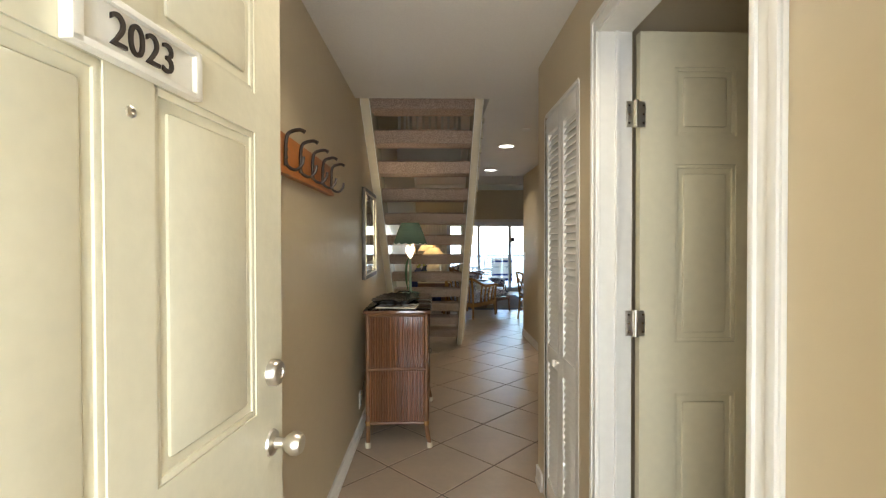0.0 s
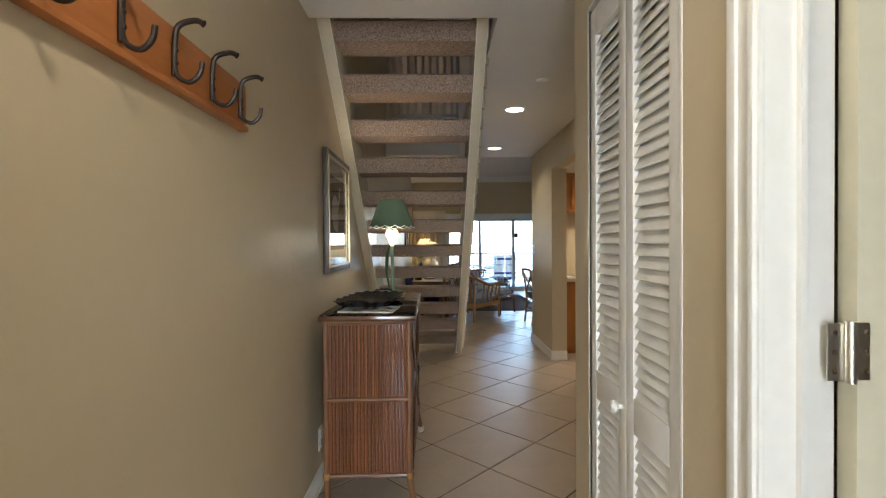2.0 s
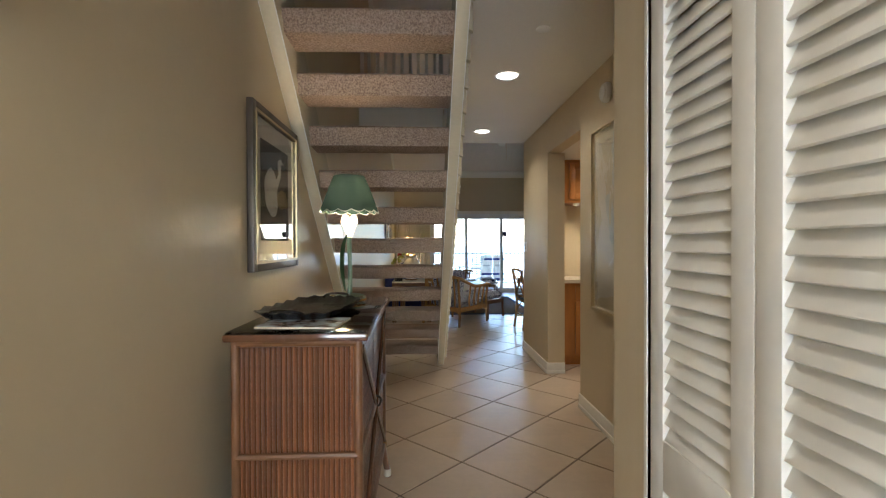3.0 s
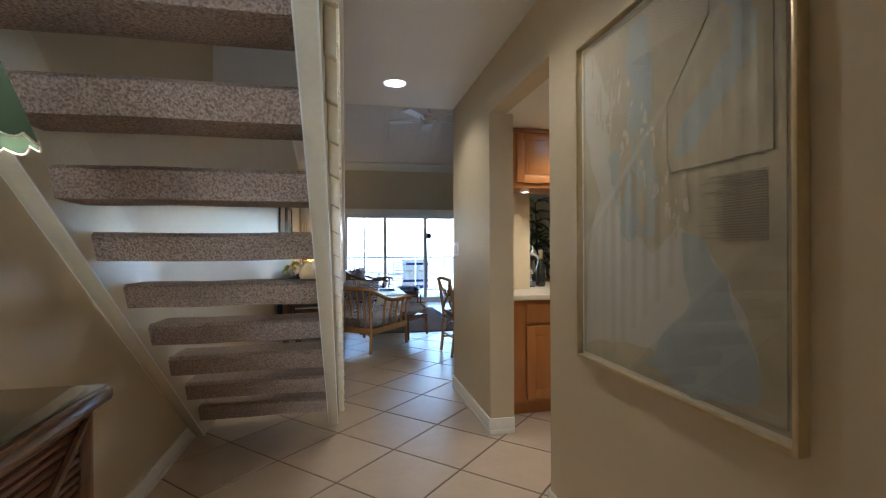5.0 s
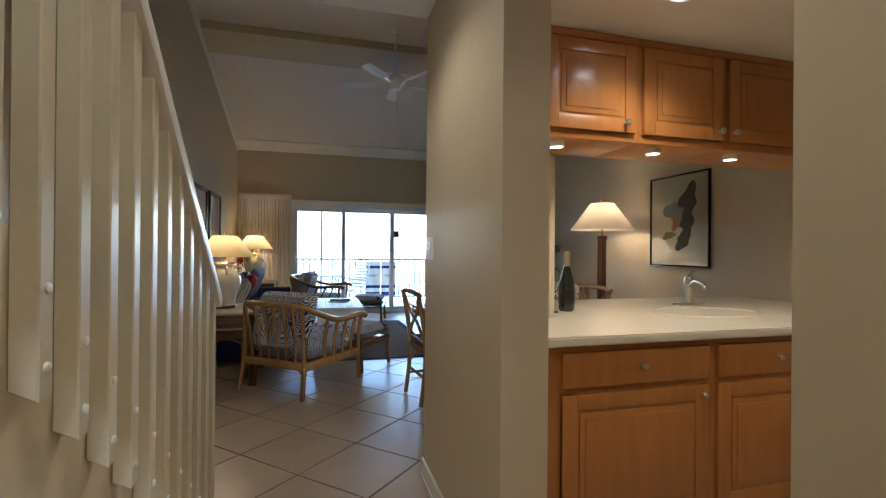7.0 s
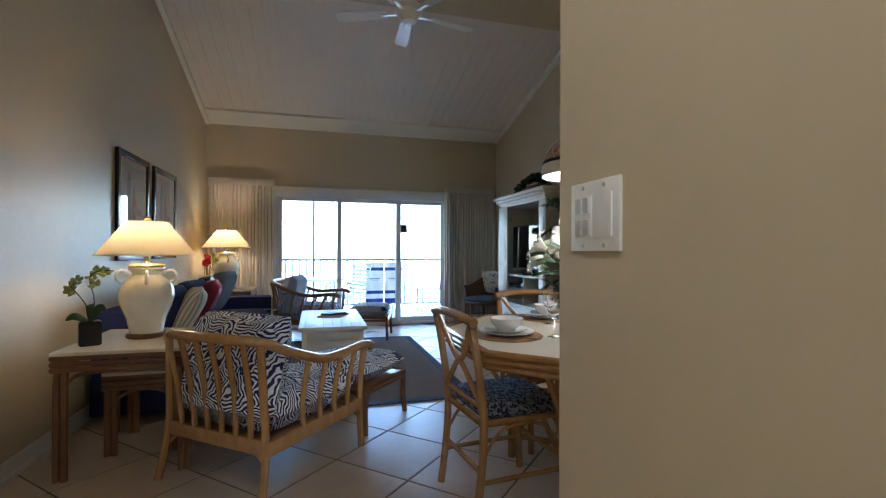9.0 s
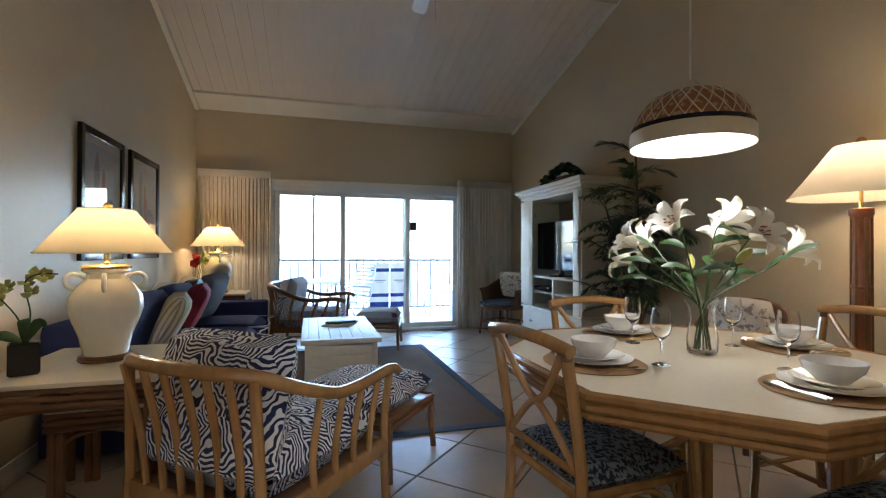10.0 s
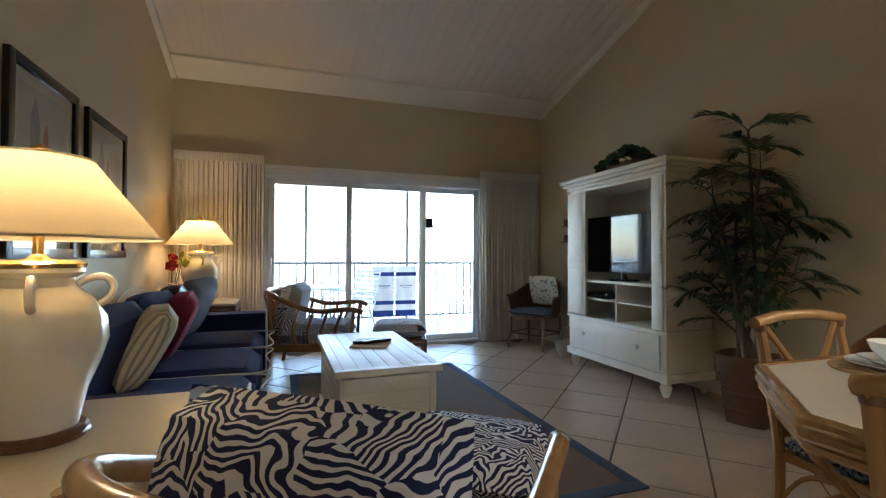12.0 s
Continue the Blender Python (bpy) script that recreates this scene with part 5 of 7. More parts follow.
def armchair(label, m, rattan):
    """A bent-rattan lounge chair, forward along y, with loose printed cushions."""
    c = thing("rattan_armchair", label, "armchair", "rattan armchairs", m)
    hw, yb, yf = 0.345, -0.36, 0.36
    rail = curve([(hw + 0.01, 0.47, 0.585), (hw + 0.03, 0.36, 0.615), (hw + 0.02, 0.05, 0.60), (hw + 0.02, -0.18, 0.665), (hw - 0.03, -0.36, 0.745), (hw - 0.16, -0.44, 0.765), (0, -0.46, 0.77),
                  (-hw + 0.16, -0.44, 0.765), (-hw + 0.03, -0.36, 0.745), (-hw - 0.02, -0.18, 0.665), (-hw - 0.02, 0.05, 0.60), (-hw - 0.03, 0.36, 0.615), (-hw - 0.01, 0.47, 0.585)], 5)
    part("top_rail", tube(rail, 0.025, 12), rattan, c)
    part("seat_frame", merged(box(hw - 0.016, hw + 0.016, yb - 0.016, yf + 0.016, 0.225, 0.295, 0.010), box(-hw - 0.016, -hw + 0.016, yb - 0.016, yf + 0.016, 0.225, 0.295, 0.010),
         box(-hw + 0.016, hw - 0.016, yb - 0.016, yb + 0.016, 0.225, 0.295, 0.010), box(-hw + 0.016, hw - 0.016, yf - 0.016, yf + 0.016, 0.225, 0.295, 0.010)), rattan, c)
    part("seat_deck", box(-hw + 0.016, hw - 0.016, yb + 0.016, yf - 0.016, 0.25, 0.27), RATTAN_D, c, "dark slatted seat deck")
    for sx in (-1, 1):
        part("front_leg", tube(curve([(sx * (hw + 0.015), 0.39, 0.60), (sx * hw, 0.375, 0.40), (sx * hw, 0.37, 0.2), (sx * (hw + 0.005), 0.38, 0.0)]), 0.019, 8), rattan, c)
        part("back_leg", tube(curve([(sx * (hw - 0.03), -0.38, 0.74), (sx * (hw - 0.02), -0.37, 0.5), (sx * (hw - 0.01), -0.365, 0.25), (sx * (hw + 0.01), -0.41, 0.0)]), 0.019, 8), rattan, c)
        for y in (0.26, 0.13, 0.0, -0.14):
            zt = 0.60 + max(0, -y) * 0.25
            part("side_spindle", tube(curve([(sx * (hw + 0.005), y * 0.9, 0.28), (sx * (hw + 0.02), y * 0.95 - 0.02, 0.42), (sx * (hw + 0.02), y + 0.03, zt)]), 0.014, 8), rattan, c)
        part("side_arch", tube(curve([(sx * hw, 0.34, 0.20), (sx * hw, 0.25, 0.255), (sx * hw, 0.0, 0.265)]), 0.009, 6), rattan, c)
    for k in range(6):
        x = -0.25 + 0.10 * k
        part("back_spindle", tube(curve([(x * 0.95, yb, 0.28), (x, yb - 0.02, 0.5), (x * 1.05, yb - 0.075, 0.755)]), 0.014, 8), rattan, c)
    part("back_arch", tube(curve([(-hw, yb, 0.17), (-0.2, yb, 0.25), (0.2, yb, 0.25), (hw, yb, 0.17)]), 0.009, 6), rattan, c)
    s = part("seat_cushion", moved(cushion(0.64, 0.72, 0.21, 0.26), pose(0, 0.02, 0.372)), FROND, c, "palm-print seat cushion")
    b = part("back_cushion", moved(cushion(0.63, 0.54, 0.23, 0.30), pose(0, -0.235, 0.59, 76, 0, 0)), FROND, c, "palm-print back cushion")
    return c


def ottoman(label, m, rattan):
    o = thing("rattan_ottoman", label, "ottoman", "rattan ottomans", m)
    for dz in (0.265, 0.298):
        part("frame_rail", tube([(0.29, 0.25, dz), (0.29, -0.25, dz), (-0.29, -0.25, dz), (-0.29, 0.25, dz)], 0.017, 8, closed=True), rattan, o)
    part("deck", box(-0.28, 0.28, -0.24, 0.24, 0.285, 0.305), rattan, o)
    for sx in (-1, 1):
        for sy in (-1, 1):
            part("leg", tube([(sx * 0.285, sy * 0.245, 0.31), (sx * 0.285, sy * 0.245, 0.15), (sx * 0.295, sy * 0.255, 0.0)], 0.018, 8), rattan, o)
    part("cushion", moved(cushion(0.60, 0.54, 0.15, 0.3), pose(0, 0, 0.385)), FROND, o, "palm-print cushion")
    return o


armchair("honey rattan armchair with navy and white palm-print cushions", pose(1.80, 9.36, 0, 0, 0, -40), RATTAN)
ottoman("dark rattan ottoman with palm-print cushion before the armchair", pose(2.29, 9.95, 0, 0, 0, -40), RATTAN_D)
armchair("brown rattan armchair with palm-print cushions near the glass doors", pose(1.98, 13.12, 0, 0, 0, -104), mat("brown_rattan", (0.26, 0.12, 0.04), 0.3, var=0.3, scale=9, coat=0.4))
ottoman("dark rattan ottoman with palm-print cushion near the glass doors", pose(2.78, 12.95, 0, 0, 0, -104), RATTAN_D)


def rattan_table(name, label, x0, x1, y0, y1, h, group):
    t = thing(name, label, "table", group)
    part("top", box(x0, x1, y0, y1, h - 0.02, h, 0.004), LAMINATE, t, "cream laminate top")
    for dz in (0.032, 0.062, 0.09):
        part("apron", tube([(x0 + 0.01, y0 + 0.01, h - dz), (x1 - 0.01, y0 + 0.01, h - dz), (x1 - 0.01, y1 - 0.01, h - dz), (x0 + 0.01, y1 - 0.01, h - dz)], 0.015, 8, closed=True), RATTAN_D, t)
    for x in (x0 + 0.035, x1 - 0.035):
        for y in (y0 + 0.035, y1 - 0.035):
            part("leg", merged(tube([(x - 0.016, y, 0), (x - 0.016, y, h - 0.1)], 0.018, 8), tube([(x + 0.018, y, 0), (x + 0.018, y, h - 0.1)], 0.018, 8), tube([(x, y + 0.018, 0), (x, y + 0.018, h - 0.1)], 0.018, 8)), RATTAN_D, t)
    for y in (y0 + 0.035, y1 - 0.035):
        part("corner_arch", tube(curve([(x0 + 0.05, y, h - 0.26), (x0 + 0.07, y, h - 0.16), (x0 + 0.16, y, h - 0.115), (x1 - 0.16, y, h - 0.115), (x1 - 0.07, y, h - 0.16), (x1 - 0.05, y, h - 0.26)]), 0.01, 6), RATTAN_D, t)
    return t


rattan_table("side_table", "dark rattan side table with cream top beside the sofa", 0.76, 1.40, 9.34, 10.07, 0.66, "rattan tables")
rattan_table("nesting_table", "smaller dark rattan table nested under the side table", 0.88, 1.30, 9.62, 10.04, 0.48, "rattan tables")
rattan_table("end_table", "dark rattan end table with cream top in the corner", 0.60, 1.24, 13.08, 13.72, 0.66, "rattan tables")


def vase_lamp(x, y, z, s, power, label):
    l = thing("table_lamp", label, "lamp", "white vase lamps")
    q = lambda pr: [(r * s, h * s) for r, h in pr]
    part("plinth", lathe(q([(0.0, 0.0), (0.118, 0.0), (0.125, 0.008), (0.118, 0.016), (0.122, 0.022), (0.112, 0.030), (0.0, 0.030)]), (x, y, z), 32), RATTAN_D, l, "brown turned wooden base")
    body = [(0.098, 0.03), (0.102, 0.05), (0.118, 0.13), (0.150, 0.21), (0.166, 0.27), (0.160, 0.33), (0.125, 0.385), (0.088, 0.42), (0.085, 0.445), (0.108, 0.46), (0.106, 0.472), (0.0, 0.474)]
    part("vase", lathe(q(body), (x, y, z), 40, wave=lambda i, a: (0, 0.0025 * s * noise.noise(Vector((3 * math.cos(a), 3 * math.sin(a), i))))), CERAMIC, l, "white glazed vase body")
    for k in range(4):
        a = math.pi / 4 + k * math.pi / 2 - 0.5
        ca, sa = math.cos(a), math.sin(a)
        part("handle", tube(curve([(x + s * r * ca, y + s * r * sa, z + s * h) for r, h in ((0.142, 0.365), (0.165, 0.385), (0.172, 0.42), (0.15, 0.445), (0.115, 0.44), (0.09, 0.425))]), 0.011 * s, 8), CERAMIC, l)
    part("brass_cap", lathe(q([(0.0, 0.474), (0.108, 0.474), (0.112, 0.484), (0.10, 0.492), (0.03, 0.497), (0.014, 0.51), (0.014, 0.59), (0.0, 0.59)]), (x, y, z), 28), BRASS, l, "brass cap and neck")
    zs = 0.555
    part("shade", lathe(q([(0.298, zs), (0.255, zs + 0.055), (0.17, zs + 0.165), (0.125, zs + 0.225)]), (x, y, z), 48, cap=False), SHADE, l, "cream cone shade")
    for r, h in ((0.299, zs), (0.126, zs + 0.225)):
        part("shade_trim", tube([(x + s * r * math.cos(a), y + s * r * math.sin(a), z + s * h) for a in [2 * math.pi * k / 48 for k in range(48)]], 0.004 * s, 6, closed=True), SHADE2, l)
    part("finial", lathe(q([(0.005, zs + 0.2), (0.006, zs + 0.232), (0.022, zs + 0.238), (0.024, zs + 0.25), (0.012, zs + 0.262), (0, zs + 0.264)]), (x, y, z), 14), BRASS, l)
    part("harp", tube(curve([(x, y + s * 0.004, z + s * 0.58), (x + s * 0.05, y, z + s * 0.65), (x, y, z + s * 0.765)]), 0.003, 6), BRASS, l)
    part("bulb", lathe(q([(0.0, 0.59), (0.02, 0.6), (0.03, 0.64), (0.02, 0.67), (0, 0.68)]), (x, y, z), 14), BULB, l)
    lamp("vase_lamp_bulb", "POINT", pose(x, y, z + s * 0.66), power, WARM, 0.05)


vase_lamp(1.065, 9.75, 0.66, 0.88, 0.55, "lit cream-shaded lamp with white glazed vase base on the side table")
vase_lamp(0.90, 13.36, 0.66, 1.0, 1.2, "lit cream-shaded lamp with white glazed vase base on the end table")


def orchid():
    x, y, z = 0.86, 9.53, 0.66
    o = thing("orchid", "small green orchid in a square black pot", "plant")
    part("pot", moved(prism([(-0.05, -0.05), (0.05, -0.05), (0.05, 0.05), (-0.05, 0.05)], 0, 0.13, 0.006), pose(x, y, z, 0, 0, 25)), BLACK, o)
    rnd = random.Random(3)
    part("stem", tube(curve([(x, y, z + 0.12), (x + 0.02, y, z + 0.24), (x - 0.01, y + 0.02, z + 0.36), (x + 0.03, y + 0.03, z + 0.40), (x + 0.10, y + 0.03, z + 0.40)]), 0.003, 6), LEAF2, o)
    part("stem", tube(curve([(x, y, z + 0.12), (x - 0.02, y, z + 0.22), (x - 0.08, y - 0.02, z + 0.32)]), 0.003, 6), LEAF2, o)
    for dx, dy, dz in ((-0.08, -0.02, 0.32), (-0.06, 0.0, 0.35), (-0.095, 0.01, 0.29), (0.0, 0.02, 0.37), (0.03, 0.03, 0.405), (0.06, 0.03, 0.39), (0.02, 0.0, 0.33)):
        f = bmesh.new()
        for k in range(5):
            a = k * 1.2566 + rnd.uniform(0, 1)
            moved_p = moved(cushion(0.022, 0.034, 0.004, 0.4, 4), pose(x + dx, y + dy, z + dz, 60, 0, 0) @ pose(0, 0, 0, 0, 0, math.degrees(a)) @ pose(0, 0.017, 0, 25))
            f = merged(f, moved_p)
        part("flower", f, ORCHID, o)
    for dx, dy, h in ((-0.10, -0.02, 0.16), (0.06, 0.02, 0.20), (0.03, -0.04, 0.22)):
        pts = curve([(x, y, z + 0.12), (x + dx * 0.6, y + dy, z + h), (x + dx, y + dy * 1.5, z + h - 0.02)])
        part("leaf", tube(pts, [0.002 + 0.02 * math.sin(math.pi * i / (len(pts) - 1)) for i in range(len(pts))], 8, flat=0.15), LEAF2, o)


orchid()
rf = thing("red_flowers", "red silk flowers behind the corner lamp", "flowers")
for k, (dx, dz) in enumerate(((0, 0.0), (0.07, 0.03), (-0.03, 0.07), (0.05, 0.10))):
    part("flower", moved(lathe([(0.0, 0.0), (0.02, 0.006), (0.045, 0.03), (0.052, 0.045), (0.03, 0.03), (0, 0.012)], seg=18, wave=lambda i, a: (0.008 * math.sin(5 * a) * (i > 1), 0.006 * math.cos(5 * a) * (i > 1))), pose(0.70 + dx, 13.16 + 0.02 * k, 1.0 + dz, 70, 0, 30 * k)), REDFLOWER if k % 2 == 0 else ORCHID, rf)
    part("stem", tube(curve([(0.68, 13.2, 0.68), (0.69 + dx * 0.6, 13.17, 0.85), (0.70 + dx, 13.165 + 0.02 * k, 1.0 + dz)]), 0.003, 5), LEAF2, rf)
part("pot", lathe([(0.0, 0.0), (0.035, 0.0), (0.045, 0.05), (0.035, 0.10), (0.03, 0.10), (0.03, 0.08), (0.0, 0.08)], (0.68, 13.2, 0.66), 20), CERAMIC, rf)


def sofa():
    s = thing("sofa", "navy blue sofa with pale piping and loose cushions", "sofa")
    x0, x1, y0, y1 = 0.575, 1.52, 10.20, 13.02
    part("base", box(x0, x1 - 0.03, y0 + 0.03, y1 - 0.03, 0.04, 0.30, 0.02), NAVY, s)
    part("back", box(x0, x0 + 0.24, y0 + 0.02, y1 - 0.02, 0.28, 0.76, 0.05), NAVY, s)
    for ya, yb in ((y0, y0 + 0.20), (y1 - 0.20, y1)):
        a = part("arm", merged(box(x0 + 0.02, x1 - 0.005, ya, yb, 0.05, 0.60, 0.045)), NAVY, s)
        out = [(x1 + 0.002, ya + 0.012, 0.06), (x1 + 0.002, ya + 0.012, 0.555), (x1 + 0.002, ya + 0.045, 0.594), (x1 + 0.002, yb - 0.045, 0.594), (x1 + 0.002, yb - 0.012, 0.555), (x1 + 0.002, yb - 0.012, 0.06)]
        part("piping", tube([(a0 - 0.006, b0, c0) for a0, b0, c0 in out], 0.007, 6), PIPING, a, "pale piping")
    n = 3
    wy = (y1 - y0 - 0.42) / n
    for k in range(n):
        yc = y0 + 0.21 + (k + 0.5) * wy
        c = part("seat_cushion", moved(cushion(0.76, wy - 0.005, 0.19, 0.2), pose(x0 + 0.56, yc, 0.375)), NAVY, s)
        e = [(x1 + 0.012, yc - wy / 2 + 0.02, 0.435), (x1 + 0.024, yc, 0.452), (x1 + 0.012, yc + wy / 2 - 0.02, 0.435)]
        part("piping", tube(curve([(x0 + 0.3, yc - wy / 2 + 0.012, 0.44)] + e + [(x0 + 0.3, yc + wy / 2 - 0.012, 0.44)]), 0.006, 6), PIPING, c)
        b = part("back_cushion", moved(cushion(0.50, wy - 0.01, 0.22, 0.33), pose(x0 + 0.27, yc, 0.66, 0, -72, 0)), NAVY, s)
        part("piping", tube(curve([(x0 + 0.23, yc - wy / 2 + 0.05, 0.86), (x0 + 0.20, yc, 0.90), (x0 + 0.23, yc + wy / 2 - 0.05, 0.86)]), 0.006, 6), PIPING, b)


sofa()
for k, (y, x, w, mt, lab, tilt, turn) in enumerate(((11.0, 1.0, 0.46, TICK, "striped ticking throw pillow on the sofa", -62, 12), (11.66, 1.0, 0.48, RED, "raspberry red throw pillow on the sofa", -65, 6),
                                    (12.45, 0.97, 0.54, GREYC, "grey striped throw pillow on the sofa", -66, -14), (12.12, 0.86, 0.5, CHARCOAL, "dark throw pillow leaning on the sofa back", -64, 8))):
    ob = solo("throw_pillow", moved(cushion(w, w, 0.18, 0.55), pose(0, 0, 0)), mt, lab, "pillow", "sofa pillows")
    ob.matrix_world = pose(x, y, 0.46 + w * 0.45, 0, tilt, turn)


def coffee_table():
    t = thing("coffee_table", "whitewashed plank coffee table trunk", "coffee table")
    x0, x1, y0, y1 = 1.90, 2.50, 10.82, 12.05
    part("body", box(x0 + 0.045, x1 - 0.045, y0 + 0.045, y1 - 0.045, 0.014, 0.455), WASHED, t)
    for k in range(5):
        z0 = 0.03 + k * 0.085
        part("side_plank", merged(box(x0 + 0.035, x1 - 0.035, y0 + 0.035, y0 + 0.046, z0, z0 + 0.08, 0.003), box(x0 + 0.035, x0 + 0.046, y0 + 0.05, y1 - 0.05, z0, z0 + 0.08, 0.003), box(x1 - 0.046, x1 - 0.035, y0 + 0.05, y1 - 0.05, z0, z0 + 0.08, 0.003)), WASHED, t)
    for x in (x0 + 0.03, x1 - 0.07):
        for y in (y0 + 0.03, y1 - 0.07):
            part("corner_post", box(x, x + 0.04, y, y + 0.04, 0.012, 0.46, 0.004), WASHED, t)
    part("plinth", box(x0 + 0.02, x1 - 0.02, y0 + 0.02, y1 - 0.02, 0.0125, 0.05, 0.004), WASHED, t)
    w = (x1 - x0 - 0.10) / 6
    for k in range(6):
        part("top_plank", box(x0 + 0.05 + k * w + 0.001, x0 + 0.05 + (k + 1) * w - 0.001, y0 + 0.05, y1 - 0.05, 0.47, 0.499, 0.003), WASHED, t)
    part("top_border", merged(box(x0, x1, y0, y0 + 0.05, 0.462, 0.50, 0.006), box(x0, x1, y1 - 0.05, y1, 0.462, 0.50, 0.006), box(x0, x0 + 0.05, y0 + 0.05, y1 - 0.05, 0.462, 0.50, 0.006), box(x1 - 0.05, x1, y0 + 0.05, y1 - 0.05, 0.462, 0.50, 0.006)), WASHED, t)


coffee_table()
bk = thing("book", "pale flat book lying on the coffee table", "book")
part("cover", moved(box(-0.12, 0.12, -0.16, 0.16, 0, 0.012, 0.002), pose(2.23, 11.55, 0.5, 0, 0, -20)), PAPER, bk)
for dx, dy in ((-0.03, 0.01), (0.03, -0.01)):
    r = thing("remote_control", "black television remote control on the coffee table", "remote", "remote controls")
    part("body", moved(box(-0.024, 0.024, -0.105, 0.105, 0, 0.02, 0.006), pose(2.23 + dx, 11.53 + dy, 0.5125, 0, 0, -68)), BLACK, r)
    for k in range(6):
        part("button", moved(box(-0.014, 0.014, -0.006, 0.006, 0.02, 0.022, 0.001), pose(2.23 + dx, 11.53 + dy, 0.5125, 0, 0, -68) @ pose(0, -0.075 + k * 0.028, 0)), CHARCOAL, r)

rg = thing("area_rug", "grey-brown sisal rug with a blue cloth border", "rug")
RX0, RX1, RY0, RY1 = 1.72, 3.30, 10.12, 12.86
part("field", box(RX0 + 0.07, RX1 - 0.07, RY0 + 0.07, RY1 - 0.07, 0.001, 0.010, 0.002), SISAL, rg)
for a in ((RX0, RX1, RY0, RY0 + 0.075), (RX0, RX1, RY1 - 0.075, RY1), (RX0, RX0 + 0.075, RY0 + 0.075, RY1 - 0.075), (RX1 - 0.075, RX1, RY0 + 0.075, RY1 - 0.075)):
    part("border", box(*a, 0.001, 0.012, 0.003), RUGBAND, rg, "blue cloth binding")


def armoire():
    a = thing("television_cabinet", "open ivory painted armoire with cornice and bun feet", "cabinet")
    x0, x1, y0, y1 = 4.47, 4.955, 11.18, 12.46
    part("base", merged(box(x0 - 0.02, x1, y0 - 0.02, y1 + 0.02, 0.12, 0.19, 0.008), box(x0, x1, y0, y1, 0.19, 0.50, 0.004), box(x0 - 0.02, x1, y0 - 0.02, y1 + 0.02, 0.50, 0.525, 0.006)), IVORY, a)
    d = part("drawer", box(x0 - 0.016, x0 + 0.002, y0 + 0.06, y1 - 0.06, 0.215, 0.485, 0.004), IVORY, a)
    for y in (y0 + 0.28, y1 - 0.28):
        part("knob", moved(lathe([(0.006, 0), (0.007, 0.012), (0.018, 0.02), (0.02, 0.03), (0.012, 0.038), (0, 0.039)], seg=16), pose(x0 - 0.016, y, 0.36, 0, -90)), CERAMIC, d, "clear glass knob")
    for x in (x0 + 0.04, x1 - 0.05):
        for y in (y0 + 0.05, y1 - 0.05):
            part("foot", lathe([(0.022, 0.0), (0.034, 0.03), (0.048, 0.075), (0.036, 0.10), (0.045, 0.12), (0, 0.12)], (x, y, 0), 18), IVORY, a)
    part("side", box(x0 + 0.005, x1, y0 + 0.01, y0 + 0.035, 0.525, 1.78, 0.003), IVORY, a)
    part("side", box(x0 + 0.005, x1, y1 - 0.035, y1 - 0.01, 0.525, 1.78, 0.003), IVORY, a)
    part("rear_panel", box(x1 - 0.012, x1, y0 + 0.035, y1 - 0.035, 0.525, 1.78), IVORY, a)
    part("top", box(x0 + 0.005, x1, y0 + 0.01, y1 - 0.01, 1.755, 1.79, 0.003), IVORY, a)
    part("cornice", merged(box(x0 - 0.02, x1, y0 - 0.02, y1 + 0.02, 1.785, 1.82, 0.006), box(x0 - 0.05, x1, y0 - 0.05, y1 + 0.05, 1.82, 1.855, 0.008), box(x0 - 0.075, x1, y0 - 0.075, y1 + 0.075, 1.855, 1.89, 0.006)), IVORY, a)
    st = part("stile", box(x0 - 0.004, x0 + 0.03, y0 + 0.035, y0 + 0.15, 0.525, 1.755, 0.004), IVORY, a)
    for k in range(9):
        part("rope_bead", lathe([(0.006, 0), (0.014, 0.015), (0.006, 0.03)], (x0 - 0.006, y0 + 0.05, 1.05 + k * 0.03), 10), IVORY, st)
    dr = part("door", merged(box(x0 - 0.03, x0 - 0.006, y1 - 0.30, y1 - 0.012, 0.54, 1.75, 0.004), box(x0 - 0.036, x0 - 0.03, y1 - 0.26, y1 - 0.05, 1.05, 1.70, 0.004), box(x0 - 0.036, x0 - 0.03, y1 - 0.26, y1 - 0.05, 0.60, 0.98, 0.004)), IVORY, a)
    part("hinge", box(x0 + 0.1, x0 + 0.15, y1 - 0.05, y1 - 0.036, 1.58, 1.64, 0.002), NICKEL, a)
    ya, yb = y0 + 0.15, y1 - 0.035
    part("shelf", box(x0 + 0.01, x1 - 0.012, ya, yb, 0.86, 0.885, 0.003), IVORY, a)
    part("shelf", box(x0 + 0.03, x1 - 0.012, ya, yb, 0.69, 0.705, 0.003), IVORY, a)
    part("divider", box(x0 + 0.02, x1 - 0.012, (ya + yb) / 2 - 0.11, (ya + yb) / 2 - 0.09, 0.525, 0.86, 0.003), IVORY, a)


armoire()
tv = thing("television", "black flat-screen television on a stand", "television")
part("bezel", box(4.60, 4.65, 11.40, 12.33, 0.955, 1.50, 0.006), BLACK, tv)
part("screen", box(4.597, 4.6005, 11.415, 12.315, 0.975, 1.485), BLACKSCREEN, tv, "dark glossy screen")
part("stand", merged(lathe([(0.0, 0.0), (0.14, 0.0), (0.13, 0.012), (0.03, 0.02), (0.025, 0.08), (0, 0.08)], (4.65, 11.86, 0.8855), 24)), BLACK, tv)
dv = thing("media_player", "black disc player on the armoire shelf", "player")
part("case", box(4.56, 4.82, 11.98, 12.34, 0.7055, 0.755, 0.004), BLACK, dv)
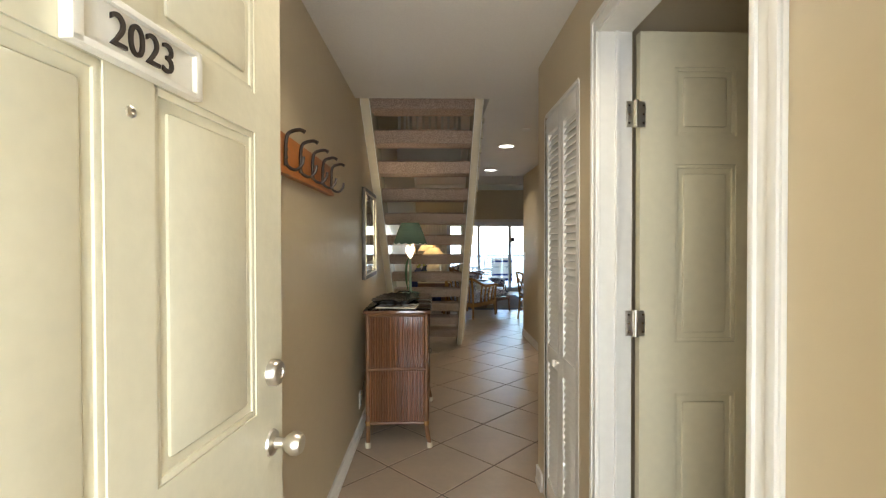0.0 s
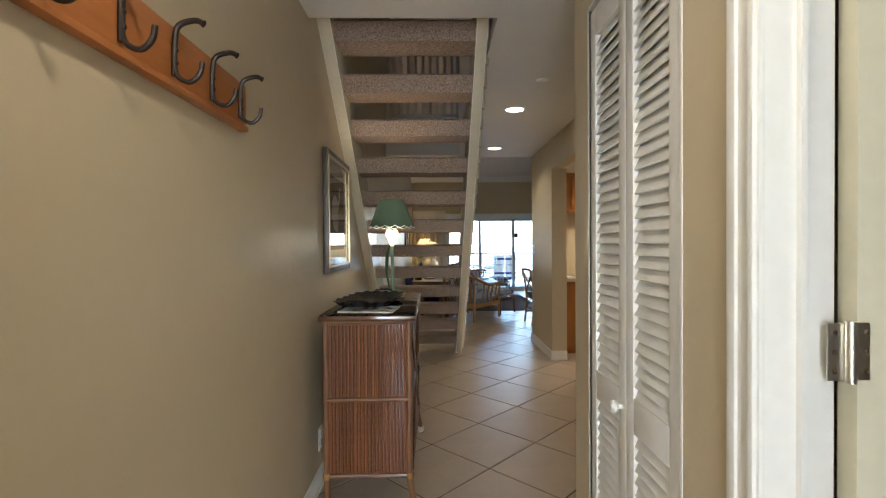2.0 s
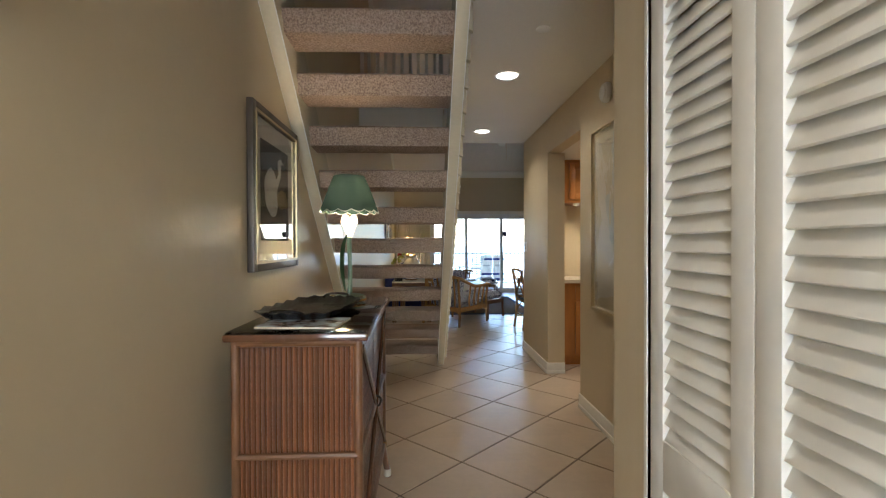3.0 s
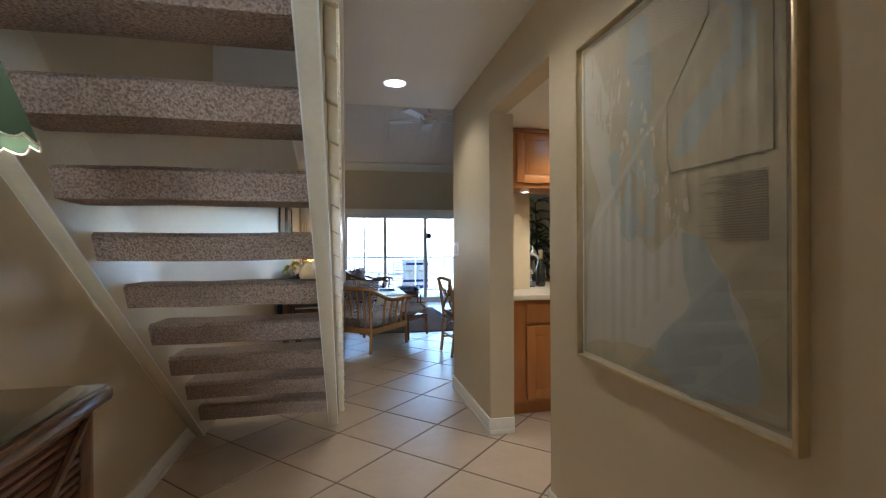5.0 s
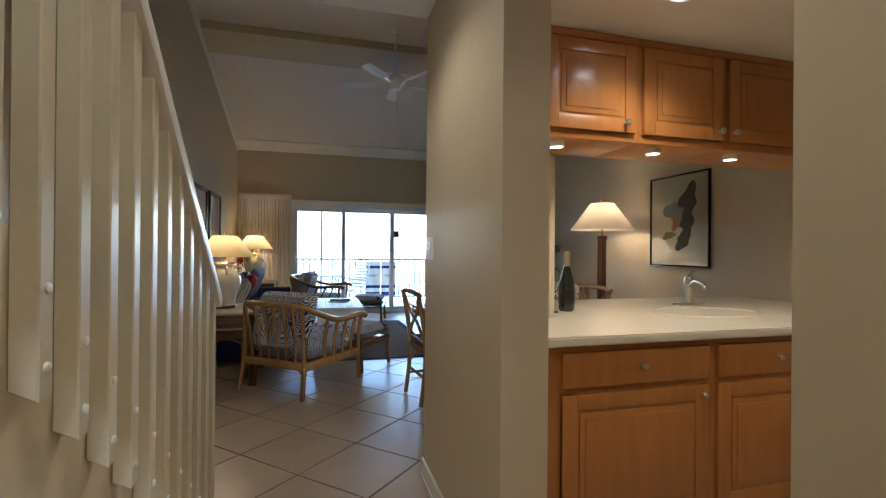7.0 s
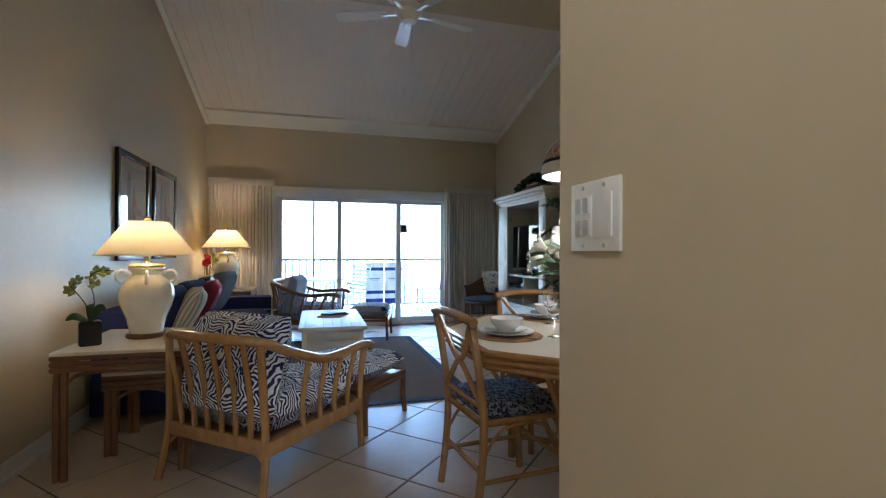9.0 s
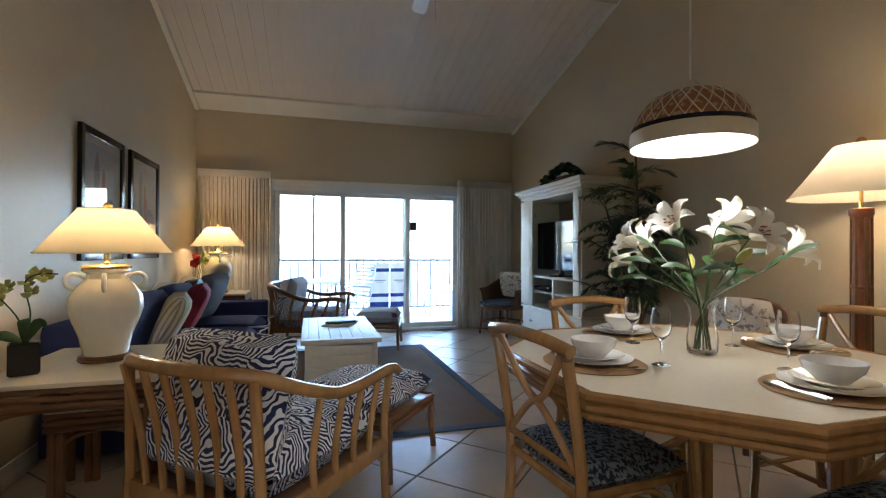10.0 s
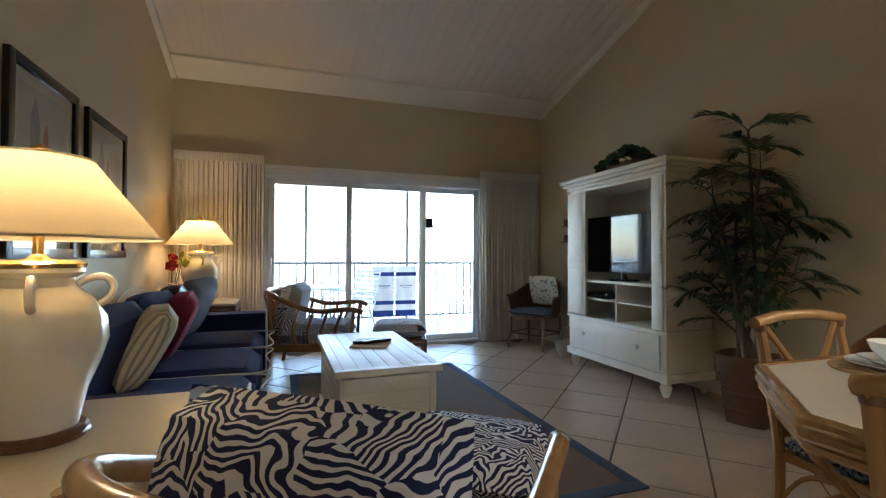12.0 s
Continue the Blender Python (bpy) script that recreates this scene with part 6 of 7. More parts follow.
part("tray_front", box(4.557, 4.561, 12.02, 12.2, 0.725, 0.74, 0.001), CHARCOAL, dv)


def palm_frond(rnd, base, heading, rise, length):
    """One arching feather frond: a drooping midrib with narrow leaflets on both sides."""
    bm = bmesh.new()
    h = Vector((math.cos(heading), math.sin(heading), 0))
    rib = []
    steps = 12
    p, a = Vector(base), rise
    for k in range(steps + 1):
        rib.append(p.copy())
        p = p + (h * math.cos(a) + Vector((0, 0, math.sin(a)))) * length / steps
        a -= 0.065 + 0.05 * rnd.random()
    tube(rib, [0.0045 * (1 - 0.75 * k / steps) for k in range(steps + 1)], 5, bm)
    for k in range(3, steps + 1):
        d = (rib[k] - rib[k - 1]).normalized()
        side = d.cross(Vector((0, 0, 1))).normalized()
        f = (k - 3) / (steps - 3)
        for half in (0.0, 0.5):
            o = rib[k - 1].lerp(rib[k], half)
            for sg in (-1, 1):
                ln = length * 0.50 * (0.70 + 0.75 * f - 0.95 * f * f) * rnd.uniform(0.85, 1.15)
                v = (d * (0.62 + 0.5 * f) + side * sg * (0.95 - 0.45 * f) + Vector((0, 0, rnd.uniform(-0.22, 0.25)))).normalized()
                w = v.cross(Vector((0, 0, 1))).normalized() * rnd.uniform(0.007, 0.0105)
                drop = Vector((0, 0, -0.12 * ln))
                m1, m2 = o + v * ln * 0.35, o + v * ln * 0.7 + drop * 0.35
                q = [bm.verts.new(c) for c in (o, m1 + w, m1 - w, m2 + w * 0.8, m2 - w * 0.8, o + v * ln + drop)]
                bm.faces.new((q[0], q[1], q[2]))
                bm.faces.new((q[1], q[3], q[4], q[2]))
                bm.faces.new((q[3], q[5], q[4]))
    return bm


def palm():
    rnd = random.Random(21)
    p = thing("potted_palm", "tall feathery palm with dark green fronds in a woven basket pot", "plant")
    x, y = 4.62, 10.62
    bm = bmesh.new()
    rings = []
    for f, z in ((0.70, 0.0), (0.72, 0.02), (0.84, 0.2), (0.96, 0.40), (1.04, 0.42), (1.04, 0.455), (0.92, 0.455), (0.88, 0.39)):
        ring = []
        for k in range(32):
            a = 2 * math.pi * k / 32
            r = 0.18 * f / max(abs(math.cos(a)), abs(math.sin(a))) ** 0.55
            ring.append(bm.verts.new((x + r * math.cos(a + 0.4), y + r * math.sin(a + 0.4), z)))
        rings.append(ring)
    for a, b in zip(rings, rings[1:]):
        for k in range(32):
            bm.faces.new((a[k], a[(k + 1) % 32], b[(k + 1) % 32], b[k]))
    bm.faces.new(rings[0][::-1])
    bm.faces.new(rings[-1])
    part("basket_pot", bm, BASKET, p, "brown woven square pot")
    for z in (0.10, 0.21, 0.32):
        f = 0.72 + 0.6 * z
        part("woven_band", tube([(x + 0.18 * f * 1.01 / max(abs(math.cos(a)), abs(math.sin(a))) ** 0.55 * math.cos(a + 0.4), y + 0.18 * f * 1.01 / max(abs(math.cos(a)), abs(math.sin(a))) ** 0.55 * math.sin(a + 0.4), z) for a in [2 * math.pi * k / 32 for k in range(32)]], 0.006, 6, closed=True), BASKET, p)
    tops = ((0.03, 0.02, 1.98), (-0.20, 0.10, 1.52), (0.12, -0.20, 1.36), (-0.10, -0.16, 1.66), (0.14, 0.20, 1.46), (-0.22, -0.02, 1.10), (0.06, -0.26, 1.00), (0.02, 0.26, 0.88), (-0.16, 0.16, 0.74))
    for k, (dx, dy, zt) in enumerate(tops):
        a = k * 0.7
        stem = curve([(x + 0.07 * math.cos(a), y + 0.07 * math.sin(a), 0.38), (x + 0.4 * dx + 0.05 * math.cos(a), y + 0.4 * dy + 0.05 * math.sin(a), 0.38 + 0.5 * (zt - 0.38)), (x + dx, y + dy, zt)], 8)
        part("cane", tube(stem, [0.014 - 0.006 * i / (len(stem) - 1) for i in range(len(stem))], 7), STEM, p)
        n = 11 if zt > 1.2 else 8
        for j in range(n):
            base = stem[len(stem) - 1 - (j // 3) * 2]
            heading = j * 2.4 + k * 1.3 + rnd.uniform(-0.3, 0.3)
            fr = palm_frond(rnd, base, heading, rnd.uniform(0.05, 1.05), rnd.uniform(0.27, 0.38))
            for v in fr.verts:
                v.co.x = min(v.co.x, 4.968 + 0.01 * math.sin(40 * v.co.z))
                if v.co.z < 1.93 and v.co.y > 11.09 and v.co.x > 4.37:
                    v.co.y = 11.09 + 0.004 * math.sin(50 * v.co.z)
            part("frond", fr, LEAF, p)


palm()


def ivy():
    rnd = random.Random(9)
    p = thing("ivy_basket", "trailing green ivy in a low basket on the armoire", "plant")
    part("basket", moved(lathe([(0.0, 0), (0.11, 0.0), (0.13, 0.09), (0.12, 0.09), (0.1, 0.05), (0, 0.05)], seg=20), pose(4.68, 11.85, 1.8905) @ Matrix.Diagonal((1, 1.9, 1, 1))), BASKET, p)
    for k in range(140):
        a, r = rnd.uniform(0, 6.28), rnd.uniform(0.0, 1) ** 0.6
        c = Vector((4.66 + 0.17 * r * math.cos(a), 11.85 + 0.36 * r * math.sin(a), 1.93 + 0.17 * (1 - r * r) + rnd.uniform(-0.02, 0.04)))
        s = rnd.uniform(0.032, 0.055)
        bm = bmesh.new()
        vs = [bm.verts.new(Vector(q) * s) for q in ((0, -1, 0), (0.7, -0.5, 0.15), (0.9, 0.3, 0.1), (0.35, 0.5, 0), (0, 1.2, -0.25), (-0.35, 0.5, 0), (-0.9, 0.3, 0.1), (-0.7, -0.5, 0.15))]
        bm.faces.new(vs)
        part("leaf", moved(bm, Matrix.Translation(c) @ Euler((rnd.uniform(-0.9, 0.9), rnd.uniform(-0.9, 0.9), rnd.uniform(0, 6.28))).to_matrix().to_4x4()), LEAF, p)


ivy()


def abstract(p, x, out, y0, y1, z0, z1):
    w, h = y1 - y0, z1 - z0
    blot(p, "sheet", x, out, [(y0, z0), (y1, z0), (y1, z1), (y0, z1)], mat("drawing_paper", (0.55, 0.53, 0.50), 0.8), 0)
    blot(p, "figure_shape", x, out, ragged(y0 + 0.32 * w, z0 + 0.6 * h, 0.10 * w, 0.30 * h, 5, rough=0.4), INK_GREY, 1)
    blot(p, "figure_shape", x, out, ragged(y0 + 0.55 * w, z0 + 0.52 * h, 0.09 * w, 0.22 * h, 9, rough=0.5), INK_RED, 1)
    blot(p, "figure_shape", x, out, ragged(y0 + 0.7 * w, z0 + 0.45 * h, 0.14 * w, 0.06 * h, 7, rough=0.5), INK_GREY, 2)


picture("wall_picture", "black framed beach drawing above the sofa", XL, 1, 10.75, 11.46, 1.09, 1.985, BLACK, abstract, 0.05, 0.05, 0.03, group="drawings above the sofa")
picture("wall_picture", "black framed beach drawing above the sofa", XL, 1, 11.60, 12.33, 1.09, 1.985, BLACK, abstract, 0.05, 0.05, 0.03, group="drawings above the sofa")


def collage(p, x, out, y0, y1, z0, z1):
    w, h = y1 - y0, z1 - z0
    blot(p, "sheet", x, out, [(y0, z0), (y1, z0), (y1, z1), (y0, z1)], PAPER, 0)
    for k, (u, v, a, b, m) in enumerate(((0.3, 0.75, 0.2, 0.2, INK_DARK), (0.35, 0.5, 0.18, 0.2, INK_DARK), (0.6, 0.62, 0.2, 0.14, INK_GREY), (0.55, 0.45, 0.1, 0.08, INK_RED), (0.4, 0.22, 0.14, 0.12, INK_DARK), (0.7, 0.3, 0.15, 0.05, INK_GOLD))):
        blot(p, "paint_patch", x, out, ragged(y0 + u * w, z0 + v * h, a * w, b * h, 30 + k, rough=0.5), m, 1 + k)


picture("abstract_picture", "black framed abstract collage behind the dining table", XR, -1, 7.97, 8.66, 1.10, 1.91, BLACK, collage, 0.014, 0.07, 0.025)


def fan(x, y, z, top, label):
    f = thing("ceiling_fan", label, "ceiling fan")
    part("rod", tube([(x, y, z + 0.10), (x, y, top)], 0.012, 8), WHITE, f)
    part("canopy", lathe([(0.0, 0.0), (0.065, 0.0), (0.05, -0.05), (0.015, -0.07)], (x, y, top), 20), WHITE, f)
    part("motor", lathe([(0.0, -0.08), (0.06, -0.075), (0.085, -0.03), (0.12, 0.0), (0.125, 0.05), (0.08, 0.09), (0.02, 0.12), (0, 0.12)], (x, y, z), 28), WHITE, f)
    for k in range(5):
        m = pose(x, y, z + 0.0, 0, 0, 72 * k + 14)
        part("bracket", moved(box(0.10, 0.24, -0.018, 0.018, -0.012, -0.004, 0.003), m), NICKEL, f)
        part("blade", moved(merged(prism([(0.20, -0.05), (0.62, -0.068), (0.66, -0.045), (0.66, 0.045), (0.62, 0.068), (0.20, 0.05)], -0.004, 0.004, 0.002)), m @ pose(0, 0, 0, 12)), WHITE, f)
    part("pull_chain", tube([(x + 0.03, y, z - 0.07), (x + 0.03, y, z - 0.40)], 0.0025, 5), BRASS, f)


fan(2.83, 10.62, 3.28, vault(10.62) - 0.002, "white five-blade ceiling fan on a rod")


def wicker_chair(label, m, cloth, category="armchair"):
    c = thing("wicker_chair", label, category, "wicker chairs", m)
    bm = bmesh.new()
    # curved woven back and arms in one shell
    n = 18
    rows = []
    for r, z in enumerate((0.40, 0.55, 0.70, 0.82)):
        row = []
        for k in range(n + 1):
            a = math.radians(-20 + 220 * k / n)
            top = 0.62 + 0.22 * max(0, math.sin(a)) ** 1.5
            zz = 0.38 + (top - 0.38) * r / 3
            row.append(bm.verts.new((0.29 * math.cos(a) * (1 + 0.05 * r), -0.27 * math.sin(a) * (1 + 0.08 * r) + 0.02, zz)))
        rows.append(row)
    for a, b in zip(rows, rows[1:]):
        for k in range(n):
            bm.faces.new((a[k], a[k + 1], b[k + 1], b[k]))
    g = bmesh.ops.extrude_face_region(bm, geom=list(bm.faces))
    for v in g["geom"]:
        if isinstance(v, bmesh.types.BMVert):
            v.co.x *= 0.955
            v.co.y *= 0.955
    edge = [v.co.copy() for v in rows[-1]]
    part("woven_shell", bm, BASKET, c)
    part("rim", tube(edge, 0.018, 8), RATTAN_D, c)
    part("seat_frame", lathe([(0.0, 0.36), (0.27, 0.36), (0.285, 0.38), (0.27, 0.40), (0.0, 0.40)], (0, 0, 0), 24), RATTAN_D, c)
    for sx in (-1, 1):
        for sy in (-1, 1):
            part("leg", tube([(sx * 0.22, sy * 0.2, 0.37), (sx * 0.225, sy * 0.21, 0.18), (sx * 0.24, sy * 0.23, 0)], 0.017, 8), RATTAN_D, c)
    part("stretcher", tube([(0.225, 0.215, 0.18), (0.225, -0.215, 0.18), (-0.225, -0.215, 0.18), (-0.225, 0.215, 0.18)], 0.010, 6, closed=True), RATTAN_D, c)
    part("seat_cushion", moved(cushion(0.5, 0.48, 0.09, 0.3), pose(0, 0.02, 0.435)), cloth, c, "printed seat cushion")
    return c


wicker_chair("dark wicker armchair with printed seat in the corner", pose(4.60, 13.36, 0, 0, 0, 118), FROND2)
wicker_chair("brown wicker armchair beside the floor lamp", pose(4.55, 9.62, 0, 0, 0, 100), TOILE)
for px, py, rz in ((4.74, 13.42, 118), (4.68, 9.64, 100)):
    ob = solo("throw_pillow", cushion(0.42, 0.40, 0.14, 0.5), TOILE, "pale scribble-print pillow on a wicker chair", "pillow", "wicker chair pillows")
    ob.matrix_world = pose(px, py, 0.685, 0, 0, rz) @ pose(0, -0.02, 0, 76)
bs = thing("basket", "pale woven handled basket on the floor", "basket")
part("bowl", moved(lathe([(0.0, 0.0), (0.085, 0.0), (0.12, 0.10), (0.135, 0.16), (0.125, 0.16), (0.11, 0.10), (0.08, 0.012), (0.0, 0.012)], seg=24), pose(4.64, 12.76, 0)), BASKET2, bs)
part("handle", tube(curve([(4.64, 12.63, 0.15), (4.64, 12.66, 0.28), (4.64, 12.76, 0.34), (4.64, 12.86, 0.28), (4.64, 12.89, 0.15)]), 0.009, 6), BASKET2, bs)
ws = thing("wall_shelf", "small dark carved wall ornament by the curtain", "ornament")
for k in range(2):
    part("ledge", box(4.90, 4.987, 13.05, 13.26, 1.28 + 0.19 * k, 1.295 + 0.19 * k, 0.003), RATTAN_D, ws)
    for j in range(4):
        part("bracket", box(4.93, 4.987, 13.06 + 0.055 * j, 13.085 + 0.055 * j, 1.296 + 0.19 * k, 1.34 + 0.19 * k + 0.04 * (j % 2), 0.003), RATTAN_D, ws)

# ---- dining corner ----
DX, DY, DZ = 3.45, 8.75, 0.755


def dining_table():
    t = thing("dining_table", "octagonal cream-topped rattan dining table", "dining table")
    o = lambda s: [(DX + s * a, DY + s * b) for a, b in ((0.72, 0.32), (0.34, 0.70), (-0.34, 0.70), (-0.72, 0.32), (-0.72, -0.32), (-0.34, -0.70), (0.34, -0.70), (0.72, -0.32))]
    part("top", prism(o(0.965), DZ - 0.02, DZ, 0.002), LAMINATE, t, "cream laminate top")
    for k, (s, z, r) in enumerate(((0.985, DZ - 0.012, 0.017), (0.985, DZ - 0.042, 0.016), (0.975, DZ - 0.07, 0.015))):
        part("edge_band", tube([(a, b, z) for a, b in o(s)], r, 8, closed=True), RATTAN, t, "bent rattan edge")
    for sx in (-1, 1):
        for sy in (-1, 1):
            x, y = DX + sx * 0.30, DY + sy * 0.30
            part("leg", merged(tube([(x - 0.02, y, 0), (x - 0.02, y, DZ - 0.08)], 0.021, 8), tube([(x + 0.02, y, 0), (x + 0.02, y, DZ - 0.08)], 0.021, 8)), RATTAN, t)
            part("brace", tube([(x, y, 0.30), (x + sx * 0.22, y + sy * 0.2, DZ - 0.075)], 0.015, 8), RATTAN, t)
    for a, b in (((-1, -1), (1, 1)), ((-1, 1), (1, -1))):
        part("cross_brace", tube([(DX + a[0] * 0.3, DY + a[1] * 0.3, 0.12), (DX + b[0] * 0.3, DY + b[1] * 0.3, 0.12 + 0.02 * (a[1] > 0))], 0.016, 8), RATTAN, t)
        part("diagonal", tube([(DX + a[0] * 0.3, DY + a[1] * 0.3, 0.14), (DX + a[0] * 0.3, DY + b[1] * 0.3, 0.6)], 0.014, 8), RATTAN, t)


dining_table()


def dining_chair(m, label):
    """Forward along y; crossed bamboo back and a spotted blue seat."""
    c = thing("dining_chair", label, "chair", "chairs round the dining table", m)
    w = 0.205
    for sx in (-1, 1):
        part("back_post", tube(curve([(sx * w, -0.235, 0.0), (sx * w, -0.205, 0.25), (sx * w, -0.20, 0.46), (sx * (w + 0.004), -0.225, 0.66), (sx * (w + 0.006), -0.265, 0.88)]), 0.019, 8), RATTAN, c)
        part("front_leg", tube(curve([(sx * 0.20, 0.205, 0.43), (sx * 0.20, 0.21, 0.2), (sx * 0.205, 0.225, 0.0)]), 0.018, 8), RATTAN, c)
        part("side_stretcher", tube([(sx * 0.2, -0.21, 0.17), (sx * 0.2, 0.212, 0.17)], 0.011, 6), RATTAN, c)
        part("corner_bow", tube(curve([(sx * 0.2, 0.205, 0.28), (sx * 0.18, 0.19, 0.38), (sx * 0.08, 0.2, 0.41)]), 0.008, 6), RATTAN, c)
        part("side_bow", tube(curve([(sx * 0.2, 0.205, 0.26), (sx * 0.2, 0.1, 0.39), (sx * 0.2, -0.1, 0.39), (sx * 0.2, -0.205, 0.26)]), 0.008, 6), RATTAN, c)
        a = (sx * (w - 0.01), -0.205, 0.50)
        part("back_cross", tube(curve([(sx * (w - 0.01), -0.207, 0.50), (sx * 0.045, -0.222, 0.64), (-sx * 0.06, -0.232, 0.70), (-sx * (w - 0.02), -0.258, 0.855)]), 0.013, 8), RATTAN, c)
        part("binding", lathe([(0.021, 0), (0.0225, 0.012), (0.021, 0.024)], (sx * (w + 0.005), -0.258, 0.842), 10), RATTAN_D, c)
    part("crest_rail", tube(curve([(-w - 0.03, -0.262, 0.872), (-0.1, -0.275, 0.89), (0.1, -0.275, 0.89), (w + 0.03, -0.262, 0.872)]), 0.021, 10), RATTAN, c)
    part("lower_rail", tube([(-w, -0.203, 0.495), (w, -0.203, 0.495)], 0.013, 8), RATTAN, c)
    part("stretcher", tube([(-0.2, -0.21, 0.22), (0.2, -0.21, 0.22)], 0.011, 6), RATTAN, c)
    part("stretcher", tube([(-0.2, 0.212, 0.22), (0.2, 0.212, 0.22)], 0.011, 6), RATTAN, c)
    part("seat_frame", tube([(0.205, 0.215, 0.425), (0.2, -0.20, 0.425), (-0.2, -0.20, 0.425), (-0.205, 0.215, 0.425)], 0.016, 8, closed=True), RATTAN, c)
    part("seat", moved(cushion(0.43, 0.44, 0.10, 0.28), pose(0, 0.015, 0.462)), LEOPARD, c, "spotted blue seat cushion")
    return c


ch = dining_chair(pose(2.92, 8.70, 0, 0, 0, -84), "bamboo dining chair with crossed back and spotted blue seat")
copy_thing(ch, pose(3.46, 9.28, 0, 0, 0, 180))
copy_thing(ch, pose(3.42, 8.02, 0, 0, 0, 4))
copy_thing(ch, pose(4.18, 8.75, 0, 0, 0, 92))


def pendant():
    x, y, z = DX - 0.02, DY + 0.03, 1.58
    p = thing("pendant_lamp", "lit painted dome pendant lamp over the dining table", "pendant lamp")
    prof = [(0.226, 0.0), (0.228, 0.035), (0.225, 0.062), (0.220, 0.080), (0.206, 0.122), (0.178, 0.165), (0.138, 0.198), (0.128, 0.203), (0.08, 0.225), (0.035, 0.238), (0.024, 0.262), (0.0, 0.264)]
    for a, b, m, lab in ((0, 2, IVORY, "cream rim band"), (2, 3, DKBLUE, "dark blue band"), (3, 6, RUST, "red lattice band"), (6, 7, DKBLUE, "dark blue band"), (7, 11, IVORY, "cream crown")):
        part("shade_band", lathe(prof[a:b + 1] if a else prof[a:b + 1], (x, y, z), 48, cap=False), m, p, lab)
    for k in range(2):
        n = 26
        for j in range(n):
            a0 = 2 * math.pi * j / n
            pts = [(x + (r + 0.0015) * math.cos(a0 + s), y + (r + 0.0015) * math.sin(a0 + s), z + h) for (r, h), s in zip(prof[3:7], [q * (1 if k else -1) * 0.13 for q in range(4)])]
            part("lattice_line", tube(pts, 0.0022, 4), IVORY, p)
    part("inner_shade", lathe([(0.223, 0.004), (0.216, 0.065), (0.172, 0.155), (0.08, 0.212), (0, 0.225)], (x, y, z), 40, cap=False), PORCELAIN, p, "white inner face")
    part("diffuser", lathe([(0.218, 0.010), (0.1, 0.006), (0.0, 0.005)], (x, y, z), 40, cap=False), glow("lit_diffuser", (1, 0.95, 0.86), 0.6), p, "lit white diffuser")
    part("cord", tube([(x, y, z + 0.26), (x, y, vault(y) - 0.002)], 0.005, 6), WHITE, p)
    lamp("pendant_bulb", "SPOT", look((x, y, z - 0.005), (x, y, 0)), 0.85, (1, 0.86, 0.64), 0.15, angle=radians(150))


pendant()


def floor_lamp():
    x, y = 4.63, 8.93
    f = thing("floor_lamp", "lit floor lamp with cream cone shade and bamboo column", "floor lamp")
    part("foot", lathe([(0.0, 0.0), (0.15, 0.0), (0.15, 0.02), (0.12, 0.04), (0.05, 0.06), (0, 0.06)], (x, y, 0), 24), RATTAN_D, f)
    part("column", lathe([(0.04, 0.05), (0.042, 0.30), (0.05, 0.31), (0.042, 0.32), (0.04, 0.62), (0.05, 0.63), (0.041, 0.64), (0.038, 0.98), (0.046, 0.99), (0.038, 1.0), (0.036, 1.33), (0.05, 1.35), (0.05, 1.38), (0.03, 1.385), (0.0, 1.385)], (x, y, 0), 14), mat("mahogany_cane", (0.20, 0.07, 0.03), 0.35, var=0.35, scale=12, bump=0.2), f, "reddish bamboo column")
    for k in range(6):
        a = k * math.pi / 3
        part("cane_rib", tube([(x + 0.041 * math.cos(a), y + 0.041 * math.sin(a), 0.06), (x + 0.036 * math.cos(a), y + 0.036 * math.sin(a), 1.34)], 0.009, 6), RATTAN_D, f)
    part("neck", tube([(x, y, 1.38), (x, y, 1.47)], 0.009, 8), BRASS, f)
    part("shade", lathe([(0.305, 1.44), (0.25, 1.51), (0.17, 1.62), (0.115, 1.70)], (x, y, 0), 48, cap=False), SHADE2, f, "cream cone shade")
    part("finial", lathe([(0.006, 1.66), (0.008, 1.71), (0.022, 1.715), (0.02, 1.735), (0, 1.745)], (x, y, 0), 12), BRASS, f)
    part("bulb", lathe([(0.0, 1.47), (0.02, 1.48), (0.03, 1.52), (0.02, 1.55), (0, 1.56)], (x, y, 0), 14), BULB, f)
    lamp("floor_lamp_bulb", "POINT", pose(x, y, 1.55), 0.85, WARM, 0.05)


floor_lamp()


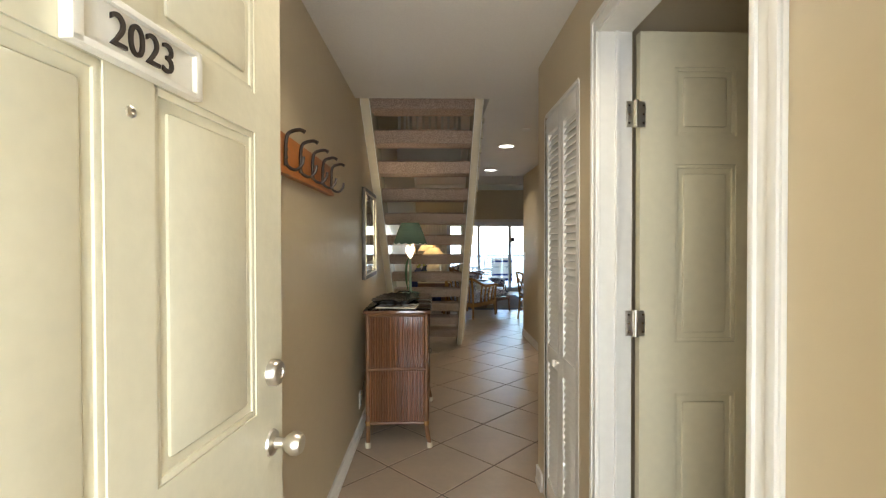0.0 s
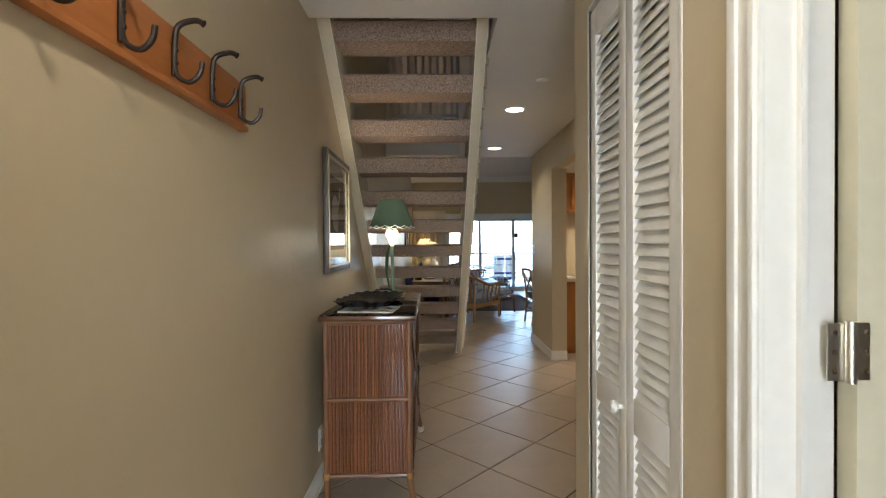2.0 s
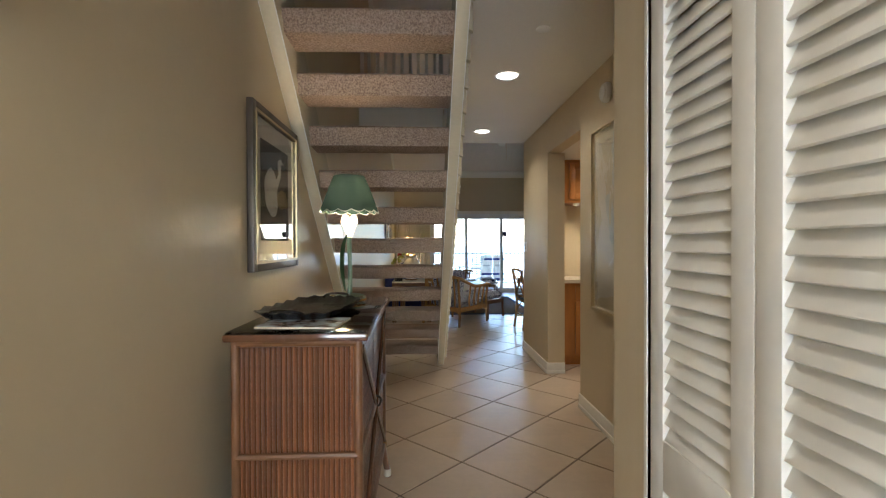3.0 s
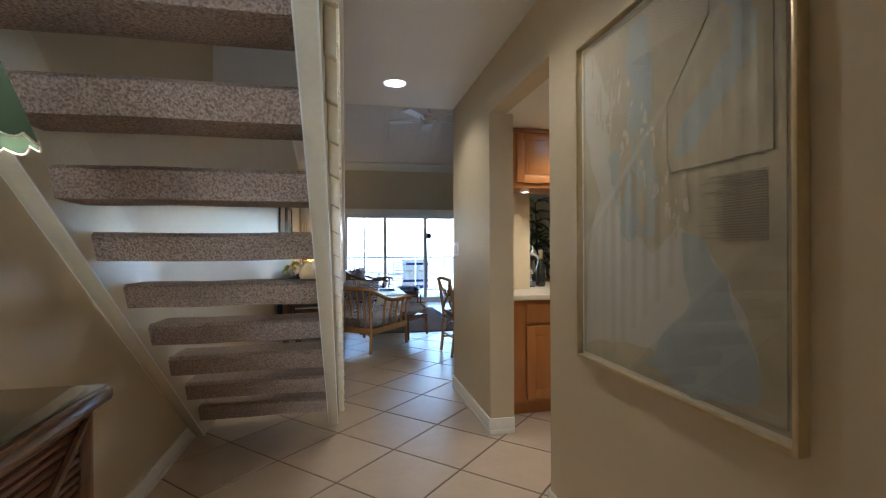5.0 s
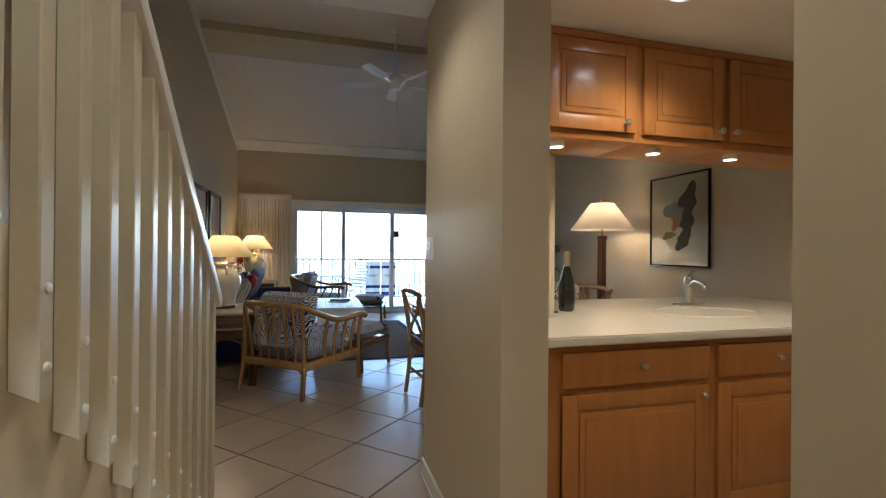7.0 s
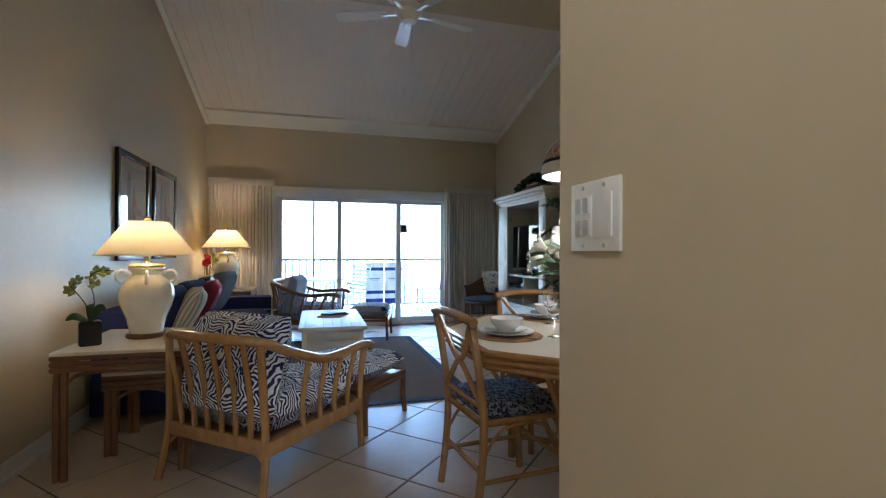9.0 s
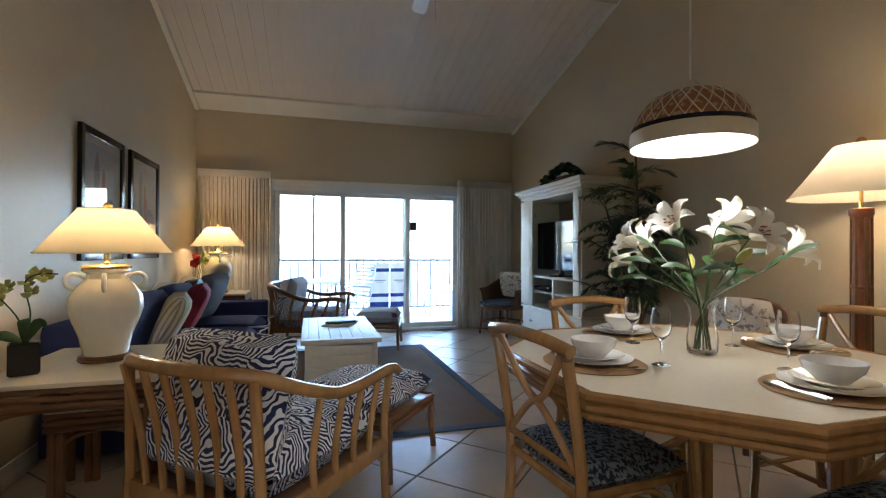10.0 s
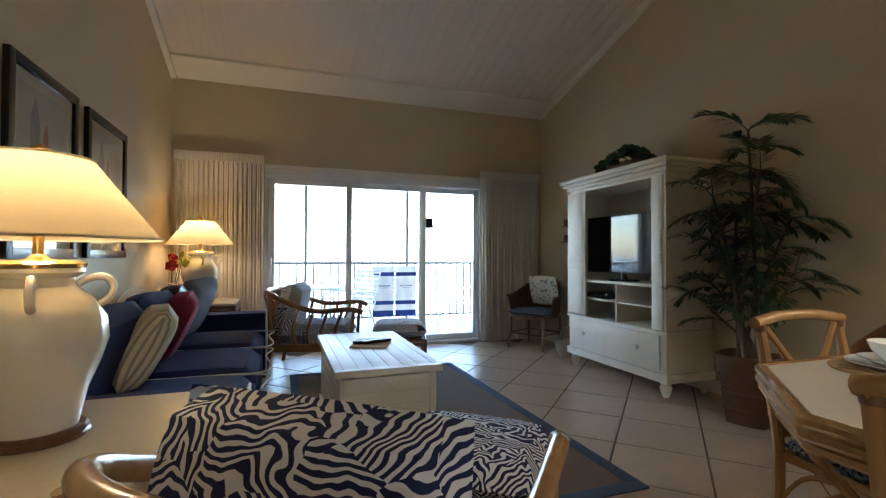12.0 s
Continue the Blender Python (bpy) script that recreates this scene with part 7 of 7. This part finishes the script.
def place_setting(a, r=0.52):
    """Mat, plates, bowl and cutlery at one side; a is the way out from the table's centre."""
    ca, sa = math.cos(a), math.sin(a)
    x, y, z = DX + r * ca * 0.93, DY + r * sa * 0.93, DZ
    m = pose(x, y, z, 0, 0, math.degrees(a) + 90)
    solo("placemat", moved(lathe([(0.0, 0.0), (0.19, 0.0), (0.193, 0.003), (0.19, 0.005), (0, 0.005)], seg=40), Matrix.Diagonal((1, 0.92, 1, 1))), MATTAN, "round woven tan placemat", "placemat", "placemats", m @ pose(0, 0, 0.0008))
    plate = [(0.0, 0.0), (0.085, 0.0), (0.10, 0.006), (0.138, 0.017), (0.138, 0.019), (0.10, 0.010), (0.085, 0.005), (0, 0.005)]
    solo("dinner_plate", lathe(plate, seg=40), PORCELAIN, "white porcelain dinner plate", "plate", "dinner plates", m @ pose(0, 0, 0.0065))
    solo("salad_plate", lathe([(q * 0.78, h) for q, h in plate], seg=40), PORCELAIN, "white porcelain salad plate", "plate", "salad plates", m @ pose(0, 0, 0.0185))
    solo("bowl", lathe([(0.0, 0.0), (0.04, 0.0), (0.045, 0.005), (0.073, 0.035), (0.083, 0.062), (0.080, 0.062), (0.07, 0.036), (0.042, 0.009), (0, 0.008)], seg=40), PORCELAIN, "white porcelain bowl on stacked plates", "bowl", "bowls", m @ pose(0, 0, 0.0265))
    for nm, dx in (("fork", -0.155), ("fork", -0.135), ("knife", 0.15), ("spoon", 0.17)):
        head = 0.011 if nm != "knife" else 0.008
        b = tube([(0, -0.09, 0.003), (0, -0.04, 0.005), (0, 0.03, 0.005), (0, 0.06, 0.006), (0, 0.09, 0.005)], [0.006, 0.005, 0.003, head, 0.005], 8, flat=0.3)
        solo(nm, b, STEEL, "stainless steel " + nm + " on a placemat", nm, "cutlery", m @ pose(dx, 0, 0.008))
    wine_glass(*(m @ pose(0.10, 0.21, 0.0005)).translation, 0.95)


for a in (math.pi, math.pi / 2, -math.pi / 2, 0.0):
    place_setting(a)


def lilies():
    rnd = random.Random(12)
    x, y, z = DX + 0.03, DY + 0.02, DZ + 0.0005
    v = thing("flower_vase", "clear glass vase of white lilies on the dining table", "vase of flowers")
    part("vase", lathe([(0.0, 0.0), (0.05, 0.0), (0.056, 0.01), (0.058, 0.06), (0.046, 0.13), (0.05, 0.18), (0.068, 0.215), (0.065, 0.215), (0.047, 0.18), (0.043, 0.13), (0.054, 0.06), (0.05, 0.012), (0, 0.012)], (x, y, z), 28), GLASS, v)
    for k in range(10):
        a = k * 2.4
        r = (0.10, 0.26, 0.20, 0.30, 0.15, 0.28, 0.22, 0.33, 0.12, 0.25)[k]
        tip = Vector((x + r * math.cos(a), y + r * math.sin(a), z + (0.52, 0.36, 0.46, 0.33, 0.50, 0.40, 0.44, 0.37, 0.46, 0.43)[k]))
        st = curve([(x - 0.03 * math.cos(a), y - 0.03 * math.sin(a), z + 0.02), (x + 0.02 * math.cos(a), y + 0.02 * math.sin(a), z + 0.2), tip - Vector((0.04 * math.cos(a), 0.04 * math.sin(a), 0.05)), tip])
        part("stem", tube(st, 0.0035, 6), LEAF2, v)
        out = Vector((math.cos(a), math.sin(a), 0.35 + 0.4 * rnd.random())).normalized()
        mt = Matrix.Translation(tip) @ out.to_track_quat("Z", "Y").to_matrix().to_4x4()
        if k in (3, 7):
            bud = moved(lathe([(0.004, 0), (0.014, 0.03), (0.017, 0.06), (0.010, 0.10), (0, 0.115)], seg=10), mt)
            part("bud", bud, ORCHID, v, "closed green lily bud")
        else:
            fl = bmesh.new()
            petals = []
            for j in range(6):
                pm = bmesh.new()
                rows = []
                ln = 0.112 if j % 2 else 0.122
                for i in range(6):
                    f = i / 5
                    w = 0.025 * math.sin(math.pi * (0.12 + 0.86 * f)) ** 0.8
                    fx, fz = ln * (0.12 + 0.75 * f ** 1.3), 0.075 * math.sin(1.9 * f) - 0.05 * max(0, f - 0.7)
                    rows.append([pm.verts.new((fx, -w, fz + 0.008)), pm.verts.new((fx, 0, fz)), pm.verts.new((fx, w, fz + 0.008))])
                for p0, p1 in zip(rows, rows[1:]):
                    for q in range(2):
                        pm.faces.new((p0[q], p0[q + 1], p1[q + 1], p1[q]))
                petals.append(moved(pm, mt @ pose(0, 0, 0, 0, 0, 60 * j + 10 * rnd.random())))
            fo = part("flower", merged(*petals), PETAL, v, "open white lily")
            an = bmesh.new()
            for j in range(6):
                b = j * 1.05
                tube([mt @ Vector((0, 0, 0)), mt @ Vector((0.018 * math.cos(b), 0.018 * math.sin(b), 0.055))], 0.001, 4, an)
                tube([mt @ Vector((0.018 * math.cos(b) - 0.005, 0.018 * math.sin(b), 0.055)), mt @ Vector((0.018 * math.cos(b) + 0.005, 0.018 * math.sin(b), 0.057))], 0.0028, 5, an)
            part("stamens", an, POLLEN, fo)
        for j in range(3):
            i = int(len(st) * (0.5 + 0.13 * j))
            b = a + rnd.uniform(-1.6, 1.6)
            dv = Vector((math.cos(b), math.sin(b), rnd.uniform(-0.2, 0.6)))
            ln = rnd.uniform(0.09, 0.15)
            pts = curve([st[i], st[i] + dv * ln * 0.5 + Vector((0, 0, 0.015)), st[i] + dv * ln])
            part("leaf", tube(pts, [0.001 + 0.014 * math.sin(math.pi * q / (len(pts) - 1)) ** 0.8 for q in range(len(pts))], 6, flat=0.12), LEAF2, v)


lilies()

# ---- balcony ----


def balcony_rail():
    r = thing("balcony_railing", "white metal balcony railing with thin upright bars", "railing")
    y = 16.2
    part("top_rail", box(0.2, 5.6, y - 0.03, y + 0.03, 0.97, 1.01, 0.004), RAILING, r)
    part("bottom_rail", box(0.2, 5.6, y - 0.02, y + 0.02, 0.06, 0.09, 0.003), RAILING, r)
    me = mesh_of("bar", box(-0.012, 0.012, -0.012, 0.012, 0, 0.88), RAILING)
    for k in range(40):
        b = new("bar", me)
        b.parent, b.matrix_basis = r, pose(0.30 + 0.132 * k, y, 0.09)
    for x in (0.25, 2.02, 3.72, 5.55):
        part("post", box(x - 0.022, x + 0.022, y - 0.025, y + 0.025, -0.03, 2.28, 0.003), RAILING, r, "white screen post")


balcony_rail()
# screen posts stand on the railing line; the ceiling fan hangs above
fan(2.55, 15.2, 2.22, 2.498, "white five-blade fan under the balcony ceiling")


def strap_chair(m, label):
    """A patio chair of white tube and vinyl straps; forward along y."""
    c = thing("patio_chair", label, "patio chair", "patio chairs", m)
    for sx in (-1, 1):
        part("side_frame", tube(curve([(sx * 0.27, 0.25, 0.0), (sx * 0.27, 0.27, 0.4), (sx * 0.27, 0.24, 0.60), (sx * 0.27, -0.1, 0.62), (sx * 0.26, -0.25, 0.60)]), 0.014, 8), STRAP, c)
        part("back_frame", tube(curve([(sx * 0.25, 0.25, 0.38), (sx * 0.25, -0.18, 0.36), (sx * 0.25, -0.27, 0.6), (sx * 0.25, -0.36, 0.96)]), 0.013, 8), STRAP, c)
        part("rear_leg", tube([(sx * 0.25, -0.15, 0.37), (sx * 0.26, -0.30, 0.0)], 0.013, 8), STRAP, c)
    part("top_bar", tube([(-0.25, -0.36, 0.96), (0.25, -0.36, 0.96)], 0.013, 8), STRAP, c)
    for k in range(7):
        y = 0.22 - k * 0.06
        part("strap", box(-0.255, 0.255, y - 0.022, y + 0.022, 0.375, 0.379), STRAP, c)
    for k in range(8):
        f = k / 7
        y, z = -0.21 - 0.14 * f, 0.44 + 0.46 * f
        part("strap", moved(box(-0.255, 0.255, -0.002, 0.002, -0.022, 0.022), pose(0, y, z, 14)), STRAP, c)
    return c


pc = strap_chair(pose(3.31, 15.77, -0.03, 0, 0, 0), "white strap patio chair on the balcony")
copy_thing(pc, pose(2.6, 15.15, -0.03, 0, 0, 120))
copy_thing(pc, pose(1.55, 15.5, -0.03, 0, 0, -90))
copy_thing(pc, pose(4.75, 15.25, -0.03, 0, 0, 100))
pt = thing("patio_table", "white round patio table on the balcony", "patio table")
part("top", lathe([(0.0, 0.66), (0.50, 0.66), (0.515, 0.675), (0.50, 0.69), (0, 0.69)], (2.1, 15.45, -0.03), 36), STRAP, pt)
for k in range(4):
    a = k * math.pi / 2 + 0.6
    part("leg", tube([(2.1 + 0.36 * math.cos(a), 15.45 + 0.36 * math.sin(a), 0.63), (2.1 + 0.42 * math.cos(a), 15.45 + 0.42 * math.sin(a), -0.03)], 0.014, 8), STRAP, pt)
st = thing("patio_side_table", "small white patio side table", "patio table")
part("top", box(4.05, 4.65, 15.55, 15.95, 0.40, 0.42, 0.004), STRAP, st)
for xx in (4.09, 4.61):
    for yy in (15.59, 15.91):
        part("leg", tube([(xx, yy, -0.03), (xx, yy, 0.40)], 0.012, 8), STRAP, st)


def towel(x0, x1):
    """A striped beach towel folded over the chair back."""
    t = thing("beach_towel", "blue and white striped beach towel over a patio chair", "towel", "beach towels")
    zs = [0.955, 0.86, 0.80, 0.55, 0.42, 0.36, 0.27, 0.18]
    cols = [TOWELW, TOWELB, TOWELW, TOWELW, TOWELB, TOWELW, TOWELB]
    for k, (a, b) in enumerate(zip(zs, zs[1:])):
        bm = bmesh.new()
        rows = []
        for z in (a, (a + b) / 2, b):
            rows.append([bm.verts.new((x0 + (x1 - x0) * q / 8, 15.375 + 0.008 * math.sin(q * 1.3 + z * 6) + 0.03 * (0.955 - z), z)) for q in range(9)])
        for r0, r1 in zip(rows, rows[1:]):
            for q in range(8):
                bm.faces.new((r0[q], r0[q + 1], r1[q + 1], r1[q]))
        g = bmesh.ops.extrude_face_region(bm, geom=list(bm.faces))
        bmesh.ops.translate(bm, vec=(0, 0.012, 0), verts=[v for v in g["geom"] if isinstance(v, bmesh.types.BMVert)])
        part("stripe", bm, cols[k], t)
    cx = (x0 + x1) / 2
    part("emblem", merged(box(cx - 0.10, cx + 0.10, 15.370, 15.374, 0.64, 0.66), box(cx - 0.07, cx + 0.07, 15.370, 15.374, 0.615, 0.625)), EMBLEM, t, "small grey printed emblem")


towel(2.97, 3.30)
towel(3.325, 3.655)

# ---- floor tiles, one by one, laid diagonally ----
TS, TG = 0.482, 0.006
tile_mesh = mesh_of("tile", box(-TS / 2 + TG, TS / 2 - TG, -TS / 2 + TG, TS / 2 - TG, -0.006, 0.0, 0.0015), TILE, smooth=False)
tiles = []
for i in range(-24, 36):
    for j in range(-24, 36):
        u, v = (i + 0.5) * TS, (j + 0.5) * TS
        px, py = 1.82 + (u - v) / math.sqrt(2), 5.52 + (u + v) / math.sqrt(2)
        if py < YE:
            inside = XL - 0.3 < px < XM + 0.3 and py > YF - 0.3 or (XM - 0.2 < px < 4.3 and py > 4.6)
            inside = inside and not (px > XC + 0.4 and py < 2.6)
        else:
            inside = XL - 0.3 < px < XR + 0.3 and py < YS + 0.1
        if inside:
            tiles.append((px, py))
for px, py in tiles:
    t = new("tile", tile_mesh)
    t.parent = floor
    t.matrix_basis = pose(px, py, 0, 0, 0, 45)
